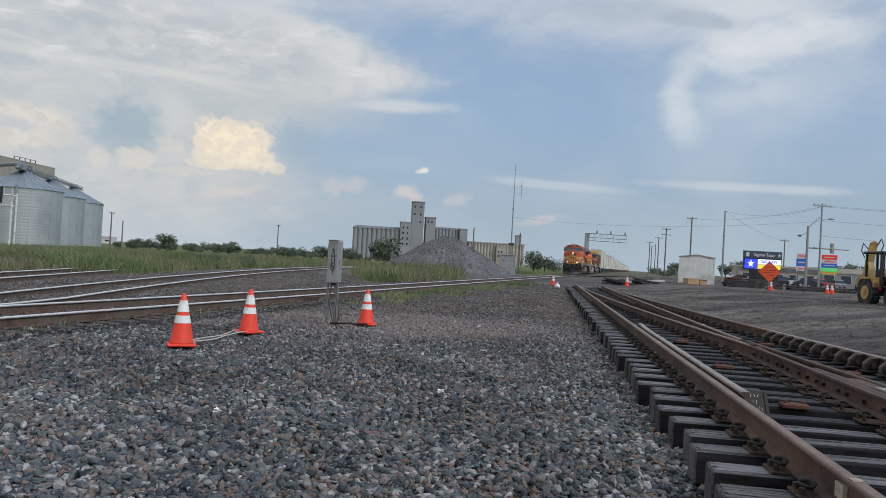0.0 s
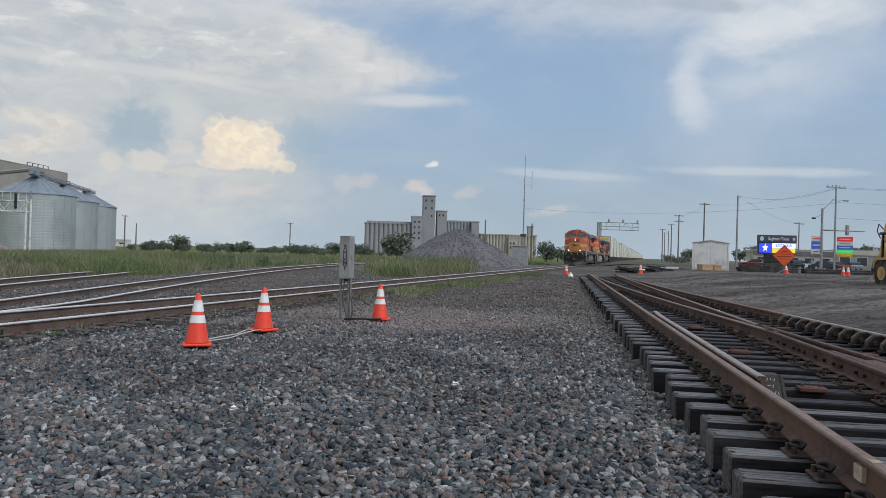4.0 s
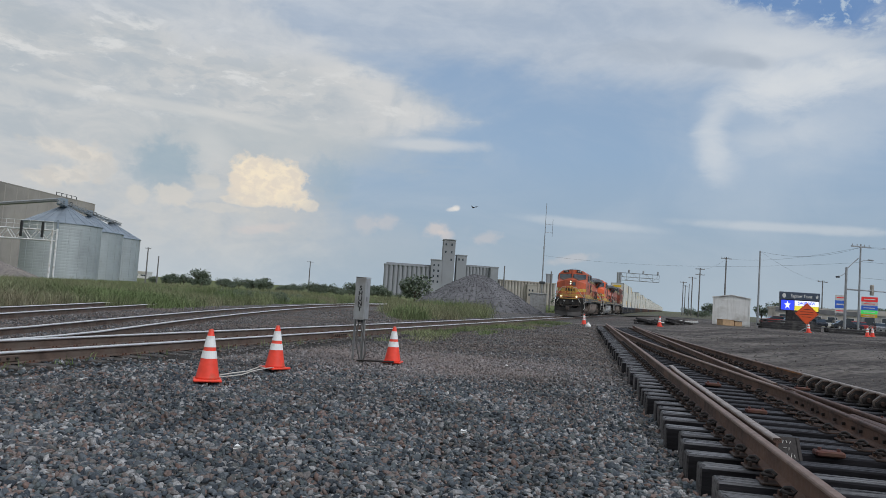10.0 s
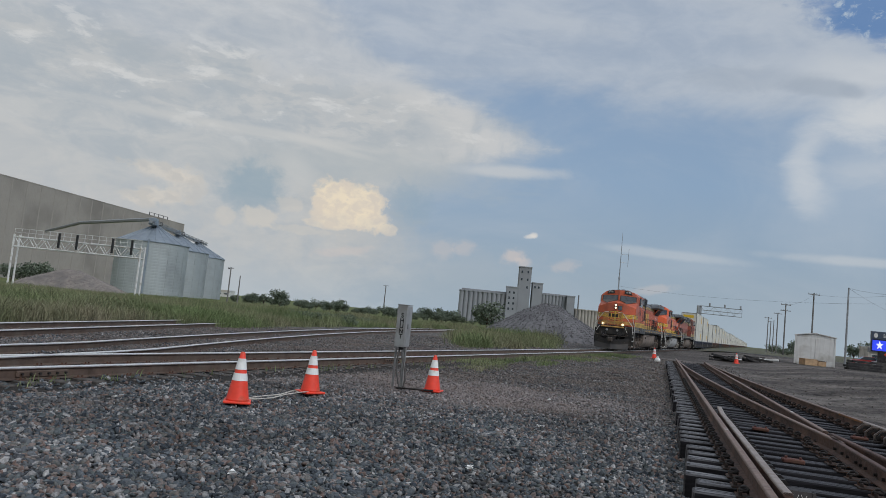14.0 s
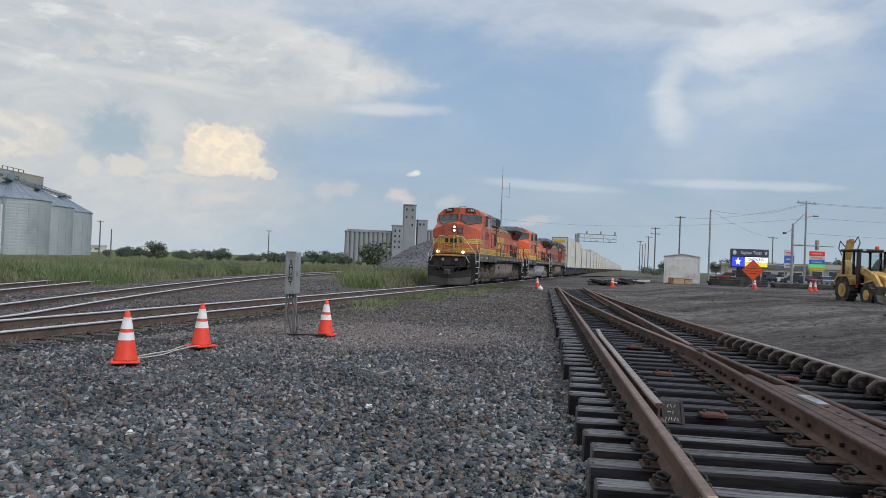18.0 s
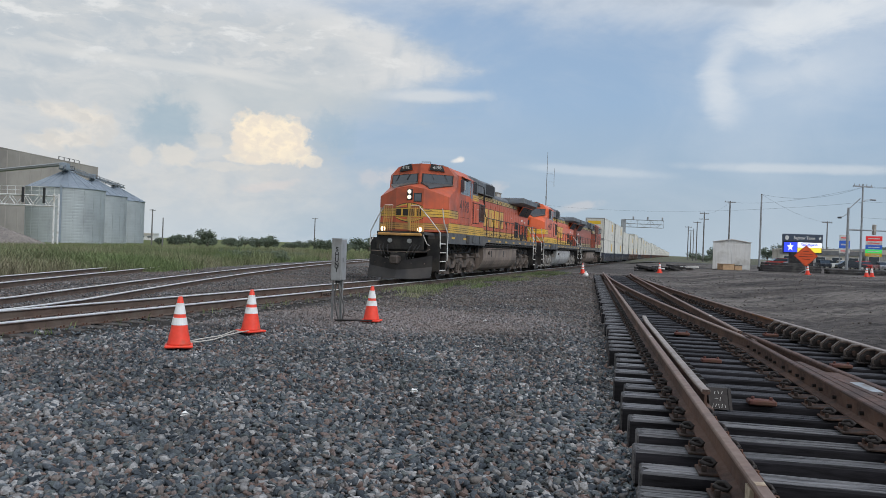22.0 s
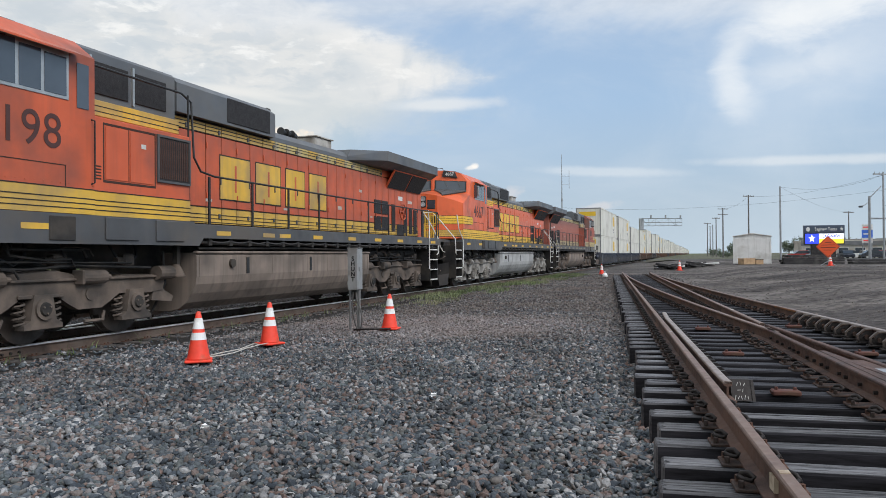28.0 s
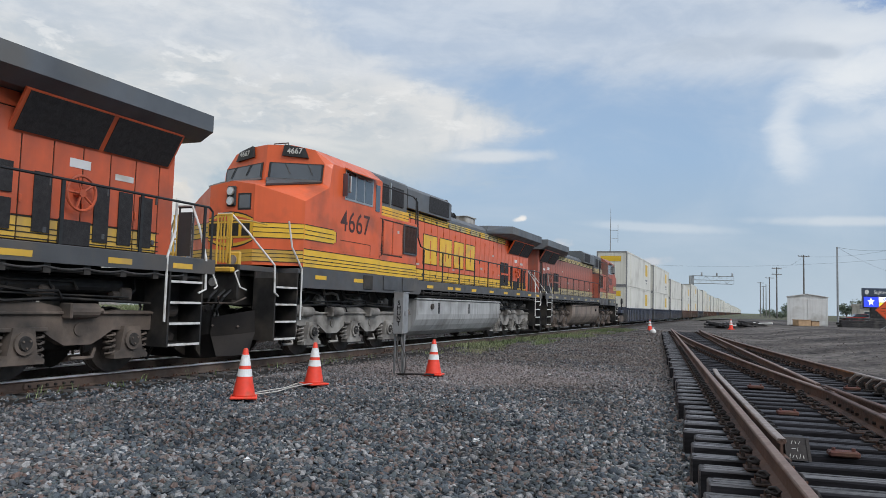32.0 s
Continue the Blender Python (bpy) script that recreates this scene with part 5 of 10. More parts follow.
def build_bin(x, y, r, eave, rise, seed):
    b = thing("grain_bin", "round corrugated galvanised steel grain bin", "grain bin", "grain bins", at=pose(x, y, -1.2, 0, 0, seed * 40))
    seg, prof = 64, []
    rings = 18
    for k in range(rings):
        z0, z1 = eave * k / rings, eave * (k + 1) / rings
        prof += [(r, z0 + 0.02), (r + 0.02, z0 + 0.2), (r + 0.02, z1 - 0.2), (r, z1 - 0.02)]
    part("wall", Mesh().lathe(prof, seg), M["bin_steel"], b)
    part("roof", Mesh().lathe([(r + 0.25, eave - 0.05), (r + 0.25, eave + 0.1), (1.2, eave + rise), (1.2, eave + rise + 0.3), (0.3, eave + rise + 0.5)], seg), M["bin_roof"], b, "conical steel roof")
    rib = Mesh().box(-0.04, 0.04, 0, 0.06, 0.2, eave).data("stiffener")
    for i in range(22):
        a = 2 * math.pi * i / 22
        part("stiffener", rib, M["bin_steel"], b, at=pose(math.cos(a) * (r + 0.03), math.sin(a) * (r + 0.03), 0, 0, 0, a * DEG - 90))
    rr = Mesh().cyl((1.2, 0, eave + rise + 0.08), (r + 0.2, 0, eave + 0.18), 0.07, seg=5).data("roof_rib")
    for i in range(24):
        part("roof_rib", rr, M["bin_roof"], b, at=pose(0, 0, 0, 0, 0, i * 15))
    lad = Mesh().box(r + 0.1, r + 0.55, -0.25, 0.25, 0.5, eave + 0.6)
    part("ladder_cage", lad, M["bin_roof"], b, at=pose(0, 0, 0, 0, 0, -75 - seed * 40))
    top = Mesh().box(-1.6, 1.6, -1.0, 1.0, eave + rise + 0.45, eave + rise + 0.6)
    for xx in (-1.5, 0, 1.5):
        for yy in (-0.95, 0.95):
            top.cyl((xx, yy, eave + rise + 0.5), (xx, yy, eave + rise + 1.5), 0.05, seg=5)
    top.tube([(-1.5, -0.95, eave + rise + 1.5), (1.5, -0.95, eave + rise + 1.5), (1.5, 0.95, eave + rise + 1.5)], 0.05, 5)
    part("catwalk", top, M["dark_steel"], b)
    return b


def build_bin_bridge():
    """The trussed conveyor that runs over the tops of the steel bins to the silo house."""
    c = thing("conveyor_bridge", "grey trussed conveyor bridge over the bin tops", "conveyor", at=pose(0, 0, 0))
    a, b = Vector((-86.9, 210.0, 19.1)), Vector((-97.0, 288.0, 19.1))
    side = Vector((0.99, 0.13, 0)) * 0.7
    for s in (-1, 1):
        for z in (0.0, 1.0):
            part("chord", Mesh().cyl(a + side * s + Vector((0, 0, z)), b + side * s + Vector((0, 0, z)), 0.11, seg=5), M["pole_grey"], c)
        for i in range(26):
            p, q = a.lerp(b, i / 26) + side * s, a.lerp(b, (i + 1) / 26) + side * s
            part("lattice", Mesh().cyl(p + Vector((0, 0, 1.0 * (i % 2))), q + Vector((0, 0, 1.0 * (1 - i % 2))), 0.07, seg=5), M["pole_grey"], c)
    part("trough", Mesh().tube([a + Vector((0, 0, 0.45)), b + Vector((0, 0, 0.45))], 0.45, 6), M["pole_grey"], c)
    part("drive_housing", Mesh().box(-1.0, 1.0, -1.3, 1.3, -0.2, 1.7, pose(-87.3, 213.0, 19.1, 0, 0, 7)), M["bin_roof"], c)
    part("drive_housing", Mesh().box(-0.7, 0.7, -0.9, 0.9, -0.2, 1.4, pose(-91.2, 243.0, 19.1, 0, 0, 7)), M["bin_roof"], c)
    part("feeder", Mesh().tube([(-87.3, 213.0, 20.6), (-127.2, 250.0, 20.3), (-150.0, 271.0, 17.5)], 0.55, 6), M["pole_grey"], c, "long slanting feeder tube")
    for y in (216, 245, 275):
        x = -87.8 - (y - 216) * 0.127
        part("spout", Mesh().cyl((x, y, 19.4), (x, y, 18.7), 0.35, seg=8), M["bin_roof"], c)


build_bin_bridge()
build_bin(-87.8, 216.0, 9.9, 15.0, 4.9, 1)
build_bin(-91.5, 245.0, 9.9, 15.0, 4.9, 2)
build_bin(-95.3, 275.0, 9.9, 15.0, 4.9, 3)


def silo_block(name, label, x0, x1, y0, depth, top, r, mat, base=-1.0, gallery=0.0, yaw=0.0, at=None):
    """A row of concrete silo tubes standing shoulder to shoulder, with a flat cap and a gallery."""
    b = thing(name, label, "grain elevator", at=at or pose(0, 0, 0))
    n = max(1, round((x1 - x0) / (2 * r)))
    w = (x1 - x0) / n
    tube = Mesh().lathe([(w / 2, base), (w / 2, top)], 18).data("silo_tube", False)
    for i in range(n):
        part("silo_tube", tube, M[mat], b, at=pose(x0 + w * (i + 0.5), y0 + w / 2, 0))
    part("core", Mesh().box(x0 + 0.3, x1 - 0.3, y0 + w / 2, y0 + depth, base, top - 0.2), M[mat], b)
    part("cap", Mesh().box(x0 - 0.2, x1 + 0.2, y0 - 0.2, y0 + depth, top, top + 0.9), M[mat], b)
    if gallery:
        part("gallery", Mesh().box(x0 + 2, x1 - 2, y0 + depth * 0.3, y0 + depth * 0.7, top + 0.9, top + gallery), M[mat], b)
    return b


def tower(name, label, x0, x1, y0, y1, top, mat, windows=()):
    b = thing(name, label, "grain elevator")
    part("wall", Mesh().box(x0, x1, y0, y1, -1, top), M[mat], b)
    part("parapet", Mesh().box(x0 - 0.4, x1 + 0.4, y0 - 0.4, y1, top, top + 0.9), M[mat], b)
    for wx, wz in windows:
        part("window", Mesh().box(wx - 0.7, wx + 0.7, y0 - 0.15, y0 - 0.02, wz - 1.0, wz + 1.0), M["glass"], b)
    return b


silo_block("concrete_elevator", "long row of grey concrete grain silos on the skyline", 5.0, 51.5, 690, 25, 26.5, 2.1, "concrete", gallery=2.6)
tower("elevator_tower", "tall square concrete headhouse of the grain elevator", 58.3, 69.2, 690, 704, 53.0, "concrete", [(60.5, z) for z in (49, 42)] + [(66, z) for z in (49, 42, 35)])
tower("elevator_tower", "shorter concrete headhouse with flat roof", 71.5, 80.6, 692, 706, 39.5, "concrete", [(73.5, 36), (77, 36)])
tower("elevator_tower", "stepped concrete workhouse with small windows", 48.0, 58.0, 688, 700, 33.5, "concrete", [(50.5, z) for z in (29, 24, 19, 14)] + [(54.5, z) for z in (29, 24, 19, 14)])
silo_block("concrete_elevator", "lower row of concrete grain silos", 80.8, 106.0, 694, 22, 30.0, 1.6, "concrete", gallery=2.0)
tower("elevator_tower", "narrow concrete tower at the end of the silos", 103.5, 110.5, 690, 700, 30.5, "concrete")
silo_block("tan_elevator", "low tan concrete grain store", 113.0, 168.0, 700, 30, 19.6, 1.5, "concrete_tan", gallery=0)
tower("storage_tank", "pale round-topped tank behind the grain store", 162.0, 167.0, 712, 718, 28.5, "concrete")
tower("tan_annex", "tan block with square openings beside the grain store", 140.0, 149.0, 696, 706, 17.0, "concrete_tan", [(142, 12), (145, 12), (142, 8), (145, 8)])


def build_long_elevator():
    """The great silo house on the left, its long wall running off behind the steel bins."""
    far, near = Vector((-152.0, 408.0)), Vector((-187.0, 165.0))
    d = (far - near)
    yaw = math.atan2(d.y, d.x) * DEG
    L = d.length
    b = thing("silo_house", "huge tan concrete silo house behind the steel bins", "grain elevator", at=pose(near.x, near.y, 0, 0, 0, yaw))
    n = 30
    w = L / n
    part("wall", Mesh().box(-0.3, L + 0.3, -1.2, 34, -2.0, 36.6), M["silo_tan"], b)
    part("coping", Mesh().box(-0.4, L + 0.4, -1.3, 34.1, 36.6, 37.0), M["silo_tan"], b)
    rib = Mesh().box(-0.35, 0.35, -1.28, -1.2, -2.0, 36.5).data("pilaster")
    for i in range(n + 1):
        part("pilaster", rib, M["silo_tan"], b, at=pose(w * i, 0, 0))
    top = Mesh()
    for i in range(5):
        top.box(L - 30 + i * 4.5, L - 29.7 + i * 4.5, 2, 2.3, 37, 39)
    top.box(L - 30, L - 11.7, 2, 2.2, 38.8, 39)
    part("roof_railing", top, M["dark_steel"], b)
    return b


build_long_elevator()


def build_left_gantry():
    g = thing("signal_bridge", "white lattice signal bridge over the field tracks", "signal bridge", at=pose(0, 0, -0.6))
    a, b = Vector((-59.2, 100.5, 0)), Vector((-41.6, 99.8, 0))
    for e in (a, b):
        for dx in (-0.35, 0.35):
            part("leg", Mesh().cyl(e + Vector((dx * 0.3 - 0.0, dx * 1.2, 0)), e + Vector((dx * 0.3, dx * 1.2, 7.2)), 0.13, seg=8), M["white_steel"], g)
    for z in (5.6, 6.9):
        for dy in (-0.45, 0.45):
            part("chord", Mesh().cyl(a + Vector((0, dy, z)), b + Vector((0, dy, z)), 0.10, seg=6), M["white_steel"], g)
    n = 18
    for dy in (-0.45, 0.45):
        for i in range(n):
            p, q = a.lerp(b, i / n), a.lerp(b, (i + 1) / n)
            part("lattice", Mesh().cyl(p + Vector((0, dy, 5.6 if i % 2 else 6.9)), q + Vector((0, dy, 6.9 if i % 2 else 5.6)), 0.06, seg=5), M["white_steel"], g)
    rail = Mesh()
    for i in range(n + 1):
        p = a.lerp(b, i / n)
        rail.cyl(p + Vector((0, -0.6, 6.9)), p + Vector((0, -0.6, 8.0)), 0.03, seg=5)
    rail.cyl(a + Vector((0, -0.6, 8.0)), b + Vector((0, -0.6, 8.0)), 0.03, seg=5)
    rail.cyl(a + Vector((0, -0.6, 7.5)), b + Vector((0, -0.6, 7.5)), 0.025, seg=5)
    part("handrail", rail, M["white_steel"], g)
    for t in (0.36, 0.5, 0.78, 0.93):
        p = a.lerp(b, t)
        part("signal_head", Mesh().box(p.x - 0.14, p.x + 0.14, p.y - 0.9, p.y - 0.65, 5.9, 7.9, bevel=0.05), M["black"], g, "black signal head")


build_left_gantry()


def build_right_gantry():
    g = thing("signal_cantilever", "grey lattice signal cantilever reaching over the main track", "signal bridge", at=pose(0, 0, 0))
    y, x0, x1, z0, z1 = 200.0, 65.2, 76.2, 9.0, 11.0
    part("mast", Mesh().box(x0 - 0.5, x0 + 0.5, y - 0.5, y + 0.5, -0.5, z1), M["pole_grey"], g)
    for z in (z0, z1):
        for dy in (-0.6, 0.6):
            part("chord", Mesh().cyl((x0, y + dy, z), (x1, y + dy, z), 0.065, seg=6), M["pole_grey"], g)
    part("walkway", Mesh().box(x0, x1, y - 0.55, y + 0.55, 9.85, 9.97), M["pole_grey"], g)
    n = 6
    for i in range(n + 1):
        x = x0 + (x1 - x0) * i / n
        part("lattice", Mesh().cyl((x, y - 0.6, z0), (x, y - 0.6, z1), 0.045, seg=5), M["pole_grey"], g)
        if i < n:
            part("lattice", Mesh().cyl((x, y - 0.6, z0 if i % 2 else z1), (x + (x1 - x0) / n, y - 0.6, z1 if i % 2 else z0), 0.035, seg=5), M["pole_grey"], g)
    for x in (67.6, 71.6, 75.7):
        part("signal_head", Mesh().box(x - 0.22, x + 0.22, y - 1.0, y - 0.7, 10.9, 11.9, bevel=0.1), M["pole_grey"], g, "grey signal head")


build_right_gantry()


def build_mast():
    m = thing("radio_mast", "slender guyed radio mast with side antennas", "radio mast", at=pose(26.35, 120.0, -0.2))
    part("lower_pole", Mesh().cyl((0, 0, 0), (0, 0, 10.6), 0.14, 0.09, 10), M["pole_grey"], m)
    part("upper_pole", Mesh().cyl((0, 0, 10.4), (0, 0, 17.8), 0.09, 0.03, 8), M["pole_grey"], m)
    ant = Mesh()
    for z in (13.0, 14.3):
        ant.cyl((0, 0, z), (1.2, 0, z), 0.03, seg=5)
    ant.cyl((1.2, 0, 12.3), (1.2, 0, 15.2), 0.035, seg=5)
    part("antenna", ant, M["pole_grey"], m)
    part("collar", Mesh().cyl((0, 0, 10.3), (0, 0, 10.7), 0.14, seg=10), M["pole_grey"], m)
    part("platform", Mesh().box(-0.45, 0.45, -0.3, 0.3, 4.6, 5.0, bevel=0.05), M["dark_steel"], m)


build_mast()


def utility_pole(x, y, h, arms=1, mat="pole", r=0.15, yaw=20, lamp=False, base=None):
    z = ground_height(x, y) if base is None else base
    p = thing("utility_pole", "bare grey pole with no crossarm" if arms == 0 else "wooden utility pole with crossarm", "utility pole", "utility poles", at=pose(x, y, z, 0, 0, yaw))
    part("pole", Mesh().cyl((0, 0, -0.3), (0, 0, h), r, r * 0.7, 10), M[mat], p)
    for k in range(arms):
        zz = h - 0.35 - 1.3 * k
        part("crossarm", Mesh().box(-1.3, 1.3, -0.07, 0.07, zz, zz + 0.14), M[mat], p)
        ins = Mesh()
        for i in (-1.15, -0.5, 0.5, 1.15):
            ins.cyl((i, 0, zz + 0.14), (i, 0, zz + 0.34), 0.045, seg=6)
        part("insulator", ins, M["pole_grey"], p)
    if lamp:
        part("lamp_arm", Mesh().tube([(0, 0, h - 2.0), (0.5, 0, h - 1.75), (1.2, 0, h - 1.7)], 0.04, 6), M["pole_grey"], p)
        part("lamp_head", Mesh().box(1.1, 1.75, -0.14, 0.14, h - 1.78, h - 1.62, bevel=0.04), M["pole_grey"], p)
    return p


utility_pole(69.0, 145.0, 12.5, 1, "pole", 0.18, 15)
utility_pole(43.6, 83.3, 8.6, 0, "pole_grey", 0.125)
utility_pole(53.6, 80.0, 9.9, 1, "pole_grey", 0.125, 10, True)
utility_pole(74.7, 170.0, 11.5, 2, "pole", 0.18, 15)
utility_pole(88.0, 205.0, 11.0, 1, "pole", 0.18, 15)
utility_pole(76.5, 180.0, 8.0, 0, "pole", 0.12)
utility_pole(100.0, 240.0, 11.0, 1, "pole", 0.18, 15)
utility_pole(126.0, 300.0, 12.0, 1, "pole", 0.2, 15)
utility_pole(92.5, 150.0, 9.5, 1, "pole", 0.15, 15)
utility_pole(-65.6, 220.0, 10.2, 1, "pole", 0.22, 70, base=-0.8)
utility_pole(-54.0, 190.0, 7.2, 0, "pole", 0.18, base=-0.8)
utility_pole(-27.0, 300.0, 12.0, 1, "pole", 0.24, 30, base=-0.6)
utility_pole(31.5, 136.0, 7.2, 0, "pole", 0.16)
utility_pole(24.8, 148.0, 8.2, 0, "pole", 0.16)


def build_shed():
    s = thing("white_shed", "white sheet-metal shed with double doors and shallow gable", "shed", at=pose(31.57, 68.8, ground_height(32.5, 68.0), 0, 0, -25))
    w, d, h, hr = 3.22, 4.5, 2.55, 2.80
    part("wall", Mesh().prism([(0, 0), (w, 0), (w, h), (w / 2, hr), (0, h)], 0.0, d, "y"), M["shed"], s)
    part("roof", Mesh().prism([(-0.1, h + 0.005), (w / 2, hr + 0.02), (w + 0.1, h + 0.005), (w + 0.1, h + 0.07), (w / 2, hr + 0.09), (-0.1, h + 0.07)], -0.12, d + 0.1, "y"), M["shed"], s)
    for x0, x1 in ((0.12, w / 2 - 0.015), (w / 2 + 0.015, w - 0.12)):
        dr = part("door", Mesh().box(x0, x1, -0.05, -0.004, 0.1, 2.4, bevel=0.01), M["shed"], s)
    part("corner_post", Mesh().box(-0.04, 0.08, -0.06, 0.05, 0, h), M["shed"], s)
    part("corner_post", Mesh().box(w - 0.08, w + 0.04, -0.06, 0.05, 0, h), M["shed"], s)
    z = ground_height(31.0, 65.0)
    c = thing("plywood_crate", "pale plywood crate in front of the shed", "crate", at=pose(31.0, 65.5, z, 0, 0, 4))
    part("body", Mesh().box(0, 1.12, 0, 1.0, 0.0, 0.50, bevel=0.02), M["wood"], c)
    part("lid", Mesh().box(-0.03, 1.15, -0.03, 1.03, 0.502, 0.55, bevel=0.01), M["wood"], c)
    c = thing("plywood_crate", "small weathered crate beside the larger one", "crate", at=pose(32.28, 65.8, z, 0, 0, -6))
    part("body", Mesh().box(0, 0.66, 0, 0.7, 0.0, 0.42, bevel=0.02), M["wood"], c)
    part("lid", Mesh().box(-0.02, 0.68, -0.02, 0.72, 0.422, 0.46, bevel=0.01), M["junk"], c)


build_shed()


def build_timber_stacks():
    rnd = random.Random(11)
    for k, (x0, x1, y, rows) in enumerate(((34.6, 40.5, 65.5, 3), (40.6, 47.6, 65.0, 2), (36.0, 41.0, 67.8, 4))):
        z = ground_height(x0, y)
        s = thing("timber_stack", "stack of dark creosoted timbers", "timber stack", "timber stacks", at=pose(0, 0, 0))
        for j in range(rows):
            for i in range(3):
                a, b = x0 + rnd.uniform(0, 0.3), x1 - rnd.uniform(0, 0.3)
                part("timber", Mesh().box(a, b, y + 0.27 * i, y + 0.27 * i + 0.25, z + 0.21 * j, z + 0.21 * j + 0.19, bevel=0.02), M["junk"], s)
    s = thing("scrap_pile", "low pile of dark scrap and broken ties", "scrap pile")
    for i in range(26):
        x, y = 24.6 + rnd.uniform(0, 4.6), 69 + rnd.uniform(-1.5, 1.5)
        L = rnd.uniform(0.4, 1.5)
        part("scrap", Mesh().box(-L, L, -0.12, 0.12, -0.09, 0.09, bevel=0.02), M["junk"] if i % 5 else M["shed"], s, at=pose(x, y, ground_height(x, y) + 0.1 + 0.12 * rnd.random() * (i % 4), rnd.uniform(-8, 8), rnd.uniform(-10, 10), rnd.uniform(-40, 40)))


build_timber_stacks()
build_cone(24.4, 63.5, ground_height(24.4, 63.5), 10, 1.25, "cones in the yard")
build_cone(33.9, 56.8, ground_height(33.9, 56.8), 20, 1.1, "cones in the yard")
build_cone(38.6, 56.5, ground_height(38.6, 56.5), 10, 1.1, "cones in the yard")
build_cone(39.3, 56.9, ground_height(39.3, 56.9), 35, 1.1, "cones in the yard")
build_cone(14.9, 53.5, 0.0, 35, 1.1, "cones in the yard")


def build_diamond():
    z = ground_height(33.9, 57.0)
    s = thing("roadwork_sign", "orange diamond roadwork sign on a folding stand", "road sign", at=pose(33.95, 57.2, z, 0, 0, -28))
    part("panel", Mesh().prism([(0, 0.62), (0.86, 1.48), (0, 2.34), (-0.86, 1.48)], -0.012, 0.012, "y"), M["sign_orange"], s)
    rim = Mesh()
    for a, b in (((0, 0.68), (0.80, 1.48)), ((0.80, 1.48), (0, 2.28)), ((0, 2.28), (-0.80, 1.48)), ((-0.80, 1.48), (0, 0.68))):
        rim.cyl((a[0], -0.014, a[1]), (b[0], -0.014, b[1]), 0.012, seg=4)
    part("border", rim, M["black"], s, "thin black border")
    for i, w in enumerate((0.22, 0.46, 0.52, 0.30)):
        part("lettering_bar", Mesh().box(-w, w, -0.018, -0.0135, 1.80 - 0.20 * i, 1.835 - 0.20 * i), M["black"], s, "unreadable black lettering")
    st = Mesh().cyl((0, 0.03, 0.1), (0, 0.03, 2.3), 0.03, seg=6)
    part("post", st, M["pole_grey"], s)
    for dx in (-0.55, 0.55):
        for dy in (-0.45, 0.45):
            part("leg", Mesh().cyl((0, 0.03, 0.35), (dx, dy, 0.0), 0.022, seg=6), M["pole_grey"], s)


build_diamond()


def screen_material(name, col, strength):
    return material(name, col, 0.4, 0, 0.05, 3, 0, emit=strength)


M["led_blue"] = screen_material("lit_blue_screen", (0.03, 0.06, 0.75), 0.9)
M["led_white"] = screen_material("lit_white_screen", (0.80, 0.82, 0.90), 0.9)
M["led_yellow"] = screen_material("lit_yellow_screen", (0.75, 0.62, 0.05), 0.7)
M["led_dark"] = material("dark_screen", (0.012, 0.012, 0.02), 0.4, 0, 0.1, 3, 0)
M["sign_frame"] = material("dark_blue_grey_sign", (0.055, 0.075, 0.11), 0.5, 0, 0.1, 2, 0)


def text(body, size, mat, parent, at, name="lettering", ext=0.004, bold=0.0):
    cu = bpy.data.curves.new(name, "FONT")
    cu.body, cu.size, cu.extrude, cu.align_x, cu.align_y, cu.offset = body, size, ext, "CENTER", "CENTER", bold
    cu.materials.append(M[mat])
    ob = new(name, cu)
    ob.parent = parent
    ob.matrix_basis = at
    return ob


def build_billboard():
    s = thing("town_sign", "large roadside town sign with lit screen", "billboard", at=pose(55.8, 100.6, 0.45, 0, 0, -16) @ Matrix.Diagonal((0.77, 1, 1, 1)))
    part("base", Mesh().box(1.2, 5.2, -0.4, 0.4, 0, 2.2, bevel=0.05), M["junk"], s)
    part("screen", Mesh().box(0, 6.6, -0.3, 0.3, 2.1, 3.72, bevel=0.03), M["led_dark"], s)
    part("header", Mesh().box(-0.03, 6.63, -0.33, 0.33, 3.725, 4.75, bevel=0.03), M["sign_frame"], s)
    text("Saginaw Texas", 0.62, "white_steel", s, pose(3.55, -0.34, 4.22, 90), bold=0.01)
    part("emblem", Mesh().cyl((0.62, -0.34, 4.22), (0.62, -0.36, 4.22), 0.32, seg=16), M["white_steel"], s)
    star = [(math.sin(i * math.pi / 5) * (0.33 if i % 2 == 0 else 0.14), math.cos(i * math.pi / 5) * (0.33 if i % 2 == 0 else 0.14)) for i in range(10)]
    part("star", Mesh().prism([(6.15 + a, 4.22 + b) for a, b in star], -0.36, -0.335, "y"), M["white_steel"], s)
    part("lit_panel", Mesh().box(0.15, 2.4, -0.32, -0.305, 2.25, 3.6), M["led_blue"], s, "lit blue panel")
    star2 = [(math.sin(i * math.pi / 5) * (0.6 if i % 2 == 0 else 0.25), math.cos(i * math.pi / 5) * (0.6 if i % 2 == 0 else 0.25)) for i in range(10)]
    part("star", Mesh().prism([(1.25 + a, 2.95 + b) for a, b in star2], -0.335, -0.325, "y"), M["led_white"], s, "lit white star")
    part("lit_panel", Mesh().box(2.45, 6.45, -0.32, -0.305, 2.9, 3.6), M["led_white"], s, "lit white panel")
    text("SAGINAW", 0.62, "led_blue", s, pose(4.45, -0.325, 3.25, 90), bold=0.012)
    part("lit_panel", Mesh().box(2.45, 6.45, -0.32, -0.305, 2.25, 2.87), M["led_yellow"], s, "lit yellow panel")


build_billboard()


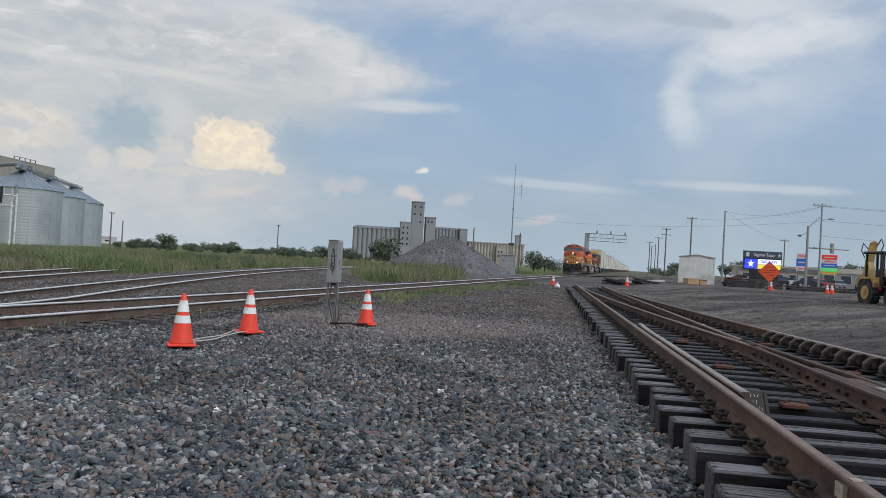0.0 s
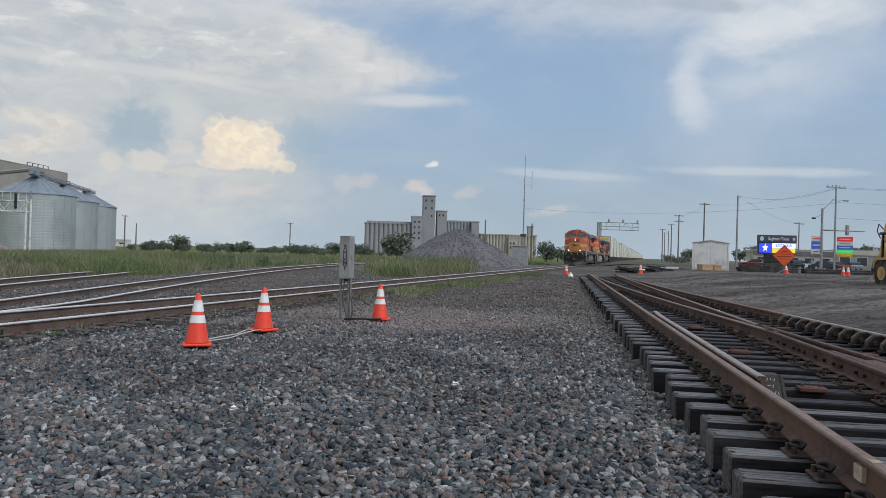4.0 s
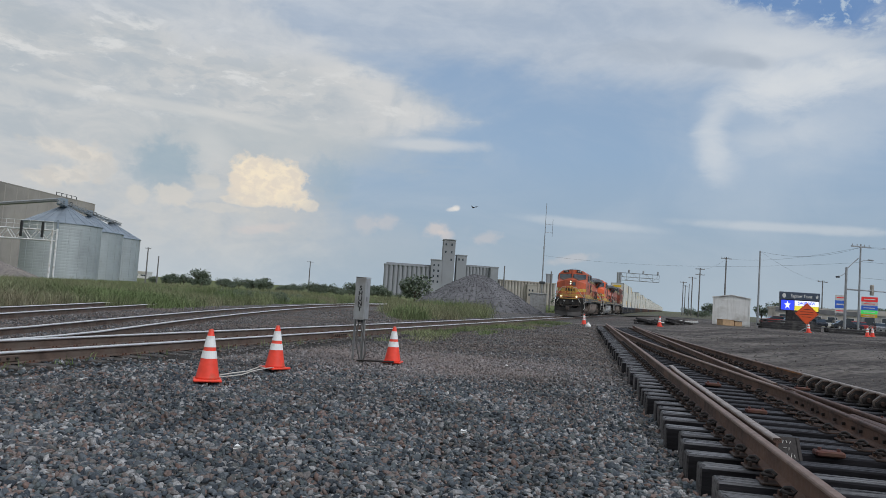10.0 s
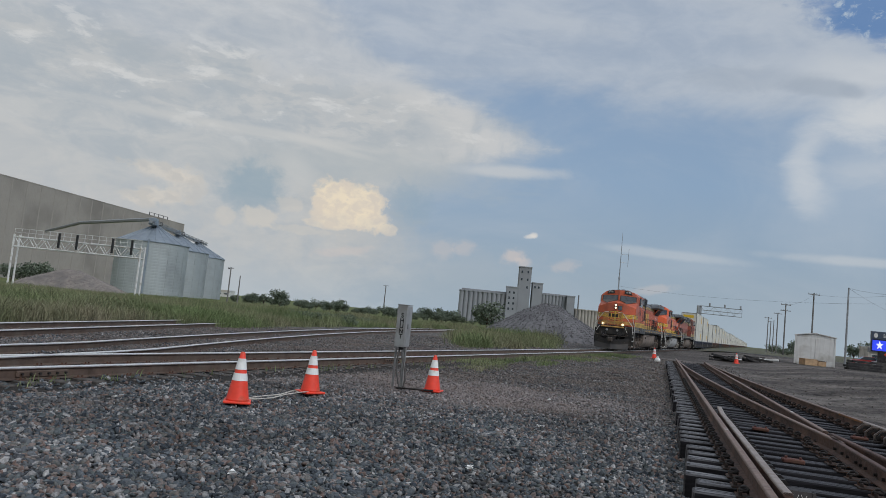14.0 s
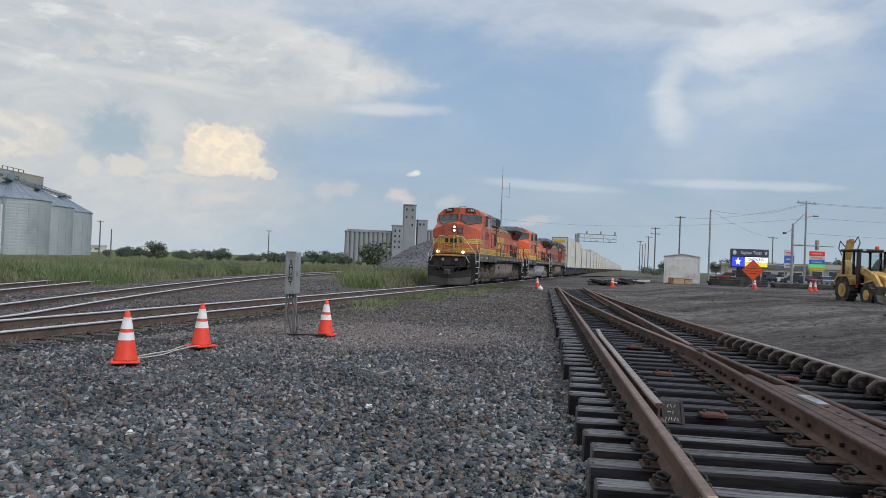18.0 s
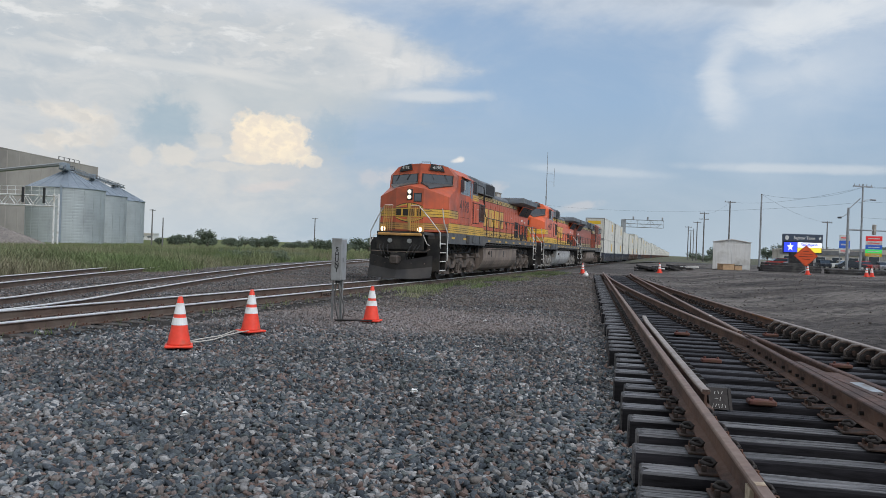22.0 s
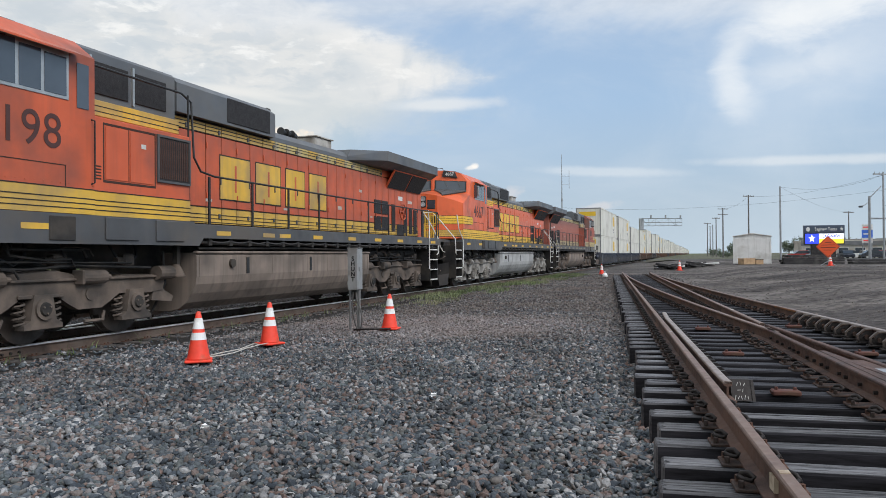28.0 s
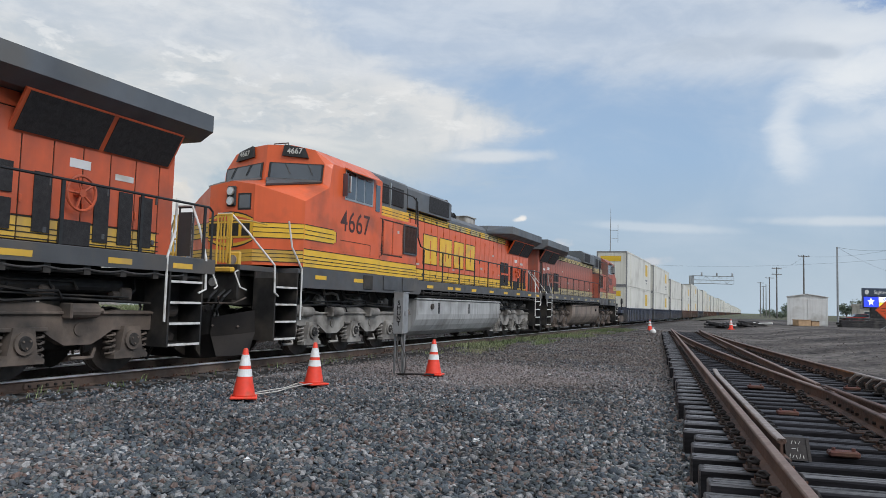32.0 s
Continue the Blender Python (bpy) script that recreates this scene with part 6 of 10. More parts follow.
# ---- the train ----
M.update(
    loco_orange=material("orange_locomotive_paint", (0.74, 0.125, 0.034), 0.42, 0, 0.08, 1.3, 0.08, 25, (0.42, 0.085, 0.03), 0.22, 1.1, streak=0.18, coat=0.15),
    loco_road=material("road_worn_orange_paint", (0.60, 0.112, 0.042), 0.5, 0, 0.10, 1.3, 0.08, 25, (0.30, 0.080, 0.046), 0.38, 0.9, streak=0.36, coat=0.05),
    loco_worn=material("faded_dirty_orange_paint", (0.44, 0.11, 0.065), 0.6, 0, 0.22, 1.0, 0.1, 25, (0.22, 0.13, 0.11), 0.5, 0.9, streak=0.5),
    loco_yellow=material("yellow_locomotive_paint", (0.82, 0.49, 0.040), 0.45, 0, 0.08, 1.5, 0.08, 25, (0.50, 0.32, 0.08), 0.22, 1.3, streak=0.15),
    yellow_road=material("road_worn_yellow_paint", (0.70, 0.42, 0.055), 0.5, 0, 0.12, 1.5, 0.08, 25, (0.36, 0.25, 0.11), 0.42, 0.9, streak=0.32),
    yellow_grimy=material("grimy_yellow_paint", (0.56, 0.30, 0.06), 0.55, 0, 0.2, 1.5, 0.08, 25, (0.25, 0.13, 0.085), 0.55, 1.1, streak=0.4),
    loco_grey=material("dark_grey_locomotive_paint", (0.078, 0.080, 0.083), 0.5, 0, 0.2, 1.5, 0.1, 30, (0.11, 0.095, 0.08), 0.4, 1.0, streak=0.3),
    loco_roof=material("dark_green_roof_paint", (0.115, 0.125, 0.135), 0.5, 0, 0.22, 1.0, 0.1, 30, (0.13, 0.125, 0.115), 0.45, 0.9),
    yellow_faded=material("faded_peeling_yellow_paint", (0.56, 0.43, 0.16), 0.6, 0, 0.15, 2.0, 0.08, 25, (0.33, 0.30, 0.24), 0.55, 1.6, streak=0.4),
    louvre_rust=material("rusty_louvre_slat", (0.075, 0.036, 0.026), 0.7, 0.1, 0.3, 8, 0.1, 40),
    seam=material("dark_panel_seam", (0.05, 0.022, 0.014), 0.8, 0, 0.2, 5, 0),
    stripe=material("black_pin_stripe", (0.020, 0.017, 0.012), 0.6, 0, 0.2, 5, 0),
    truck=material("road_grimed_truck_steel", (0.150, 0.116, 0.092), 0.85, 0.1, 0.35, 2.5, 0.3, 25, (0.055, 0.048, 0.042), 0.5, 1.8),
    truck_pale=material("dusty_silver_truck_paint", (0.34, 0.32, 0.285), 0.8, 0.1, 0.25, 2.5, 0.3, 25, (0.09, 0.08, 0.07), 0.5, 1.8),
    stencil=material("pale_stencil_paint", (0.46, 0.43, 0.38), 0.6, 0, 0.2, 12, 0),
    plough=material("worn_black_plough_paint", (0.017, 0.0165, 0.017), 0.55, 0.1, 0.35, 2.0, 0.2, 25, (0.042, 0.036, 0.032), 0.4, 1.3, streak=0.3),
    under=material("oily_black_underframe", (0.020, 0.019, 0.018), 0.7, 0.1, 0.4, 3, 0.2, 25, (0.06, 0.05, 0.04), 0.45, 1.5),
    tank=material("dusty_grey_fuel_tank", (0.262, 0.208, 0.168), 0.75, 0.05, 0.2, 1.0, 0.15, 25, (0.085, 0.07, 0.058), 0.42, 0.7, streak=0.55),
    tank_pale=material("pale_grey_fuel_tank", (0.47, 0.47, 0.455), 0.65, 0.05, 0.12, 1.0, 0.15, 25, (0.17, 0.16, 0.145), 0.4, 0.7, streak=0.5),
    wheel=material("worn_wheel_steel", (0.085, 0.070, 0.060), 0.65, 0.5, 0.3, 4, 0.2, 30),
    grille=material("dark_louvre_mesh", (0.028, 0.026, 0.026), 0.7, 0.2, 0.3, 12, 0.5, 60),
    white_rail=material("white_grab_iron_paint", (0.68, 0.67, 0.63), 0.5, 0, 0.12, 8, 0.05, 30, (0.35, 0.31, 0.26), 0.3, 4),
    lamp_on=material("lit_headlight_lens", (1.0, 0.84, 0.55), 0.2, 0, 0.02, 3, 0, emit=1.7),
    lamp_off=material("clear_headlight_lens", (0.55, 0.57, 0.58), 0.12, 0.6, 0.1, 6, 0),
    cab_glass=material("tinted_cab_glass", (0.050, 0.064, 0.080), 0.06, 0, 0.25, 1.2, 0, spec=0.9, coat=0.6),
    alu=material("bare_aluminium_frame", (0.52, 0.52, 0.50), 0.4, 0.8, 0.1, 8, 0.05),
    digit=material("dark_number_paint", (0.075, 0.030, 0.024), 0.5, 0, 0.15, 8, 0),
    digit_white=material("grey_white_number_glass", (0.50, 0.50, 0.47), 0.4, 0, 0.1, 8, 0),
    exhaust=material("pale_exhaust_housing", (0.42, 0.40, 0.36), 0.7, 0.1, 0.2, 3, 0.1, 25, (0.20, 0.17, 0.14), 0.4, 2),
    box_white=material("white_container_paint", (0.70, 0.68, 0.60), 0.55, 0, 0.06, 0.6, 0.1, 20, (0.45, 0.42, 0.36), 0.28, 0.35, streak=0.35),
    box_yellow=material("yellow_container_mark", (0.70, 0.45, 0.03), 0.5, 0, 0.08, 2, 0),
    mark_grey=material("grey_stencil_mark", (0.22, 0.22, 0.22), 0.7, 0, 0.1, 4, 0),
    well_blue=material("dark_blue_well_car_paint", (0.025, 0.035, 0.065), 0.55, 0, 0.25, 1.2, 0.1, 20, (0.09, 0.085, 0.08), 0.4, 1.0, streak=0.4),
    well_brown=material("rusty_brown_well_car_paint", (0.13, 0.060, 0.038), 0.65, 0, 0.25, 1.2, 0.1, 20, (0.09, 0.07, 0.055), 0.4, 1.0, streak=0.4),
)
LOCO_PITCH = 23.75
WHEEL_R = 0.53
WHEELSETS = []


def mirrored(pts):
    return [(x, -y, z) for x, y, z in pts]


def cab_mesh():
    """The wide faceted nose and cab, lofted through five stations and mirrored."""
    A = [(-0.85, 0, 3.88), (-0.85, 0.60, 3.78), (-1.27, 1.28, 3.56), (-1.42, 1.53, 3.46)]
    B = [(-2.00, 0, 4.08), (-2.14, 0.60, 4.06), (-2.34, 1.40, 4.00), (-2.44, 1.53, 3.92)]
    C = [(-2.06, 0, 4.54), (-2.20, 0.60, 4.53), (-2.40, 1.40, 4.47), (-2.52, 1.53, 4.38)]
    D = [(-2.08, 0, 4.95), (-2.22, 0.60, 4.93), (-2.38, 1.12, 4.82), (-2.58, 1.53, 4.50)]
    E = [(-5.15, 0, 4.95), (-5.15, 0.60, 4.93), (-5.15, 1.12, 4.82), (-5.15, 1.53, 4.50)]
    Z = [(x, y, 2.02) for x, y, z in A]
    m = Mesh()
    for s in (1, -1):
        rows = [[(x, s * y, z) for x, y, z in r] for r in (Z, A, B, C, D, E)]
        for a, b in zip(rows, rows[1:]):
            for i in range(3):
                m.add([a[i], a[i + 1], b[i + 1], b[i]], [(0, 1, 2, 3)])
        side = [(-1.42, s * 1.53, 2.02)] + [r[3] for r in rows[1:]] + [(-5.15, s * 1.53, 2.02)]
        m.add(side, [tuple(range(len(side)))])
        back = rows[5] + [(-5.15, s * 1.53, 2.02), (-5.15, 0, 2.02)]
        m.add(back, [tuple(range(len(back)))])
    return m


def facet_point(a, b, c, d, u, v, lift=0.006):
    """A point of a four-cornered facet, raised a little off it."""
    a, b, c, d = map(Vector, (a, b, c, d))
    n = (b - a).cross(d - a).normalized()
    p = a.lerp(b, u).lerp(d.lerp(c, u), v)
    if n.x < 0:
        n = -n
    return p + n * lift, n


def facet_panel(quad, u0, u1, v0, v1, thick=0.01, lift=0.004):
    m = Mesh()
    out = []
    for l in (lift, lift + thick):
        out += [facet_point(*quad, u, v, l)[0] for u, v in ((u0, v0), (u1, v0), (u1, v1), (u0, v1))]
    return m.add(out, [(0, 1, 2, 3), (7, 6, 5, 4), (0, 4, 5, 1), (1, 5, 6, 2), (2, 6, 7, 3), (3, 7, 4, 0)])


def side_text(body, size, mat, parent, x, y, z, name="road_number"):
    s = 1 if y > 0 else -1
    o = text(body, size, mat, parent, pose(x, y, z, 90, 0, 180 if s > 0 else 0), name, 0.002, 0.001)
    o.data.space_character = 1.05
    return o


def lines(x0, x1, y, zs, t=0.008):
    m = Mesh()
    for z in zs:
        m.box(x0, x1, min(y, y + 0.004), max(y, y + 0.004), z - t, z + t)
    return m


def build_truck(parent, x, mat, wheel_list, flip=1):
    t = new("truck")
    t.parent = parent
    t.matrix_basis = pose(x, 0, 0)
    axles = (2.0, 0.0, -2.0)
    for i, a in enumerate(axles):
        w = Mesh()
        for s in (-1, 1):
            w.cyl((0, s * 0.70, 0), (0, s * 0.83, 0), WHEEL_R - 0.01, seg=28)
            w.cyl((0, s * 0.67, 0), (0, s * 0.70, 0), WHEEL_R + 0.025, seg=28)
        w.cyl((0, -0.95, 0), (0, 0.95, 0), 0.09, seg=10)
        for k in range(6):
            c, sn = math.cos(k * math.pi / 3), math.sin(k * math.pi / 3)
            for s in (-1, 1):
                w.cyl((c * 0.3, s * 0.82, sn * 0.3), (c * 0.3, s * 0.836, sn * 0.3), 0.045, seg=8)
        ws = part("wheelset", w, M["wheel"], t, at=pose(a, 0, WHEEL_R))
        wheel_list.append((ws, (a, 0, WHEEL_R)))
    for s in (-1, 1):
        y0, y1 = (0.98, 1.14) if s > 0 else (-1.14, -0.98)
        yo = y1 if s > 0 else y0
        # cast sideframe: a deep beam that sags between the axles and swells over the middle one
        low_edge = [(-2.78, 0.74), (-2.42, 0.70), (-1.66, 0.72), (-1.45, 0.60), (-1.25, 0.50), (-0.75, 0.50), (-0.55, 0.60), (-0.36, 0.72), (0.36, 0.72), (0.55, 0.60), (0.75, 0.50), (1.25, 0.50), (1.45, 0.60), (1.66, 0.72), (2.42, 0.70), (2.78, 0.74)]
        high_edge = [(2.84, 0.92), (2.55, 1.02), (1.75, 1.04), (1.45, 0.98), (1.20, 0.92), (0.90, 0.94), (0.60, 1.08), (0.30, 1.14), (-0.30, 1.14), (-0.60, 1.08), (-0.90, 0.94), (-1.20, 0.92), (-1.45, 0.98), (-1.75, 1.04), (-2.55, 1.02), (-2.84, 0.92)]
        part("sideframe", Mesh().prism(low_edge + high_edge, y0, y1, "y"), M[mat], t)
        for x0, x1, z0, z1 in ((-2.70, 2.70, 0.985, 1.03), (-0.42, 0.42, 0.74, 0.80)):
            part("sideframe_rib", Mesh().box(x0, x1, min(yo, yo + s * 0.05), max(yo, yo + s * 0.05), z0 - 0.02, z1 - 0.02, bevel=0.012), M[mat], t)
        for x in (-1.0, 1.0):
            part("frame_hole", Mesh().cyl((x, yo - s * 0.01, 0.74), (x, yo + s * 0.004, 0.74), 0.075, seg=14), M["under"], t)
            part("hole_rim", Mesh().lathe([(0.076, 0.0), (0.10, 0.0), (0.10, 0.02), (0.076, 0.02)], 16, pose(x, yo, 0.74, -90 * s, 0, 0)), M[mat], t)
        for a in axles:
            ya, yb = sorted((yo - s * 0.10, yo + s * 0.08))
            j = Mesh().prism([(a - 0.36, 0.26), (a + 0.36, 0.26), (a + 0.36, 0.33), (a + 0.24, 0.40), (a + 0.17, 0.78), (a - 0.17, 0.78), (a - 0.24, 0.40), (a - 0.36, 0.33)], ya, yb, "y")
            j.cyl((a, yo + s * 0.07, 0.56), (a, yo + s * 0.12, 0.56), 0.165, seg=18)
            jb = part("journal_box", j, M[mat], t)
            part("bearing_cap", Mesh().cyl((a, yo + s * 0.12, 0.56), (a, yo + s * 0.15, 0.56), 0.11, 0.095, 14), M["under"], jb, "oily bearing cap")
            for k in range(3):
                w_ = 2 * math.pi * k / 3 + 0.5
                part("cap_bolt", Mesh().cyl((a + 0.065 * math.cos(w_), yo + s * 0.148, 0.56 + 0.065 * math.sin(w_)), (a + 0.065 * math.cos(w_), yo + s * 0.165, 0.56 + 0.065 * math.sin(w_)), 0.016, seg=6), M[mat], jb)
        for a in (-2.0, 0.0, 2.0):
            for dx in (-0.335, 0.335):
                pts = [(a + dx + 0.082 * math.cos(k * 0.8), (y0 + y1) / 2 + s * 0.02 + 0.082 * math.sin(k * 0.8), 0.335 + 0.0118 * k) for k in range(33)]
                part("coil_spring", Mesh().tube(pts, 0.021, 5), M[mat], t)
        for a, d in ((2.35, 1), (0.98, 1), (-0.98, -1)):
            part("brake_cylinder", Mesh().cyl((a - 0.26, s * 1.20, 1.02), (a + 0.26, s * 1.20, 1.02), 0.115, seg=14).cyl((a - 0.40, s * 1.20, 1.02), (a - 0.26, s * 1.20, 1.02), 0.04, seg=8).box(a + 0.255, a + 0.31, s * 1.20 - 0.13, s * 1.20 + 0.13, 0.90, 1.14, bevel=0.02), M[mat], t)
        for a in axles:
            b = Mesh()
            b.box(a + 0.50, a + 0.62, s * 0.80 - 0.05, s * 0.80 + 0.05, 0.35, 0.80, bevel=0.02)
            b.tube([(a + 0.55, s * 1.0, 0.42), (a + 0.75, s * 1.16, 0.30), (a + 1.15, s * 1.16, 0.30)], 0.03, 6)
            part("brake_rigging", b, M[mat], t)
        for e in (-1, 1):
            ya, yb = sorted((s * 1.0, s * 1.12))
            part("end_bracket", Mesh().prism([(e * 2.50, 0.55), (e * 3.05, 0.50), (e * 3.10, 0.60), (e * 2.85, 0.72), (e * 2.60, 0.98)], ya, yb, "y"), M[mat], t)
            part("sand_pipe", Mesh().tube([(e * 2.75, s * 1.16, 1.45), (e * 2.85, s * 1.14, 0.85), (e * 2.72, s * 0.86, 0.18)], 0.025, 6), M["under"], t)
            part("brake_cylinder", Mesh().cyl((e * 2.55, s * 1.18, 1.05), (e * 2.95, s * 1.18, 1.05), 0.13, seg=14), M[mat], t)
        part("piping", Mesh().tube([(2.5, s * 1.18, 1.16), (1.2, s * 1.18, 1.20), (0.3, s * 1.18, 1.16), (-0.6, s * 1.18, 1.21), (-2.4, s * 1.18, 1.15)], 0.022, 6).tube([(2.2, s * 1.22, 1.25), (0.8, s * 1.2, 1.28), (-1.9, s * 1.2, 1.24)], 0.015, 6), M["under"], t)
    rnd = random.Random(17)
    for s in (-1, 1):
        for k in range(9):
            x0 = rnd.uniform(-2.6, 1.6)
            ln, z0, yy = rnd.uniform(0.6, 1.7), rnd.uniform(1.12, 1.48), s * rnd.uniform(1.02, 1.24)
            part("pipe", Mesh().tube([(x0, yy, z0 - 0.12), (x0 + 0.08, yy, z0), (x0 + ln * 0.5, yy, z0 + rnd.uniform(-0.03, 0.05)), (x0 + ln, yy, z0 + rnd.uniform(-0.02, 0.06)), (x0 + ln + 0.06, yy * 0.96, z0 + 0.22)], rnd.choice((0.014, 0.02, 0.028, 0.036)), 6), M["under" if k % 3 else mat], t)
        for x in (-1.9, -0.4, 1.5):
            part("air_valve", Mesh().box(x - 0.13, x + 0.13, s * 1.06 - 0.10, s * 1.06 + 0.10, 1.18, 1.40, bevel=0.03).cyl((x + 0.13, s * 1.08, 1.28), (x + 0.26, s * 1.08, 1.28), 0.06, seg=10), M[mat], t)
        for x in (-2.2, 0.15, 2.0):
            part("cable", Mesh().tube([(x, s * 0.98, 1.62), (x + 0.10, s * 1.12, 1.36), (x + 0.32, s * 1.12, 1.22), (x + 0.52, s * 1.06, 1.34), (x + 0.60, s * 0.95, 1.60)], 0.026, 6), M["black"], t)
    part("bolster", Mesh().box(-0.5, 0.5, -0.9, 0.9, 0.65, 1.15, bevel=0.05).box(-2.4, 2.4, -0.35, 0.35, 0.35, 0.85, bevel=0.05), M["under"], t)
    return t


def logo_block(x0, x1, z0, z1, y, s):
    """A slab of the side emblem: a plain yellow block with a dark rim and two square holes."""
    return (Mesh().box(x0 - 0.03, x1 + 0.03, min(y, y + s * 0.004), max(y, y + s * 0.004), z0 - 0.03, z1 + 0.03),
            Mesh().box(x0, x1, min(y, y + s * 0.008), max(y, y + s * 0.008), z0, z1, bevel=0.003))


def build_loco(number, body="loco_orange", truck="truck", tank="tank", lit=False, emblem=True, label=""):
    L = thing("locomotive", label, "locomotive", "locomotives of the freight train")
    low = M["yellow_grimy" if body != "loco_orange" else "yellow_road"]
    O, Y = M[body], M[{"loco_road": "yellow_road", "loco_worn": "yellow_faded"}.get(body, "loco_yellow")]
    # underframe and deck
    part("underframe", Mesh().box(-22.2, -0.2, -0.62, 0.62, 1.15, 1.72), M["under"], L)
    part("deck", Mesh().box(-22.3, -1.30, -1.50, 1.50, 1.86, 1.97, bevel=0.01).box(-1.30, 0.06, -0.98, 0.98, 1.86, 1.97, bevel=0.01), M["loco_grey"], L)
    for s in (-1, 1):
        y = (1.47, 1.53) if s > 0 else (-1.53, -1.47)
        part("side_sill", Mesh().prism([(-1.42, 1.55), (-1.42, 2.01), (-7.65, 2.01), (-7.70, 1.93), (-22.25, 1.93), (-22.25, 1.70), (-7.95, 1.70), (-7.80, 1.55)], *y, "y"), M["loco_grey"], L)
        for x in (-2.2, -4.0, -5.7, -8.6, -10.3, -11.0, -12.6, -14.6, -16.4, -18.2, -20.0, -21.4):
            part("sill_marker", Mesh().box(x - 0.24, x + 0.24, min(s * 1.53, s * 1.536), max(s * 1.53, s * 1.536), 1.76, 1.85), Y, L, "yellow reflective sill marker")
        part("sill_piping", Mesh().tube([(-7.9, s * 1.42, 1.62), (-10, s * 1.42, 1.60), (-13, s * 1.42, 1.63), (-16, s * 1.42, 1.60), (-22, s * 1.42, 1.62)], 0.035, 6).tube([(-8, s * 1.36, 1.50), (-12, s * 1.36, 1.53), (-15.5, s * 1.36, 1.49)], 0.025, 6), M["under"], L)
        brk = Mesh().box(-0.06, 0.06, min(s * 0.6, s * 1.47), max(s * 0.6, s * 1.47), 1.56, 1.70).data("deck_bracket")
        for k in range(20):
            part("deck_bracket", brk, M["under"], L, at=pose(-8.24 - k * 0.7, 0, 0))
    # cab and nose
    cab = part("cab", bmesh_fix(cab_mesh().data("cab")), O, L)
    A = [(-0.85, 0, 3.88), (-0.85, 0.60, 3.78), (-1.27, 1.28, 3.56), (-1.42, 1.53, 3.46)]
    B = [(-2.00, 0, 4.08), (-2.14, 0.60, 4.06), (-2.34, 1.40, 4.00), (-2.44, 1.53, 3.92)]
    C = [(-2.06, 0, 4.54), (-2.20, 0.60, 4.53), (-2.40, 1.40, 4.47), (-2.52, 1.53, 4.38)]
    D = [(-2.08, 0, 4.95), (-2.22, 0.60, 4.93), (-2.38, 1.12, 4.82), (-2.58, 1.53, 4.50)]
    for s in (1, -1):
        f = lambda p: (p[0], s * p[1], p[2])
        # windscreen: one wide pane a side in a dark rubber surround
        quad = (f(B[0]), f(B[2]), f(C[2]), f(C[0]))
        part("windscreen_surround", facet_panel(quad, 0.06, 0.985, 0.03, 0.97, 0.010, 0.012), M["black"], cab)
        part("windscreen", facet_panel(quad, 0.10, 0.955, 0.10, 0.91, 0.006, 0.0225), M["cab_glass"], cab, "dark tinted windscreen")
        for u in (0.34, 0.72):
            part("wiper", Mesh().tube([facet_point(*quad, u + k * 0.10, 0.95 - 0.55 * k, 0.045)[0] for k in (0.0, 0.5, 1.0)], 0.011, 5), M["black"], cab)
        for i, outline in ((0, ((0.10, 0.965), (1.0, 0.30), (1.0, 0.985), (0.10, 0.985))), (1, ((0.0, 0.30), (0.22, 0.05), (0.98, 0.93), (0.98, 0.985), (0.0, 0.985)))):
            fq = (f(A[i]), f(A[i + 1]), f(B[i + 1]), f(B[i]))
            n_ = len(outline)
            ring = [facet_point(*fq, u, v, l)[0] for l in (0.030, 0.075) for u, v in outline]
            part("glare_panel", bmesh_fix(Mesh().add(ring, [tuple(range(n_)), tuple(range(2 * n_ - 1, n_ - 1, -1))] + [(k, k + n_, (k + 1) % n_ + n_, (k + 1) % n_) for k in range(n_)]).data("glare_panel")), M["loco_grey"], cab, "matt dark grey anti-glare panel")
        quad = (f(C[1]), f(C[2]), f(D[2]), f(D[1]))
        part("number_board", facet_panel(quad, -0.30, 0.58, 0.30, 0.94, 0.06), M["black"], cab, "black number board")
        cn = [facet_point(*quad, u, v, 0.070)[0] for u, v in ((-0.30, 0.30), (0.58, 0.30), (0.58, 0.94), (-0.30, 0.94))]
        nn = (cn[2] - cn[0]).cross(cn[3] - cn[1]).normalized()
        if nn.x < 0:
            nn = -nn
        pt = (cn[0] + cn[1] + cn[2] + cn[3]) / 4
        pt = pt + nn * (max(abs((p - pt).dot(nn)) for p in cn) + 0.008)
        xa = Vector((0, 0, 1)).cross(nn).normalized()
        up = nn.cross(xa)
        rot = Matrix((xa, up, nn)).transposed().to_4x4()
        if number:
            text(number, 0.185, "digit_white", cab, Matrix.Translation(pt) @ rot, "board_number", 0.001, 0.004)
        # side windows with bright frames, sunshade, door window
        y = s * 1.531
        def slab(x0, x1, z0, z1, t, lift=0.0):
            a, b = sorted((y + s * lift, y + s * (lift + t)))
            return Mesh().box(x0, x1, a, b, z0, z1, bevel=0.004)
        w = part("side_window", slab(-4.62, -3.16, 3.74, 4.48, 0.012), M["alu"], cab, "side window in bare metal frame")
        part("pane", slab(-3.66, -3.20, 3.79, 4.44, 0.006, 0.0125), M["cab_glass"], w)
        part("pane", slab(-4.10, -3.72, 3.79, 4.40, 0.006, 0.0125), M["cab_glass"], w)
        part("pane", slab(-4.57, -4.16, 3.79, 4.38, 0.006, 0.0125), M["cab_glass"], w)
        part("sunshade", Mesh().prism([(s * 1.535, 4.50), (s * 1.535, 4.53), (s * 1.72, 4.44), (s * 1.72, 4.41)], -4.75, -3.12, "x"), O, cab)
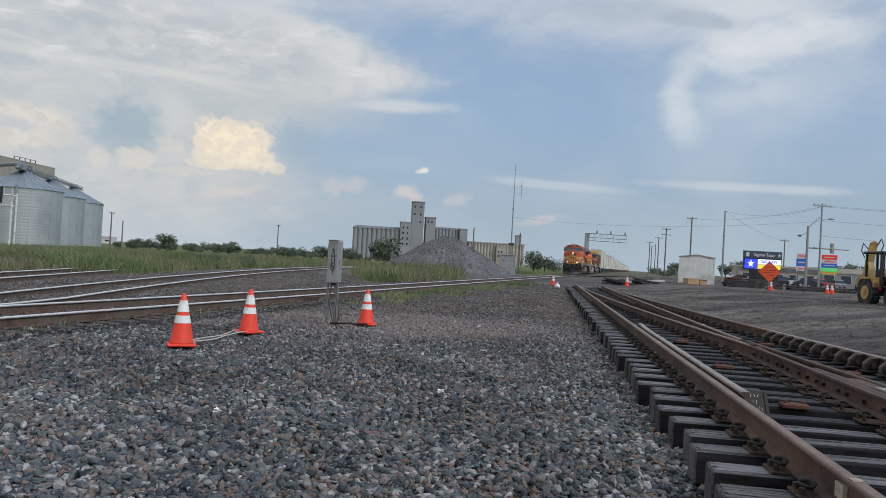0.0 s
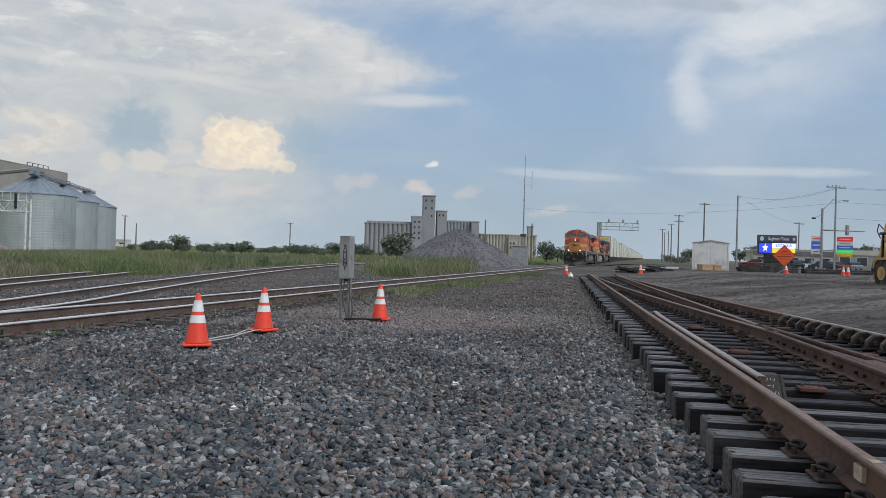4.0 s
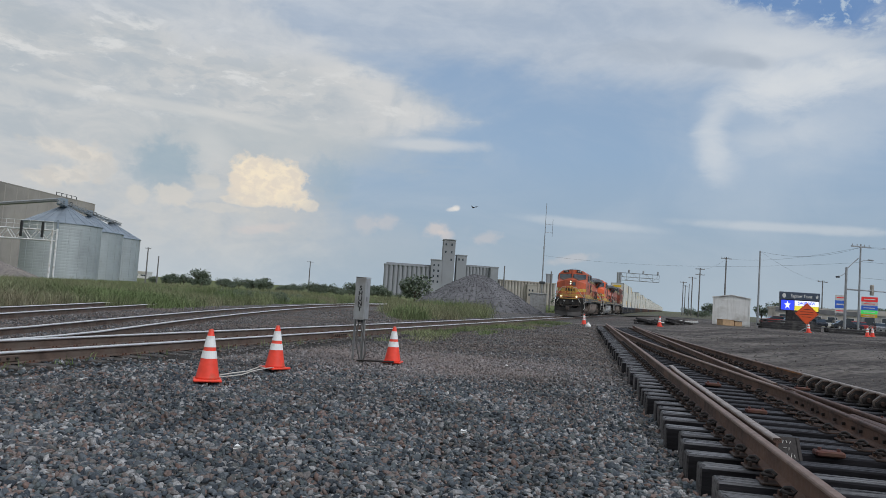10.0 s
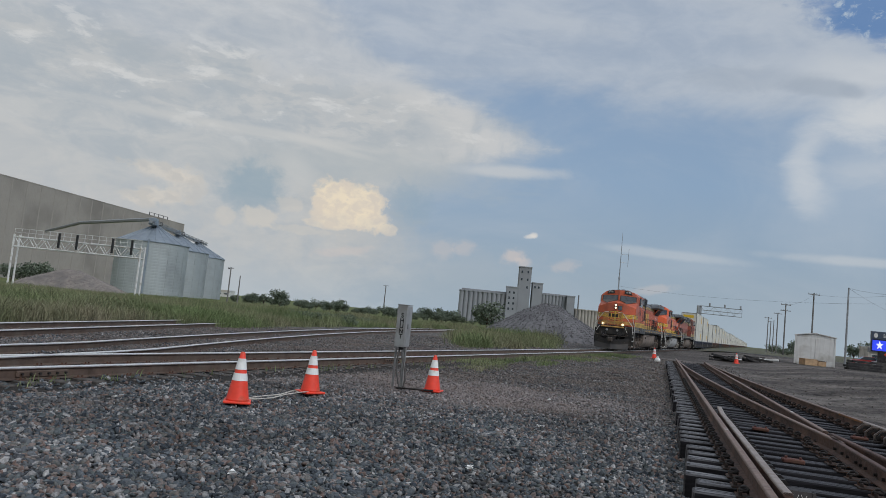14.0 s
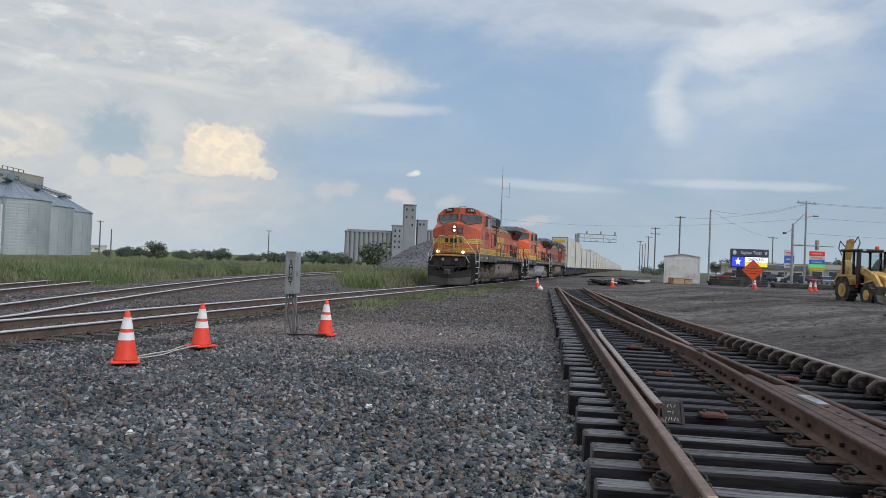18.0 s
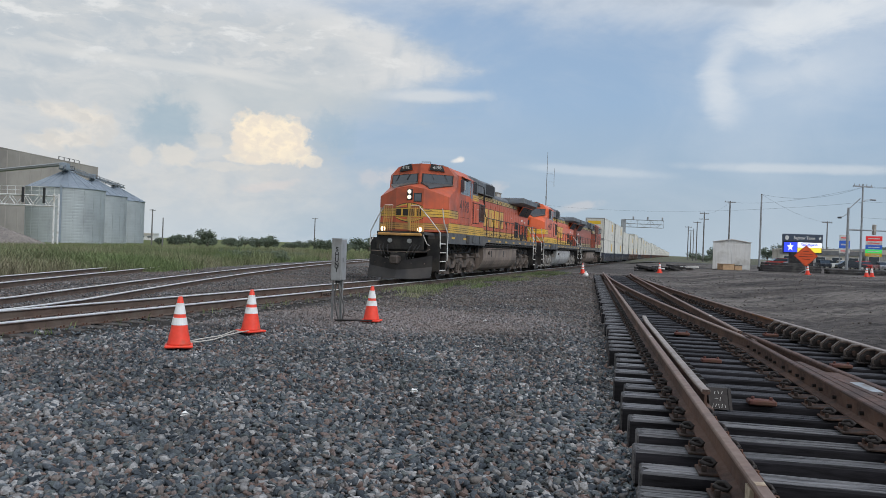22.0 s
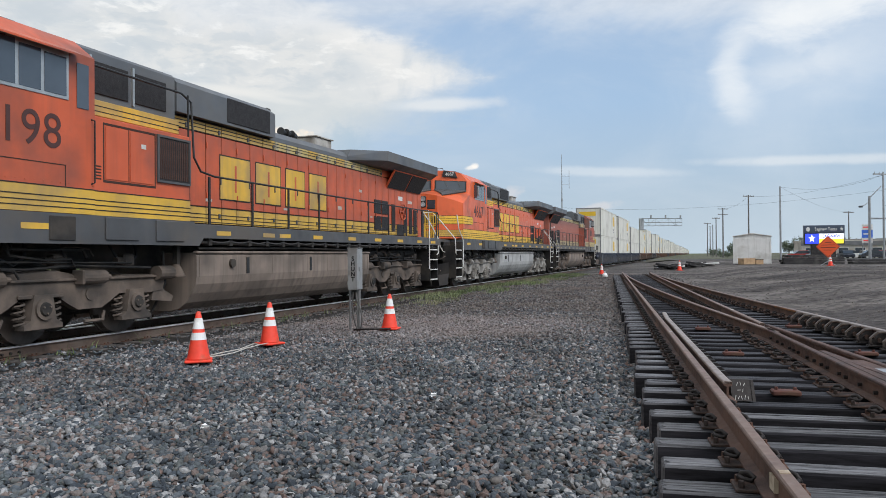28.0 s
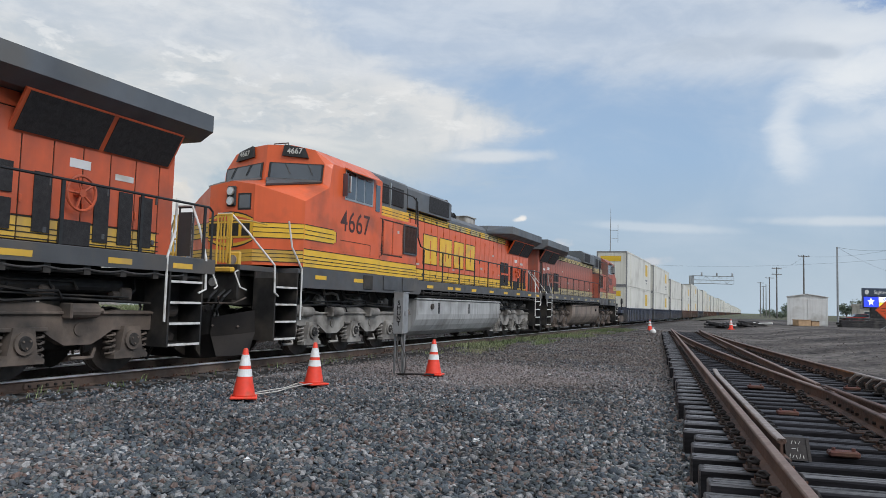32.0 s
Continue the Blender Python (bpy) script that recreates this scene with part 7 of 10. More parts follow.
        part("door_window", slab(-5.02, -4.78, 3.66, 4.36, 0.012), M["cab_glass"], cab)
        part("mirror", Mesh().box(-3.13, -3.09, min(y, y + s * 0.20), max(y, y + s * 0.20), 3.9, 4.3, bevel=0.01), M["alu"], cab)
        if number:
            side_text(number, 0.73, "digit", cab, -3.74, s * 1.536, 3.20)
        else:
            for k in range(4):
                part("number_bar", slab(-4.55 + 0.36 * k, -4.30 + 0.36 * k, 2.98, 3.46, 0.004), M["digit"], cab, "unreadable dark road number")
        # nose band: yellow with dark lines, ending blunt on the cab side; body stripes below
        part("nose_band", slab(-2.72, -1.43, 2.62, 2.95, 0.004), Y, cab, "yellow nose stripe")
        part("nose_band", slab(-2.80, -2.72, 2.66, 2.91, 0.004), Y, cab, "yellow nose stripe")
        part("pin_stripe", slab(-2.83, -2.80, 2.66, 2.91, 0.004), M["stripe"], cab)
        part("pin_stripe", lines(-2.70, -1.45, y + s * 0.005, (2.62, 2.73, 2.83, 2.95)), M["stripe"], cab)
        part("body_stripe", slab(-5.15, -1.43, 2.015, 2.40, 0.004), Y, cab, "yellow lower body stripe")
        part("pin_stripe", lines(-5.15, -1.43, y + s * 0.005, (2.10, 2.18, 2.26, 2.41)), M["stripe"], cab)
        part("seam", Mesh().box(-4.55, -3.0, min(y, y + s * 0.003), max(y, y + s * 0.003), 2.735, 2.75).box(-4.57, -4.55, min(y, y + s * 0.003), max(y, y + s * 0.003), 2.42, 2.75), M["seam"], cab)
        # nose front: yellow flanks with dark lines
        for i, (za, zb) in ((1, (2.62, 2.95)), (2, (2.62, 2.95)), (1, (2.10, 2.36)), (2, (2.10, 2.36))):
            quad = ((A[i][0], s * A[i][1], 2.02), (A[i + 1][0], s * A[i + 1][1], 2.02), (A[i + 1][0], s * A[i + 1][1], 3.46), (A[i][0], s * A[i][1], 3.46))
            v0, v1 = (za - 2.02) / 1.44, (zb - 2.02) / 1.44
            part("nose_band", facet_panel(quad, 0, 1, v0, v1, 0.003), Y if za > 2.5 else low, cab, "yellow nose stripe")
            for v in (v0, v0 + (v1 - v0) * 0.36, v0 + (v1 - v0) * 0.68, v1):
                part("pin_stripe", facet_panel(quad, 0, 1, v - 0.0055, v + 0.0055, 0.003, 0.008), M["stripe"], cab)
    # emblem on the nose: yellow lens shape with dark rim, dark bars across
    def barrel(k):
        return [(y, 2.80 + k * (0.36 - 0.40 * abs(y) ** 2)) for y in (-0.59, -0.4, -0.2, 0.0, 0.2, 0.4, 0.59)] + [(y, 2.78 - k * (0.36 - 0.40 * abs(y) ** 2)) for y in (0.59, 0.4, 0.2, 0.0, -0.2, -0.4, -0.59)]
    part("nose_emblem", Mesh().prism(barrel(1.10), -0.849, -0.844, "x"), M["stripe"], cab, "dark rim of the nose emblem")
    part("nose_emblem", Mesh().prism(barrel(1.0), -0.8435, -0.840, "x"), Y, cab, "yellow barrel-shaped nose emblem")
    ys = (-0.54, -0.4, -0.2, 0.0, 0.2, 0.4, 0.54)
    for sz in (1, -1):
        cap = [(y, 2.79 + sz * 0.84 * (0.36 - 0.40 * abs(y) ** 2)) for y in ys] + [(y, 2.79 + sz * 0.195) for y in ys[::-1]]
        part("emblem_field", Mesh().prism(cap, -0.8395, -0.837, "x"), O, cab, "orange field of the nose emblem")
        part("emblem_line", Mesh().box(-0.8395, -0.8362, -0.60, 0.60, 2.79 + sz * 0.19 - 0.009, 2.79 + sz * 0.19 + 0.009), M["stripe"], cab)
    for i, w_ in enumerate((0.25, 0.27, 0.24, 0.24)):
        y0 = -0.575 + 0.293 * i
        blk_ = Mesh().box(-0.8392, -0.832, y0, y0 + w_ - 0.03, 2.65, 2.93, bevel=0.002)
        part("emblem_bar", blk_, M["stripe"], cab, "dark block on the emblem")
    for za, zb in ((2.965, 3.165), (2.415, 2.615)):
        part("emblem_post", Mesh().box(-0.8385, -0.8340, -0.085, 0.085, za, zb, bevel=0.002), Y, cab, "yellow upright of the nose emblem")
        for yy in (-0.085, 0.085):
            part("emblem_line", Mesh().box(-0.8385, -0.8335, yy - 0.010, yy + 0.010, za, zb), M["stripe"], cab)
    part("lower_chevron", Mesh().prism([(-0.6, 2.10), (0.0, 2.07), (0.6, 2.10), (0.6, 2.36), (0.0, 2.33), (-0.6, 2.36)], -0.849, -0.844, "x"), low, cab, "grimy yellow band under the emblem")
    for dz in (0.09, 0.17):
        part("pin_stripe", Mesh().prism([(-0.6, 2.10 + dz), (0.0, 2.07 + dz), (0.6, 2.10 + dz), (0.6, 2.112 + dz), (0.0, 2.082 + dz), (-0.6, 2.112 + dz)], -0.8435, -0.841, "x"), M["stripe"], cab)
    part("nose_post", Mesh().box(-0.85, -0.826, -0.045, 0.045, 2.05, 2.62, bevel=0.006), Y, cab, "yellow nose post")
    hl = part("headlight_housing", Mesh().box(-0.86, -0.80, -0.125, 0.125, 3.30, 3.76, bevel=0.03), M["black"], cab)
    for z in (3.64, 3.42):
        part("headlight", Mesh().cyl((-0.80, 0, z), (-0.764, 0, z), 0.076, seg=18), M["lamp_on" if lit else "lamp_off"], hl, "lit headlight" if lit else "unlit headlight")
        part("lamp_ring", Mesh().lathe([(0.076, 0.0), (0.095, 0.0), (0.095, 0.03), (0.076, 0.03)], 20, pose(-0.80, 0, z, 0, 90, 0)), M["alu"], hl, "bright lamp ring")
    part("nose_door", Mesh().box(-0.853, -0.838, 0.20, 0.48, 3.26, 3.56, bevel=0.007), M["cab_glass"], cab, "small dark nose window")
    part("nose_window_frame", Mesh().box(-0.8505, -0.845, 0.165, 0.515, 3.225, 3.595, bevel=0.002), M["black"], cab)
    # end platform, ditch lights, railings, steps and plough at both ends
    for end in (0, 1):
        def X(x):
            return x if end == 0 else -22.45 - x
        E = new("front_platform" if end == 0 else "rear_platform")
        E.parent = L
        part("end_plate", Mesh().box(min(X(0.06), X(0.14)), max(X(0.06), X(0.14)), -1.0, 1.0, 1.25, 1.97, bevel=0.01), M["under"], E)
        part("anticlimber", Mesh().box(min(X(0.10), X(0.26)), max(X(0.10), X(0.26)), -0.92, 0.92, 1.80, 1.91, bevel=0.025), low if end == 0 else M["loco_grey"], E)
        cp = Mesh().box(min(X(0.1), X(0.55)), max(X(0.1), X(0.55)), -0.13, 0.13, 0.72, 0.98, bevel=0.03).box(min(X(0.5), X(0.80)), max(X(0.5), X(0.80)), -0.19, 0.17, 0.66, 1.02, bevel=0.06)
        part("coupler", cp, M["wheel"], E)
        pl = Mesh()
        n = 10
        for i in range(n):
            a, b = -1.34 + 2.68 * i / n, -1.34 + 2.68 * (i + 1) / n
            fa, fb = 0.62 - 0.32 * abs(a), 0.62 - 0.32 * abs(b)
            ta, tb = 0.78 + 0.20 * abs(a), 0.78 + 0.20 * abs(b)
            ba, bb = 0.10 + 0.03 * abs(a) ** 3, 0.10 + 0.03 * abs(b) ** 3
            ma, mb = (ta + ba) / 2, (tb + bb) / 2
            v = [(X(fa), a, ba), (X(fb), b, bb), (X(fb - 0.20), b, mb), (X(fa - 0.20), a, ma), (X(fa - 0.17), a, ta), (X(fb - 0.17), b, tb),
                 (X(fa - 0.06), a, ba), (X(fb - 0.06), b, bb), (X(fb - 0.21), b, tb), (X(fa - 0.21), a, ta), (X(fa - 0.26), a, ma), (X(fb - 0.26), b, mb)]
            pl.add(v, [(0, 1, 2, 3), (3, 2, 5, 4), (6, 10, 11, 7), (10, 9, 8, 11), (4, 5, 8, 9), (0, 6, 7, 1)])
        plough = part("plough", weld(pl.data("plough")), M["plough"], E, "worn black snow plough")
        for yy in (-1.05, -0.55, 0.55, 1.05):
            x_ = 0.62 - 0.32 * abs(yy)
            part("plough_rib", Mesh().prism([(X(x_ - 0.21), 0.16), (X(x_ - 0.24), 0.76), (X(-0.05), 0.90), (X(-0.05), 0.30)], yy - 0.02, yy + 0.02, "y"), M["under"], plough)
            part("bolt", Mesh().cyl((X(x_ - 0.18), yy, 0.72), (X(x_ - 0.13), yy, 0.70), 0.022, seg=8), M["truck"], plough)
        part("uncoupling_lever", Mesh().tube([(X(0.22), -1.30, 1.30), (X(0.42), -1.15, 1.18), (X(0.46), -0.30, 1.16), (X(0.46), 0.30, 1.16), (X(0.42), 1.15, 1.18), (X(0.22), 1.30, 1.30)], 0.017, 6), M["truck"], E, "thin uncoupling lever")
        part("draft_box", Mesh().box(min(X(0.02), X(0.30)), max(X(0.02), X(0.30)), -0.34, 0.34, 0.62, 1.12, bevel=0.02), M["under"], E)
        for yy in (-0.85, -0.70, -0.5, 0.5, 0.70, 0.85):
            part("air_hose", Mesh().tube([(X(0.12), yy, 1.45), (X(0.30), yy * 0.95, 1.30), (X(0.34), yy * 0.8, 1.05), (X(0.2), yy * 0.7, 0.95)], 0.026, 6), M["black"], E)
            part("glad_hand", Mesh().cyl((X(0.2), yy * 0.7, 0.95), (X(0.13), yy * 0.66, 0.88), 0.032, 0.024, 8), M["alu"], E, "pale metal hose coupling")
        for s in (-1, 1):
            st = Mesh()
            st.box(min(X(-1.32), X(-1.28)), max(X(-1.32), X(-1.28)), min(s * 0.98, s * 1.50), max(s * 0.98, s * 1.50), 0.42, 1.86)
            st.box(min(X(-0.50), X(-0.46)), max(X(-0.50), X(-0.46)), min(s * 0.98, s * 1.50), max(s * 0.98, s * 1.50), 0.42, 1.72)
            st.box(min(X(-1.3), X(-0.46)), max(X(-1.3), X(-0.46)), min(s * 0.96, s * 1.0), max(s * 0.96, s * 1.0), 0.42, 1.86)
            part("step_well", st, M["under"], E)
            for z in (0.44, 0.80, 1.16, 1.52):
                part("step_tread", Mesh().box(min(X(-1.28), X(-0.50)), max(X(-1.28), X(-0.50)), min(s * 1.0, s * 1.49), max(s * 1.0, s * 1.49), z, z + 0.03), M["under"], E)
                part("step_edge", Mesh().box(min(X(-1.28), X(-0.50)), max(X(-1.28), X(-0.50)), min(s * 1.49, s * 1.51), max(s * 1.49, s * 1.51), z - 0.005, z + 0.035), M["white_rail"], E, "white step edge")
            part("grab_iron", Mesh().tube([(X(-1.42), s * 1.52, 0.85), (X(-1.42), s * 1.52, 1.95), (X(-1.15), s * 1.42, 2.42), (X(-1.08), s * 1.36, 2.98)], 0.022, 7), M["white_rail"], E, "white grab iron")
            part("grab_iron", Mesh().tube([(X(-0.58), s * 1.50, 1.35), (X(-0.42), s * 1.52, 1.42), (X(-0.42), s * 1.50, 1.98), (X(-0.12), s * 1.05, 2.62), (X(0.06), s * 0.72, 3.02), (X(0.06), s * 0.38, 3.02)], 0.022, 7), M["white_rail"], E, "white grab iron")
            part("grab_iron", Mesh().tube([(X(0.10), s * 0.98, 1.85), (X(0.30), s * 1.05, 1.80), (X(0.30), s * 1.2, 1.5), (X(0.16), s * 1.25, 1.45)], 0.018, 6), M["white_rail"], E, "white grab iron")
            rl = Mesh().tube([(X(0.08), s * 0.40, 1.97), (X(0.08), s * 0.40, 3.0)], 0.022, 6).tube([(X(0.08), s * 0.74, 1.97), (X(0.08), s * 0.74, 3.0)], 0.022, 6).tube([(X(0.08), s * 0.38, 3.0), (X(0.08), s * 0.76, 3.0)], 0.022, 6).tube([(X(0.08), s * 0.40, 2.5), (X(0.08), s * 0.74, 2.5)], 0.018, 6)
            part("end_railing", rl, low if end == 0 else M["loco_grey"], E)
            if end == 0:
                for yy in (0.49, 0.57, 0.65):
                    part("railing_bar", Mesh().box(0.07, 0.09, s * yy - 0.016, s * yy + 0.016, 2.0, 2.98), low, E)
                part("railing_stay", Mesh().tube([(0.08, s * 0.74, 2.9), (-0.35, s * 0.95, 2.9), (-0.82, s * 0.98, 2.88)], 0.018, 6), low, E)
            if end:
                part("end_panel", Mesh().box(min(X(0.05), X(0.07)), max(X(0.05), X(0.07)), min(s * 0.42, s * 0.72), max(s * 0.42, s * 0.72), 2.05, 2.9), Y if end == 0 else M["loco_grey"], E)
            if end == 0:
                dl = part("ditch_light", Mesh().box(-0.05, 0.03, s * 0.78 - 0.17, s * 0.78 + 0.17, 1.93, 2.24, bevel=0.03), low, E, "ditch light in yellow housing")
                part("lens", Mesh().cyl((0.03, s * 0.78, 2.07), (0.05, s * 0.78, 2.07), 0.098, seg=18), M["lamp_on" if lit else "lamp_off"], dl, "lit lens" if lit else "unlit lens")
                part("marker_lamp", Mesh().cyl((0.14, s * 0.42, 1.60), (0.20, s * 0.42, 1.60), 0.09, seg=14), M["box_grey"], E)
    # cabinets behind the cab
    for s in (-1, 1):
        a, b = sorted((s * 0.9, s * 1.46))
        part("cabinet", Mesh().box(-7.62, -5.152, a, b, 2.0, 3.62, bevel=0.015), O, L)
        y = s * 1.4605
        def slab(x0, x1, z0, z1, t, lift=0.0):
            c, d = sorted((y + s * lift, y + s * (lift + t)))
            return Mesh().box(x0, x1, c, d, z0, z1, bevel=0.003)
        part("cabinet_louvre", slab(-7.56, -6.72, 2.72, 3.50, 0.02), M["grille"], L, "dark louvred cabinet grille")
        slat = slab(-0.012, 0.012, 2.75, 3.47, 0.012, 0.0202).data("slat")
        for k in range(15):
            part("slat", slat, M["louvre_rust"], L, at=pose(-7.52 + 0.054 * k, 0, 0))
        part("louvre_frame", Mesh().box(-7.60, -7.56, min(y, y + s * 0.04), max(y, y + s * 0.04), 2.68, 3.54).box(-6.72, -6.68, min(y, y + s * 0.04), max(y, y + s * 0.04), 2.68, 3.54).box(-7.56, -6.72, min(y, y + s * 0.04), max(y, y + s * 0.04), 3.50, 3.54).box(-7.56, -6.72, min(y, y + s * 0.04), max(y, y + s * 0.04), 2.68, 2.72), M["loco_grey"], L)
        part("cabinet_door", slab(-6.62, -6.02, 2.62, 3.48, 0.012), O, L)
        part("cabinet_door", slab(-5.96, -5.45, 2.62, 3.48, 0.012), O, L)
        part("placard", slab(-6.40, -6.28, 3.22, 3.30, 0.004, 0.0125), M["white_steel"], L)
        part("body_stripe", slab(-7.62, -5.155, 2.015, 2.40, 0.004), Y, L, "yellow lower body stripe")
        part("pin_stripe", lines(-7.62, -5.155, y + s * 0.0055, (2.10, 2.18, 2.26, 2.41)), M["stripe"], L)
        part("upper_stripe", Mesh().box(-7.7, -5.155, min(s * 0.95, s * 1.152), max(s * 0.95, s * 1.152), 3.70, 3.97, bevel=0.01), Y, L, "yellow upper body stripe")
        part("pin_stripe", lines(-7.7, -5.155, s * 1.1525, (3.78, 3.87), 0.007), M["stripe"], L)
        part("pin_stripe", Mesh().box(-5.16, -5.14, min(y, y + s * 0.006), max(y, y + s * 0.006), 2.02, 3.60), M["seam"], L)
        for x0, x1, z0, z1 in ((-6.66, -5.40, 2.56, 2.60), (-6.66, -5.40, 3.50, 3.54), (-6.66, -6.63, 2.60, 3.50), (-5.43, -5.40, 2.60, 3.50), (-6.0, -5.98, 2.60, 3.50)):
            part("door_gap", slab(x0, x1, z0, z1, 0.003), M["seam"], L)
        for k in range(5):
            part("vent_slot", slab(-5.36, -5.20, 2.60 + 0.05 * k, 2.625 + 0.05 * k, 0.004), M["seam"], L)
        for x in (-5.75, -6.95):
            part("sill_box", Mesh().box(x - 0.38, x + 0.38, min(s * 1.531, s * 1.56), max(s * 1.531, s * 1.56), 1.62, 1.99, bevel=0.01), M["loco_grey"], L)
        part("fuel_filler", Mesh().box(-4.75, -4.25, min(s * 1.531, s * 1.55), max(s * 1.531, s * 1.55), 1.60, 1.97, bevel=0.01), M["under"], L)
        for x in (-5.95, -6.95):
            part("roof_louvre", Mesh().box(x - 0.42, x + 0.42, min(s * 1.101, s * 1.13), max(s * 1.101, s * 1.13), 4.08, 4.62, bevel=0.01), M["grille"], L)
            part("louvre_post", Mesh().box(x + 0.44, x + 0.49, min(s * 1.101, s * 1.14), max(s * 1.101, s * 1.14), 4.02, 4.70), M["alu"], L)
        part("brake_grid", Mesh().box(-11.05, -9.35, min(s * 1.101, s * 1.12), max(s * 1.101, s * 1.12), 4.22, 4.74, bevel=0.01), M["grille"], L)
    part("upper_body", Mesh().box(-7.7, -5.152, -1.10, 1.10, 3.60, 4.84, bevel=0.06), M["loco_roof"], L)
    part("blower_housing", Mesh().prism([(-1.10, 4.16), (-1.10, 4.72), (-0.92, 4.86), (0.92, 4.86), (1.10, 4.72), (1.10, 4.16)], -11.3, -7.7, "x"), M["loco_roof"], L)
    # long hood: core, doors in three bands of colour, rounded roof
    part("hood", Mesh().box(-21.69, -7.62, -0.93, 0.93, 1.97, 4.14), M["seam"], L, "dark hood core behind the doors")
    part("rear_panel", Mesh().box(-21.715, -21.6905, -0.95, 0.95, 1.98, 4.13, bevel=0.006), O, L)
    part("hood_roof", Mesh().prism([(-0.955, 4.12), (-0.955, 4.22), (-0.80, 4.38), (-0.4, 4.44), (0.4, 4.44), (0.80, 4.38), (0.955, 4.22), (0.955, 4.12)], -21.72, -11.28, "x"), M["loco_roof"], L)
    w = 0.545
    low = Mesh().box(0.012, w - 0.012, 0, 0.022, 2.03, 2.36, bevel=0.006).data("hood_door")
    mid = Mesh().box(0.012, w - 0.012, 0, 0.022, 2.385, 3.885, bevel=0.006).data("hood_door")
    top = Mesh().box(0.012, w - 0.012, 0, 0.022, 3.905, 4.115, bevel=0.006).data("hood_door")
    pale = Mesh().box(0.012, w - 0.012, 0, 0.022, 3.905, 4.115, bevel=0.006).data("hood_door")
    pale.materials.append(M["yellow_faded"])
    low.materials.append(Y), mid.materials.append(O), top.materials.append(Y)
    latch = Mesh().box(-0.03, 0.03, 0, 0.03, -0.045, 0.045, bevel=0.008).data("door_latch")
    latch.materials.append(M["loco_grey"])
    for s in (1, -1):
        for i in range(25):
            x = -7.72 - w * (i + (1 if s > 0 else 0))
            at = pose(x, 0.932, 0) if s > 0 else pose(x, -0.932, 0) @ Matrix.Diagonal((1, -1, 1, 1))
            for k, me in enumerate((low, mid, top)):
                if k == 2 and i > 18:
                    continue
                part("hood_door", pale if k == 2 and i in (7, 8, 9, 11, 12, 14, 15, 16) and emblem else me, O, L, at=at)
            if i % 2 == 0:
                for z in (2.20, 3.98):
                    part("door_latch", latch, O, L, at=pose(x + 0.1, s * 0.955 - (0.0 if s > 0 else 0.03), z))
        ya, yb = sorted((s * 0.9305, s * 0.954))
        part("hood_panel", Mesh().box(-21.69, -21.36, ya, yb, 1.98, 3.89, bevel=0.006), O, L)
        part("hood_panel", Mesh().box(-21.69, -18.09, ya, yb, 3.905, 4.13, bevel=0.006), O, L)
        part("pin_stripe", lines(-21.4, -7.72, s * 0.957, (2.06, 2.14, 2.22, 2.37)), M["stripe"], L)
        part("pin_stripe", lines(-18.0, -7.72, s * 0.957, (3.91, 3.99, 4.06)), M["stripe"], L)
        if emblem:
            for x0, x1 in ((-10.42, -9.30), (-11.75, -10.68), (-12.95, -12.02), (-14.15, -13.22)):
                a, b = logo_block(x0, x1, 2.58, 3.50, s * 0.957, s)
                part("side_emblem", a, M["stripe"], L, "dark rim of the side emblem")
                part("side_emblem", b, Y, L, "plain yellow block of the side emblem")
                xm = (x0 + x1) / 2
                h = Mesh().box(xm - 0.035, xm + 0.035, min(s * 0.965, s * 0.969), max(s * 0.965, s * 0.969), 2.74, 3.34, bevel=0.002)
                part("emblem_slot", h, O, L, "narrow orange slot in the emblem")
        # rear engine-room grilles, access doors and brake wheel
        y = s * 0.957
        def slab(x0, x1, z0, z1, t, lift=0.0):
            c, d = sorted((y + s * lift, y + s * (lift + t)))
            return Mesh().box(x0, x1, c, d, z0, z1, bevel=0.003)
        for x in (-18.50, -17.92):
            for z in (2.16, 2.68):
                part("grille", slab(x, x + 0.50, z, z + 0.44, 0.02), M["grille"], L)
        for x, z0, z1 in ((-19.15, 2.16, 3.05), (-20.25, 2.10, 3.02), (-20.75, 2.10, 2.98), (-21.20, 2.10, 2.96)):
            part("louvre", slab(x, x + 0.30, z0, z1, 0.02), M["grille"], L)
        part("grille", slab(-19.90, -19.30, 2.02, 2.40, 0.02), M["grille"], L)
        bw = Mesh()
        ring = [(-19.6 + 0.27 * math.cos(t), y + s * 0.12, 2.82 + 0.27 * math.sin(t)) for t in (2 * math.pi * k / 20 for k in range(21))]
        bw.tube(ring, 0.025, 6)
        for k in range(5):
            t = 2 * math.pi * k / 5
            bw.cyl((-19.6, y + s * 0.12, 2.82), (-19.6 + 0.27 * math.cos(t), y + s * 0.12, 2.82 + 0.27 * math.sin(t)), 0.018, seg=6)
        bw.cyl((-19.6, y, 2.82), (-19.6, y + s * 0.15, 2.82), 0.06, seg=10)
        part("brake_wheel", bw, O, L, "orange hand brake wheel")
        part("placard", slab(-19.85, -19.45, 3.22, 3.36, 0.004), M["white_steel"], L)
        part("placard", slab(-20.75, -20.35, 3.16, 3.26, 0.004), M["white_steel"], L)
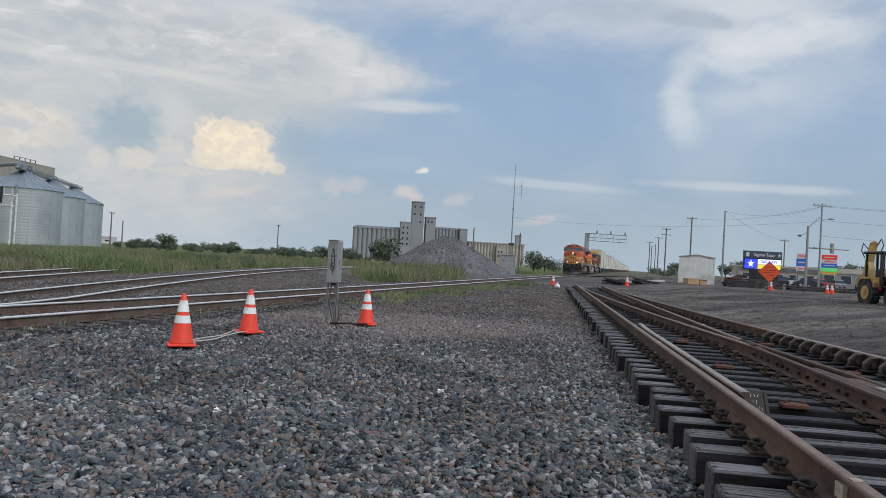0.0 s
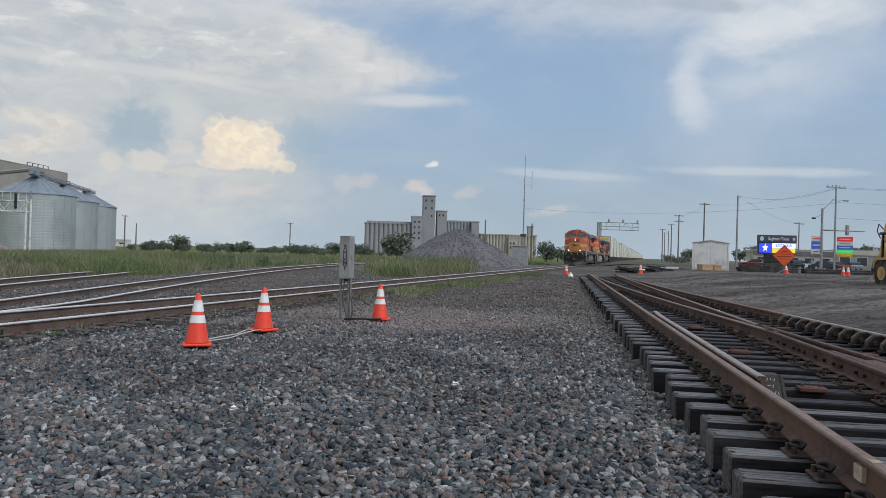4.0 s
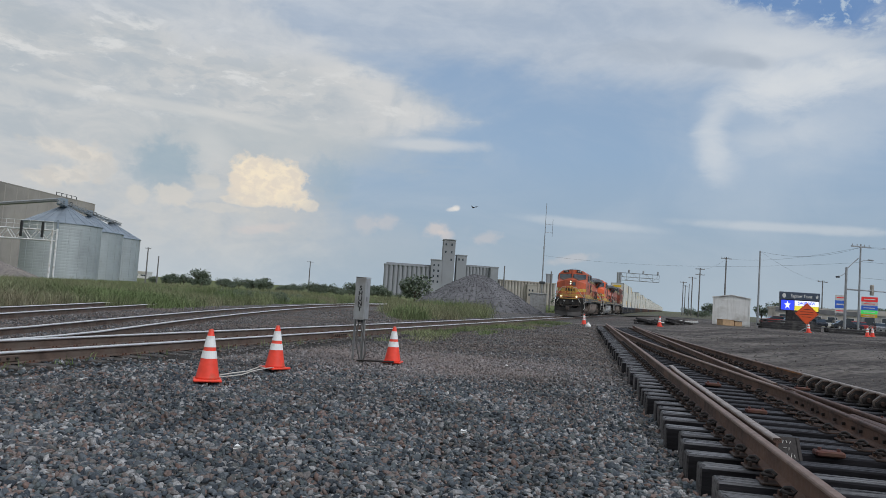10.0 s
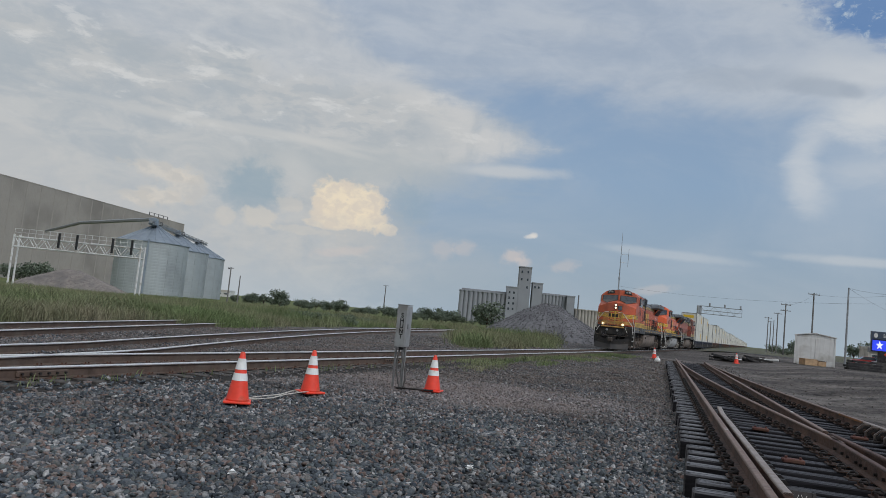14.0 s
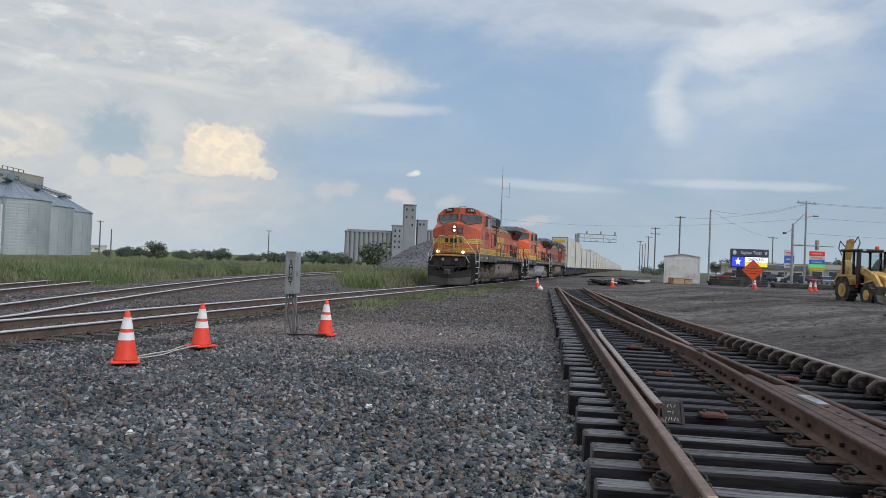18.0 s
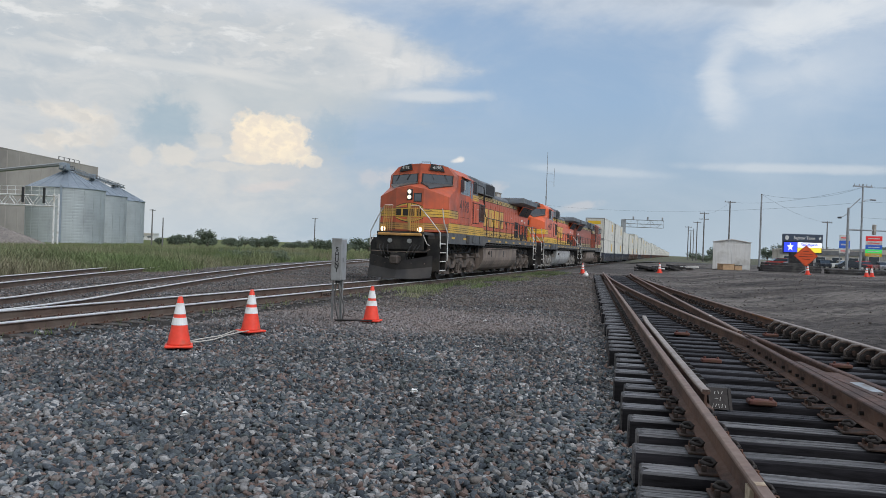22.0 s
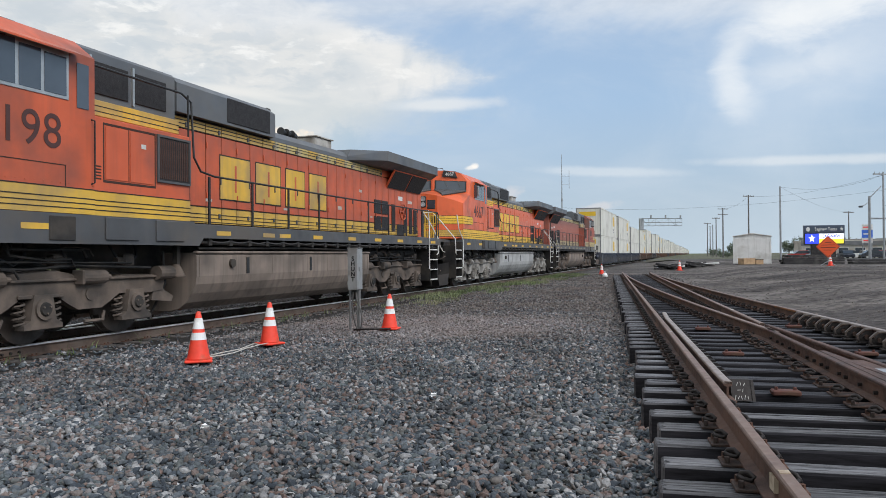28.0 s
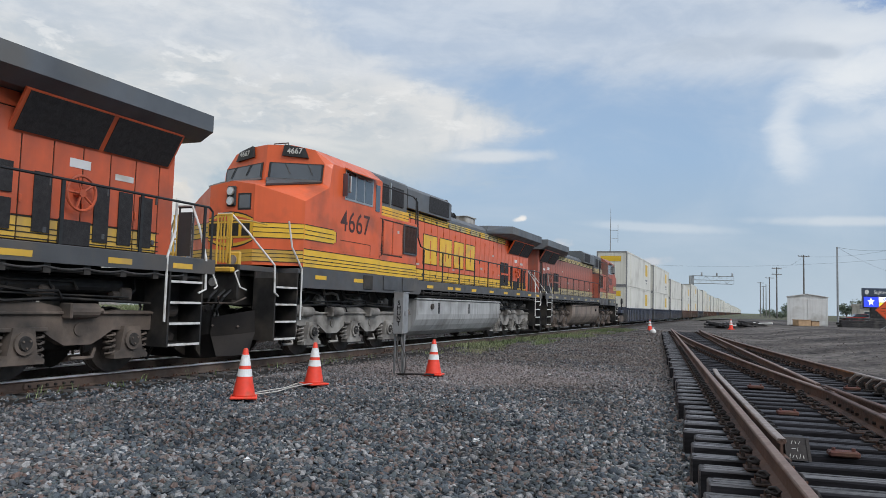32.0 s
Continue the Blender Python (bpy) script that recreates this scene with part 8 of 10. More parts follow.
        # canted radiator intakes under the wing
        for x0, x1 in ((-19.95, -18.45), (-21.50, -20.05)):
            fr = Mesh().prism([(s * 0.955, 3.55), (s * 1.28, 4.12), (s * 1.25, 4.16), (s * 0.93, 3.60)], x0 - 0.06, x1 + 0.06, "x")
            part("intake_frame", fr, O, L)
            part("intake_screen", Mesh().prism([(s * 0.985, 3.58), (s * 1.285, 4.105), (s * 1.295, 4.10), (s * 0.995, 3.575)], x0, x1, "x"), M["grille"], L, "dark canted radiator screen")
    # hinges, handles and stencils on the hood doors
    hinge = Mesh().box(-0.018, 0.018, -0.014, 0.014, -0.06, 0.06, bevel=0.004).data("hinge")
    grip = Mesh().box(-0.012, 0.012, -0.02, 0.02, -0.08, 0.08, bevel=0.005).data("door_handle")
    hinge.materials.append(O), grip.materials.append(M["loco_grey"])
    for s in (1, -1):
        for i in range(0, 25, 2) if emblem and s > 0 else ():
            x = -7.72 - w * i
            for z in (2.62, 3.66):
                part("hinge", hinge, O, L, at=pose(x - 0.02, s * 0.965, z))
            part("door_handle", grip, O, L, at=pose(x - w * 0.9, s * 0.968, 2.95))
        for x, z, wd, hg in ((-8.9, 2.52, 0.22, 0.06), (-12.0, 2.50, 0.18, 0.05), (-15.0, 2.70, 0.24, 0.10), (-16.4, 3.30, 0.20, 0.08), (-17.2, 2.55, 0.16, 0.05)):
            part("stencil", Mesh().box(x - wd / 2, x + wd / 2, min(s * 0.9565, s * 0.960), max(s * 0.9565, s * 0.960), z - hg / 2, z + hg / 2), M["stencil"], L, "small pale unreadable stencil")
        bolt_row = Mesh()
        for k in range(22):
            x = -1.75 - 0.16 * k
            bolt_row.cyl((x, s * 1.529, 2.47), (x, s * 1.540, 2.47), 0.011, seg=6)
        part("rivet_row", bolt_row, O, cab)
        part("wind_deflector", Mesh().box(-3.06, -3.035, min(s * 1.532, s * 1.68), max(s * 1.532, s * 1.68), 3.80, 4.36, bevel=0.006), M["cab_glass"], cab)
        part("cab_grab", Mesh().tube([(-5.08, s * 1.535, 2.5), (-5.08, s * 1.60, 2.52), (-5.08, s * 1.60, 3.5), (-5.08, s * 1.535, 3.52)], 0.014, 6), M["black"], cab)
    # radiator wings
    wing = Mesh()
    prof = [(-1.50, 4.30), (-1.50, 4.60), (1.50, 4.60), (1.50, 4.30), (1.22, 4.13), (-1.22, 4.13)]
    wing.prism(prof, -22.05, -17.3, "x")
    front = [(-17.3, -1.50, 4.30), (-17.3, -1.50, 4.60), (-17.3, 1.50, 4.60), (-17.3, 1.50, 4.30), (-17.3, 1.22, 4.13), (-17.3, -1.22, 4.13)]
    nose_ = [(-15.5, -0.97, 4.25), (-15.7, -0.97, 4.47), (-15.7, 0.97, 4.47), (-15.5, 0.97, 4.25), (-15.5, 0.95, 4.14), (-15.5, -0.95, 4.14)]
    wing.add(front + nose_, [(i, (i + 1) % 6, (i + 1) % 6 + 6, i + 6) for i in range(6)] + [(11, 10, 9, 8, 7, 6)])
    part("radiator_wing", bmesh_fix(wing.data("radiator_wing")), M["loco_roof"], L, "overhanging dark radiator wing")
    grid = Mesh()
    for i in range(9):
        grid.box(-21.8 + i * 0.5, -21.4 + i * 0.5, -1.2, 1.2, 4.60, 4.615)
    part("fan_screen", grid, M["grille"], L)
    part("exhaust_housing", Mesh().box(-15.42, -14.45, -0.5, 0.5, 4.40, 4.70, bevel=0.03).box(-15.46, -14.41, -0.54, 0.54, 4.70, 4.73), M["exhaust"], L, "pale exhaust housing")
    hn = Mesh()
    for i in range(3):
        hn.cyl((-13.05 - 0.28 * i, 0.35, 4.58), (-12.80 - 0.28 * i, 0.35, 4.60), 0.05, 0.11, 10)
        hn.cyl((-13.05 - 0.28 * i, 0.35, 4.40), (-13.05 - 0.28 * i, 0.35, 4.58), 0.025, seg=6)
    part("air_horn", hn, M["black"], L)
    part("roof_unit", Mesh().box(-4.6, -3.5, -0.55, 0.55, 4.952, 5.05, bevel=0.03), M["loco_roof"], L)
    part("roof_rail", Mesh().tube([(-2.5, 0.30, 4.92), (-2.5, 0.30, 5.06), (-2.5, -0.10, 5.06), (-2.5, -0.10, 4.93)], 0.016, 6), M["loco_grey"], L)
    part("lifting_eye", Mesh().cyl((-11.25, 0.9, 4.84), (-11.35, 0.9, 4.84), 0.05, seg=10), M["loco_grey"], L)
    # walkway railings
    for s in (-1, 1):
        y = s * 1.46
        part("handrail", Mesh().tube([(-5.2, s * 1.40, 4.45), (-7.45, s * 1.40, 4.43), (-7.72, s * 1.42, 4.30), (-7.74, y, 3.25), (-7.95, y, 3.0), (-8.4, y, 2.94), (-15, y, 2.92), (-22.1, y, 2.92)], 0.022, 7), M["black"], L)
        part("handrail_post", Mesh().cyl((-7.62, s * 1.44, 2.3), (-7.62, s * 1.42, 4.42), 0.02, seg=6), M["black"], L)
        post = Mesh().box(-0.03, 0.03, -0.012, 0.012, 1.93, 2.92).data("handrail_post")
        for k in range(10):
            part("handrail_post", post, M["black"], L, at=pose(-8.22 - 1.53 * k, y, 0))
        part("end_rail", Mesh().tube([(-22.1, y, 2.92), (-22.2, y, 2.85), (-22.2, y, 1.95)], 0.022, 6), M["black"], L)
    # tank, bell, air gear
    part("fuel_tank", Mesh().prism([(-1.38, 1.42), (1.38, 1.42), (1.43, 1.36), (1.43, 0.96), (1.40, 0.80), (1.31, 0.62), (1.18, 0.44), (1.00, 0.32), (0.80, 0.28), (-0.80, 0.28), (-1.00, 0.32), (-1.18, 0.44), (-1.31, 0.62), (-1.40, 0.80), (-1.43, 0.96), (-1.43, 1.36)], -15.95, -7.85, "x"), M[tank], L, "wide grime-streaked fuel tank")
    for s in (-1, 1):
        part("tank_lip", Mesh().box(-15.97, -7.83, min(s * 1.36, s * 1.46), max(s * 1.36, s * 1.46), 1.40, 1.45, bevel=0.012), M[tank], L)
        for x in (-7.95, -10.6, -13.3, -15.85):
            part("tank_weld", Mesh().box(x - 0.012, x + 0.012, min(s * 1.428, s * 1.437), max(s * 1.428, s * 1.437), 0.95, 1.37), M[tank], L)
        part("filler_cap", Mesh().cyl((-9.0, s * 1.42, 1.20), (-9.0, s * 1.49, 1.20), 0.09, seg=14), M["under"], L)
        sag = [(-8.2 - 0.14 * k, s * 1.47, 1.655 - 0.035 * abs(math.sin(k * 0.628))) for k in range(96)]
        part("sill_cable", Mesh().tube(sag, 0.016, 5), M["flex"], L, "slack grey cable clipped under the sill")
    for x in (-9.6, -12.4):
        part("tank_gauge", Mesh().box(x - 0.05, x + 0.05, 1.431, 1.445, 0.98, 1.32), M["black"], L)
    part("bell", Mesh().lathe([(0.17, 0.0), (0.15, 0.05), (0.10, 0.16), (0.06, 0.24), (0.03, 0.26)], 16), M["truck"], L, at=pose(-7.55, 1.2, 0.95), smooth=True)
    part("bell_bracket", Mesh().box(-7.6, -7.5, 1.15, 1.25, 1.2, 1.55), M["under"], L)
    part("air_reservoir", Mesh().cyl((-7.6, -1.1, 1.45), (-15.5, -1.1, 1.45), 0.14, seg=12).cyl((-16.3, 1.0, 1.42), (-20.5, 1.0, 1.42), 0.12, seg=12), M["under"], L)
    wl = []
    build_truck(L, -4.45, truck, wl)
    build_truck(L, -18.65, truck, wl)
    WHEELSETS.extend(wl)
    return L


def build_container(high, mat, marks, first=False):
    c = thing("container", "white intermodal container with yellow marks stacked on a well car", "container", "containers on the train")
    LEN = 16.2
    part("body", Mesh().box(-LEN, 0, -1.26, 1.26, 0.02, high, bevel=0.02), M[mat], c)
    fr = Mesh().box(-0.07, 0.07, -0.02, 0.02, 0.0, high).data("corner_post")
    for x in (-LEN + 0.06, -LEN + 2.0, -2.0, -0.06):
        for s in (-1, 1):
            part("corner_post", fr, M[mat], c, at=pose(x, s * 1.268, 0))
    rb = Mesh().box(-LEN, 0, -1.285, -1.255, 0.0, 0.14).box(-LEN, 0, 1.255, 1.285, 0.0, 0.14).box(-LEN, 0, 1.255, 1.285, high - 0.12, high).box(-LEN, 0, -1.285, -1.255, high - 0.12, high)
    part("side_rail", rb, M[mat], c)
    rim = Mesh().box(0.0, 0.03, -1.27, -1.17, 0, high).box(0.0, 0.03, 1.17, 1.27, 0, high).box(0.0, 0.03, -1.17, 1.17, high - 0.1, high).box(0.0, 0.03, -1.17, 1.17, 0, 0.12)
    part("end_frame", rim, M["mark_grey"], c, "grey end frame")
    ribs = Mesh()
    for i in range(9):
        ribs.box(0.0, 0.02, -1.05 + 0.26 * i, -1.0 + 0.26 * i, 0.15, high - 0.12)
    part("end_rib", ribs, M[mat], c)
    if marks:
        for s in (-1, 1):
            y = s * 1.262
            a, b = sorted((y, y + s * 0.005))
            part("logo_panel", Mesh().box(-13.6, -12.0, a, b, high - 1.55, high - 0.45), M["box_yellow"], c, "plain yellow logo panel")
            part("stencil", Mesh().box(-13.5, -12.1, a, b, high - 2.05, high - 1.90).box(-13.5, -12.5, a, b, high - 2.3, high - 2.2), M["mark_grey"], c)
        part("logo_panel", Mesh().box(0.021, 0.025, -0.95, 0.75, high - 0.85, high - 0.40), M["box_yellow"], c, "plain yellow logo panel")
    return c


def build_well(mat, near=True):
    w = thing("well_car", "articulated double-stack well car with low side sills", "well car", "well cars of the train")
    LEN = 16.6
    for s in (-1, 1):
        part("side_sill", Mesh().prism([(s * 1.34, 0.35), (s * 1.40, 0.35), (s * 1.40, 1.28), (s * 1.46, 1.34), (s * 1.46, 1.44), (s * 1.30, 1.44), (s * 1.30, 1.34), (s * 1.34, 1.30)], -LEN, 0.2, "x"), M[mat], w)
        rib = Mesh().box(-0.05, 0.05, min(s * 1.402, s * 1.45), max(s * 1.402, s * 1.45), 0.36, 1.30).data("side_rib")
        for i in range(16 if near else 0):
            part("side_rib", rib, M[mat], w, at=pose(-0.8 - i * 1.0, 0, 0))
        if not near:
            ribs = Mesh()
            for i in range(16):
                ribs.box(-0.85 - i * 1.0, -0.75 - i * 1.0, min(s * 1.402, s * 1.45), max(s * 1.402, s * 1.45), 0.36, 1.30)
            part("side_ribs", ribs, M[mat], w)
    part("floor", Mesh().box(-LEN, 0.2, -1.30, 1.30, 0.28, 0.36), M[mat], w)
    for x0, x1 in ((0.2, 1.9), (-LEN - 1.3, -LEN)):
        part("end_platform", Mesh().box(x0, x1, -1.1, 1.1, 0.98, 1.25, bevel=0.03), M[mat], w)
        part("end_bulkhead", Mesh().box(x0 if x0 > 0 else x1 - 0.12, x0 + 0.12 if x0 > 0 else x1, -1.30, 1.30, 0.4, 1.5, bevel=0.02), M[mat], w)
    tr = Mesh()
    for a in (-0.87, 0.87):
        for s in (-1, 1):
            tr.cyl((1.3 + a, s * 0.68, 0.46), (1.3 + a, s * 0.82, 0.46), 0.46, seg=20)
    part("wheelset", tr, M["wheel"], w)
    for s in (-1, 1):
        part("sideframe", Mesh().prism([(0.1, 0.35), (0.1, 0.62), (0.8, 0.80), (1.8, 0.80), (2.5, 0.62), (2.5, 0.35), (1.7, 0.30), (0.9, 0.30)], min(s * 0.95, s * 1.08), max(s * 0.95, s * 1.08), "y"), M["truck"], w)
    part("brake_stand", Mesh().cyl((0.9, 1.0, 1.25), (0.9, 1.0, 2.0), 0.04, seg=6).cyl((0.9, 0.95, 1.95), (0.9, 1.05, 1.95), 0.25, seg=14), M["under"], w)
    return w


TRAIN = []


def build_train():
    a = build_loco("4198", body="loco_road", lit=True, label="orange and yellow diesel freight locomotive with lit headlights leading train")
    b = build_loco("4667", truck="truck_pale", tank="tank_pale", label="clean orange and yellow diesel locomotive coupled second in train")
    c = build_loco("", body="loco_worn", emblem=False, label="faded grimy orange diesel locomotive facing backwards third in train")
    TRAIN.extend([(a, 0.0, 0), (b, LOCO_PITCH, 0), (c, 69.0, 1)])
    boxes = {}
    wells = {}
    rnd = random.Random(21)
    s = 74.6
    for k in range(56):
        wm = "well_blue" if k < 3 else "well_brown" if k % 5 else "well_blue"
        if (wm, k < 7) in wells:
            w = copy_thing(wells[wm, k < 7], pose(0, 0, 0))
        else:
            w = wells[wm, k < 7] = build_well(wm, k < 7)
        TRAIN.append((w, s, 0))
        tall = k < 2
        for lvl in (0, 1):
            h = 2.88 if (tall or lvl == 0) else rnd.choice((2.44, 2.5, 2.88))
            if k in (2, 3):
                h = 2.44 if lvl else 2.6
            key = (h, k < 9 and k % 3 != 2)
            if key in boxes:
                o = copy_thing(boxes[key], pose(0, 0, 0))
            else:
                o = boxes[key] = build_container(h, "box_white", key[1])
            z = 0.37 if lvl == 0 else 0.37 + prev + 0.03
            prev = h
            TRAIN.append((o, s + 0.2, 2, z))
        s += 19.0


build_train()


# ---- the yard machine ----
def clear_glass():
    m = bpy.data.materials.new("clear_cab_glass")
    m.use_nodes = True
    p = m.node_tree.nodes["Principled BSDF"]
    p.inputs["Base Color"].default_value = (0.80, 0.86, 0.86, 1)
    p.inputs["Transmission Weight"].default_value = 1.0
    p.inputs["Roughness"].default_value = 0.02
    p.inputs["IOR"].default_value = 1.12
    return m


M["clear_glass"] = clear_glass()


def build_backhoe():
    b = thing("backhoe_loader", "yellow backhoe loader parked on the dirt lot", "backhoe loader", at=pose(26.3, 34.1, ground_height(26.3, 34.1) - 0.12, 0, 0, -97) @ Matrix.Scale(0.93, 4))
    Y = M["cat_yellow"]
    for x, r, w in ((0.0, 0.70, 0.46), (2.15, 0.52, 0.34)):
        for s in (-1, 1):
            y = s * 0.85
            gear = []
            for k in range(18):
                for da, dr in ((-0.30, -0.015), (-0.20, 0.035), (0.20, 0.035), (0.30, -0.015)):
                    a = 2 * math.pi * (k + da) / 18
                    gear.append((x + (r + dr) * math.cos(a), r + (r + dr) * math.sin(a)))
            wh = Mesh().prism(gear, y - w / 2, y + w / 2, "y")
            t = part("wheel", wh, M["tyre"], b)
            part("rim", Mesh().cyl((x, y + s * (w / 2 - 0.03), r), (x, y + s * (w / 2 + 0.015), r), r * 0.52, seg=20).cyl((x, y + s * (w / 2), r), (x, y + s * (w / 2 + 0.05), r), r * 0.2, seg=12), Y, t, "yellow wheel rim")
    part("chassis", Mesh().box(-0.7, 2.7, -0.45, 0.45, 0.55, 1.0, bevel=0.05), M["under"], b)
    part("bonnet", Mesh().prism([(0.95, 0.95), (0.95, 1.75), (2.5, 1.50), (2.75, 1.40), (2.80, 0.85)], -0.45, 0.45, "y"), Y, b)
    part("front_grille", Mesh().box(2.78, 2.83, -0.38, 0.38, 0.85, 1.35, bevel=0.02), M["black"], b)
    for s in (-1, 1):
        part("rear_fender", Mesh().prism([(-0.85, 0.95), (-0.80, 1.25), (-0.5, 1.52), (0.45, 1.55), (0.75, 1.30), (0.80, 1.0), (0.70, 1.0), (0.62, 1.22), (0.40, 1.43), (-0.45, 1.42), (-0.70, 1.18), (-0.75, 0.95)], min(s * 0.55, s * 1.08), max(s * 0.55, s * 1.08), "y"), Y, b)
        part("loader_arm", Mesh().prism([(0.9, 1.75), (1.15, 1.95), (2.3, 1.55), (3.25, 0.55), (3.05, 0.40), (2.15, 1.25), (1.05, 1.60)], min(s * 0.55, s * 0.70), max(s * 0.55, s * 0.70), "y"), Y, b)
        part("lift_cylinder", Mesh().cyl((1.1, s * 0.62, 1.05), (2.3, s * 0.62, 1.30), 0.06, seg=8), M["alu"], b)
    part("front_bucket", Mesh().prism([(3.05, 0.08), (3.9, 0.05), (3.95, 0.10), (3.35, 0.22), (3.18, 0.55), (3.25, 0.95), (3.12, 1.0), (3.0, 0.6)], -1.12, 1.12, "y"), M["under"], b, "black loader bucket")
    cab = part("cab_floor", Mesh().box(-0.6, 0.95, -0.75, 0.75, 0.98, 1.06, bevel=0.02), M["black"], b)
    for x, x2 in ((-0.55, -0.55), (0.42, 0.42), (0.98, 0.80)):
        for s in (-1, 1):
            part("cab_post", Mesh().box(min(x, x2) - 0.05, max(x, x2) + 0.05, s * 0.72 - 0.05, s * 0.72 + 0.05, 1.06, 2.78), M["black"], cab)
    part("roof", Mesh().box(-0.75, 1.05, -0.85, 0.85, 2.76, 2.90, bevel=0.05), M["black"], cab)
    for s in (-1, 1):
        part("side_pane", Mesh().box(-0.50, 0.37, s * 0.74 - 0.008, s * 0.74 + 0.008, 1.35, 2.74), M["clear_glass"], cab)
        part("side_pane", Mesh().box(0.47, 0.86, s * 0.74 - 0.008, s * 0.74 + 0.008, 1.35, 2.74), M["clear_glass"], cab)
        part("lower_door", Mesh().box(0.47, 0.90, s * 0.75 - 0.015, s * 0.75 + 0.015, 0.85, 1.34), M["red"], cab, "dark red lower door panel")
        part("work_lamp", Mesh().box(1.05, 1.12, s * 0.55 - 0.09, s * 0.55 + 0.09, 2.78, 2.90, bevel=0.01), M["lamp_off"], cab)
    part("front_pane", Mesh().box(0.92, 0.935, -0.66, 0.66, 1.75, 2.74), M["clear_glass"], cab)
    part("seat", Mesh().box(-0.2, 0.3, -0.25, 0.25, 1.1, 1.45, bevel=0.05).box(-0.3, -0.15, -0.25, 0.25, 1.4, 2.0, bevel=0.05), M["black"], cab)
    part("beacon", Mesh().box(0.55, 0.72, 0.3, 0.47, 2.905, 3.08, bevel=0.03), M["sign_orange"], cab, "orange beacon")
    part("boom", Mesh().prism([(-0.95, 1.0), (-1.25, 1.05), (-1.75, 2.35), (-1.30, 3.45), (-1.10, 3.40), (-1.42, 2.35), (-0.98, 1.3)], -0.17, 0.17, "y"), Y, b)
    part("dipper", Mesh().prism([(-1.12, 3.5), (-1.40, 3.35), (-2.02, 1.6), (-1.92, 1.45), (-1.72, 1.55)], -0.13, 0.13, "y"), Y, b)
    part("hydraulic_hose", Mesh().tube([(-1.2, 0.2, 3.3), (-1.0, 0.28, 3.65), (-0.78, 0.28, 3.3), (-0.9, 0.2, 2.9)], 0.03, 6).tube([(-1.45, -0.2, 3.1), (-1.75, -0.28, 3.4), (-1.9, -0.28, 3.0), (-1.7, -0.2, 2.6)], 0.03, 6), M["black"], b)
    part("digging_bucket", Mesh().prism([(-1.75, 1.5), (-2.15, 1.35), (-2.35, 0.85), (-2.0, 0.55), (-1.55, 0.75), (-1.85, 0.95)], -0.32, 0.32, "y"), M["under"], b)
    for s in (-1, 1):
        part("stabiliser", Mesh().cyl((-0.95, s * 0.75, 1.6), (-0.95, s * 0.75, 0.45), 0.09, seg=8).box(-1.2, -0.7, s * 0.75 - 0.2, s * 0.75 + 0.2, 0.35, 0.42), Y, b)
    return b


build_backhoe()


# ---- the street on the right ----
M.update(
    stucco=material("pale_stucco", (0.50, 0.47, 0.42), 0.85, 0, 0.1, 0.5, 0.1, 6, (0.32, 0.29, 0.25), 0.3, 0.4),
    roof_grey=material("grey_shingle_roof", (0.16, 0.165, 0.17), 0.9, 0, 0.2, 0.8, 0.2, 6),
    asphalt=material("worn_asphalt", (0.075, 0.075, 0.075), 0.9, 0, 0.2, 0.4, 0.2, 8),
    price_red=material("lit_red_sign", (0.60, 0.03, 0.03), 0.5, 0, 0.05, 3, 0, emit=0.35),
    price_green=material("lit_green_sign", (0.06, 0.60, 0.12), 0.5, 0, 0.05, 3, 0, emit=0.5),
    price_blue=material("lit_blue_sign", (0.03, 0.10, 0.42), 0.5, 0, 0.05, 3, 0, emit=0.3),
    car_white=material("white_car_paint", (0.68, 0.68, 0.67), 0.3, 0, 0.05, 2, 0, coat=0.6),
    car_silver=material("silver_car_paint", (0.36, 0.37, 0.38), 0.3, 0.5, 0.05, 2, 0, coat=0.6),
    car_dark=material("dark_car_paint", (0.03, 0.035, 0.045), 0.3, 0.2, 0.05, 2, 0, coat=0.6),
    car_red=material("red_car_paint", (0.35, 0.03, 0.025), 0.3, 0, 0.05, 2, 0, coat=0.6),
)


def building(name, label, x, y, w, d, h, mat, roof="flat", yaw=-20, bays=4):
    b = thing(name, label, "building", at=pose(x, y, 0.3, 0, 0, yaw))
    part("wall", Mesh().box(0, w, 0, d, -0.2, h), M[mat], b)
    if roof == "flat":
        part("parapet", Mesh().box(-0.15, w + 0.15, -0.15, d + 0.15, h, h + 0.45), M[mat], b)
        part("fascia", Mesh().box(-0.18, w + 0.18, -0.20, -0.155, h - 0.55, h + 0.3), M["roof_grey"] if mat == "stucco" else M["stucco"], b)
    else:
        part("roof", Mesh().prism([(-0.5, h), (d + 0.5, h), (d / 2, h + 2.1)], -0.5, w + 0.5, "x"), M["roof_grey"], b)
    for i in range(bays):
        x0 = w * (i + 0.18) / bays
        x1 = w * (i + 0.82) / bays
        f = part("window", Mesh().box(x0, x1, -0.08, -0.01, 0.8, h - 0.9), M["white_steel"], b)
        part("pane", Mesh().box(x0 + 0.08, x1 - 0.08, -0.10, -0.081, 0.88, h - 0.98), M["glass"], f)
    return b


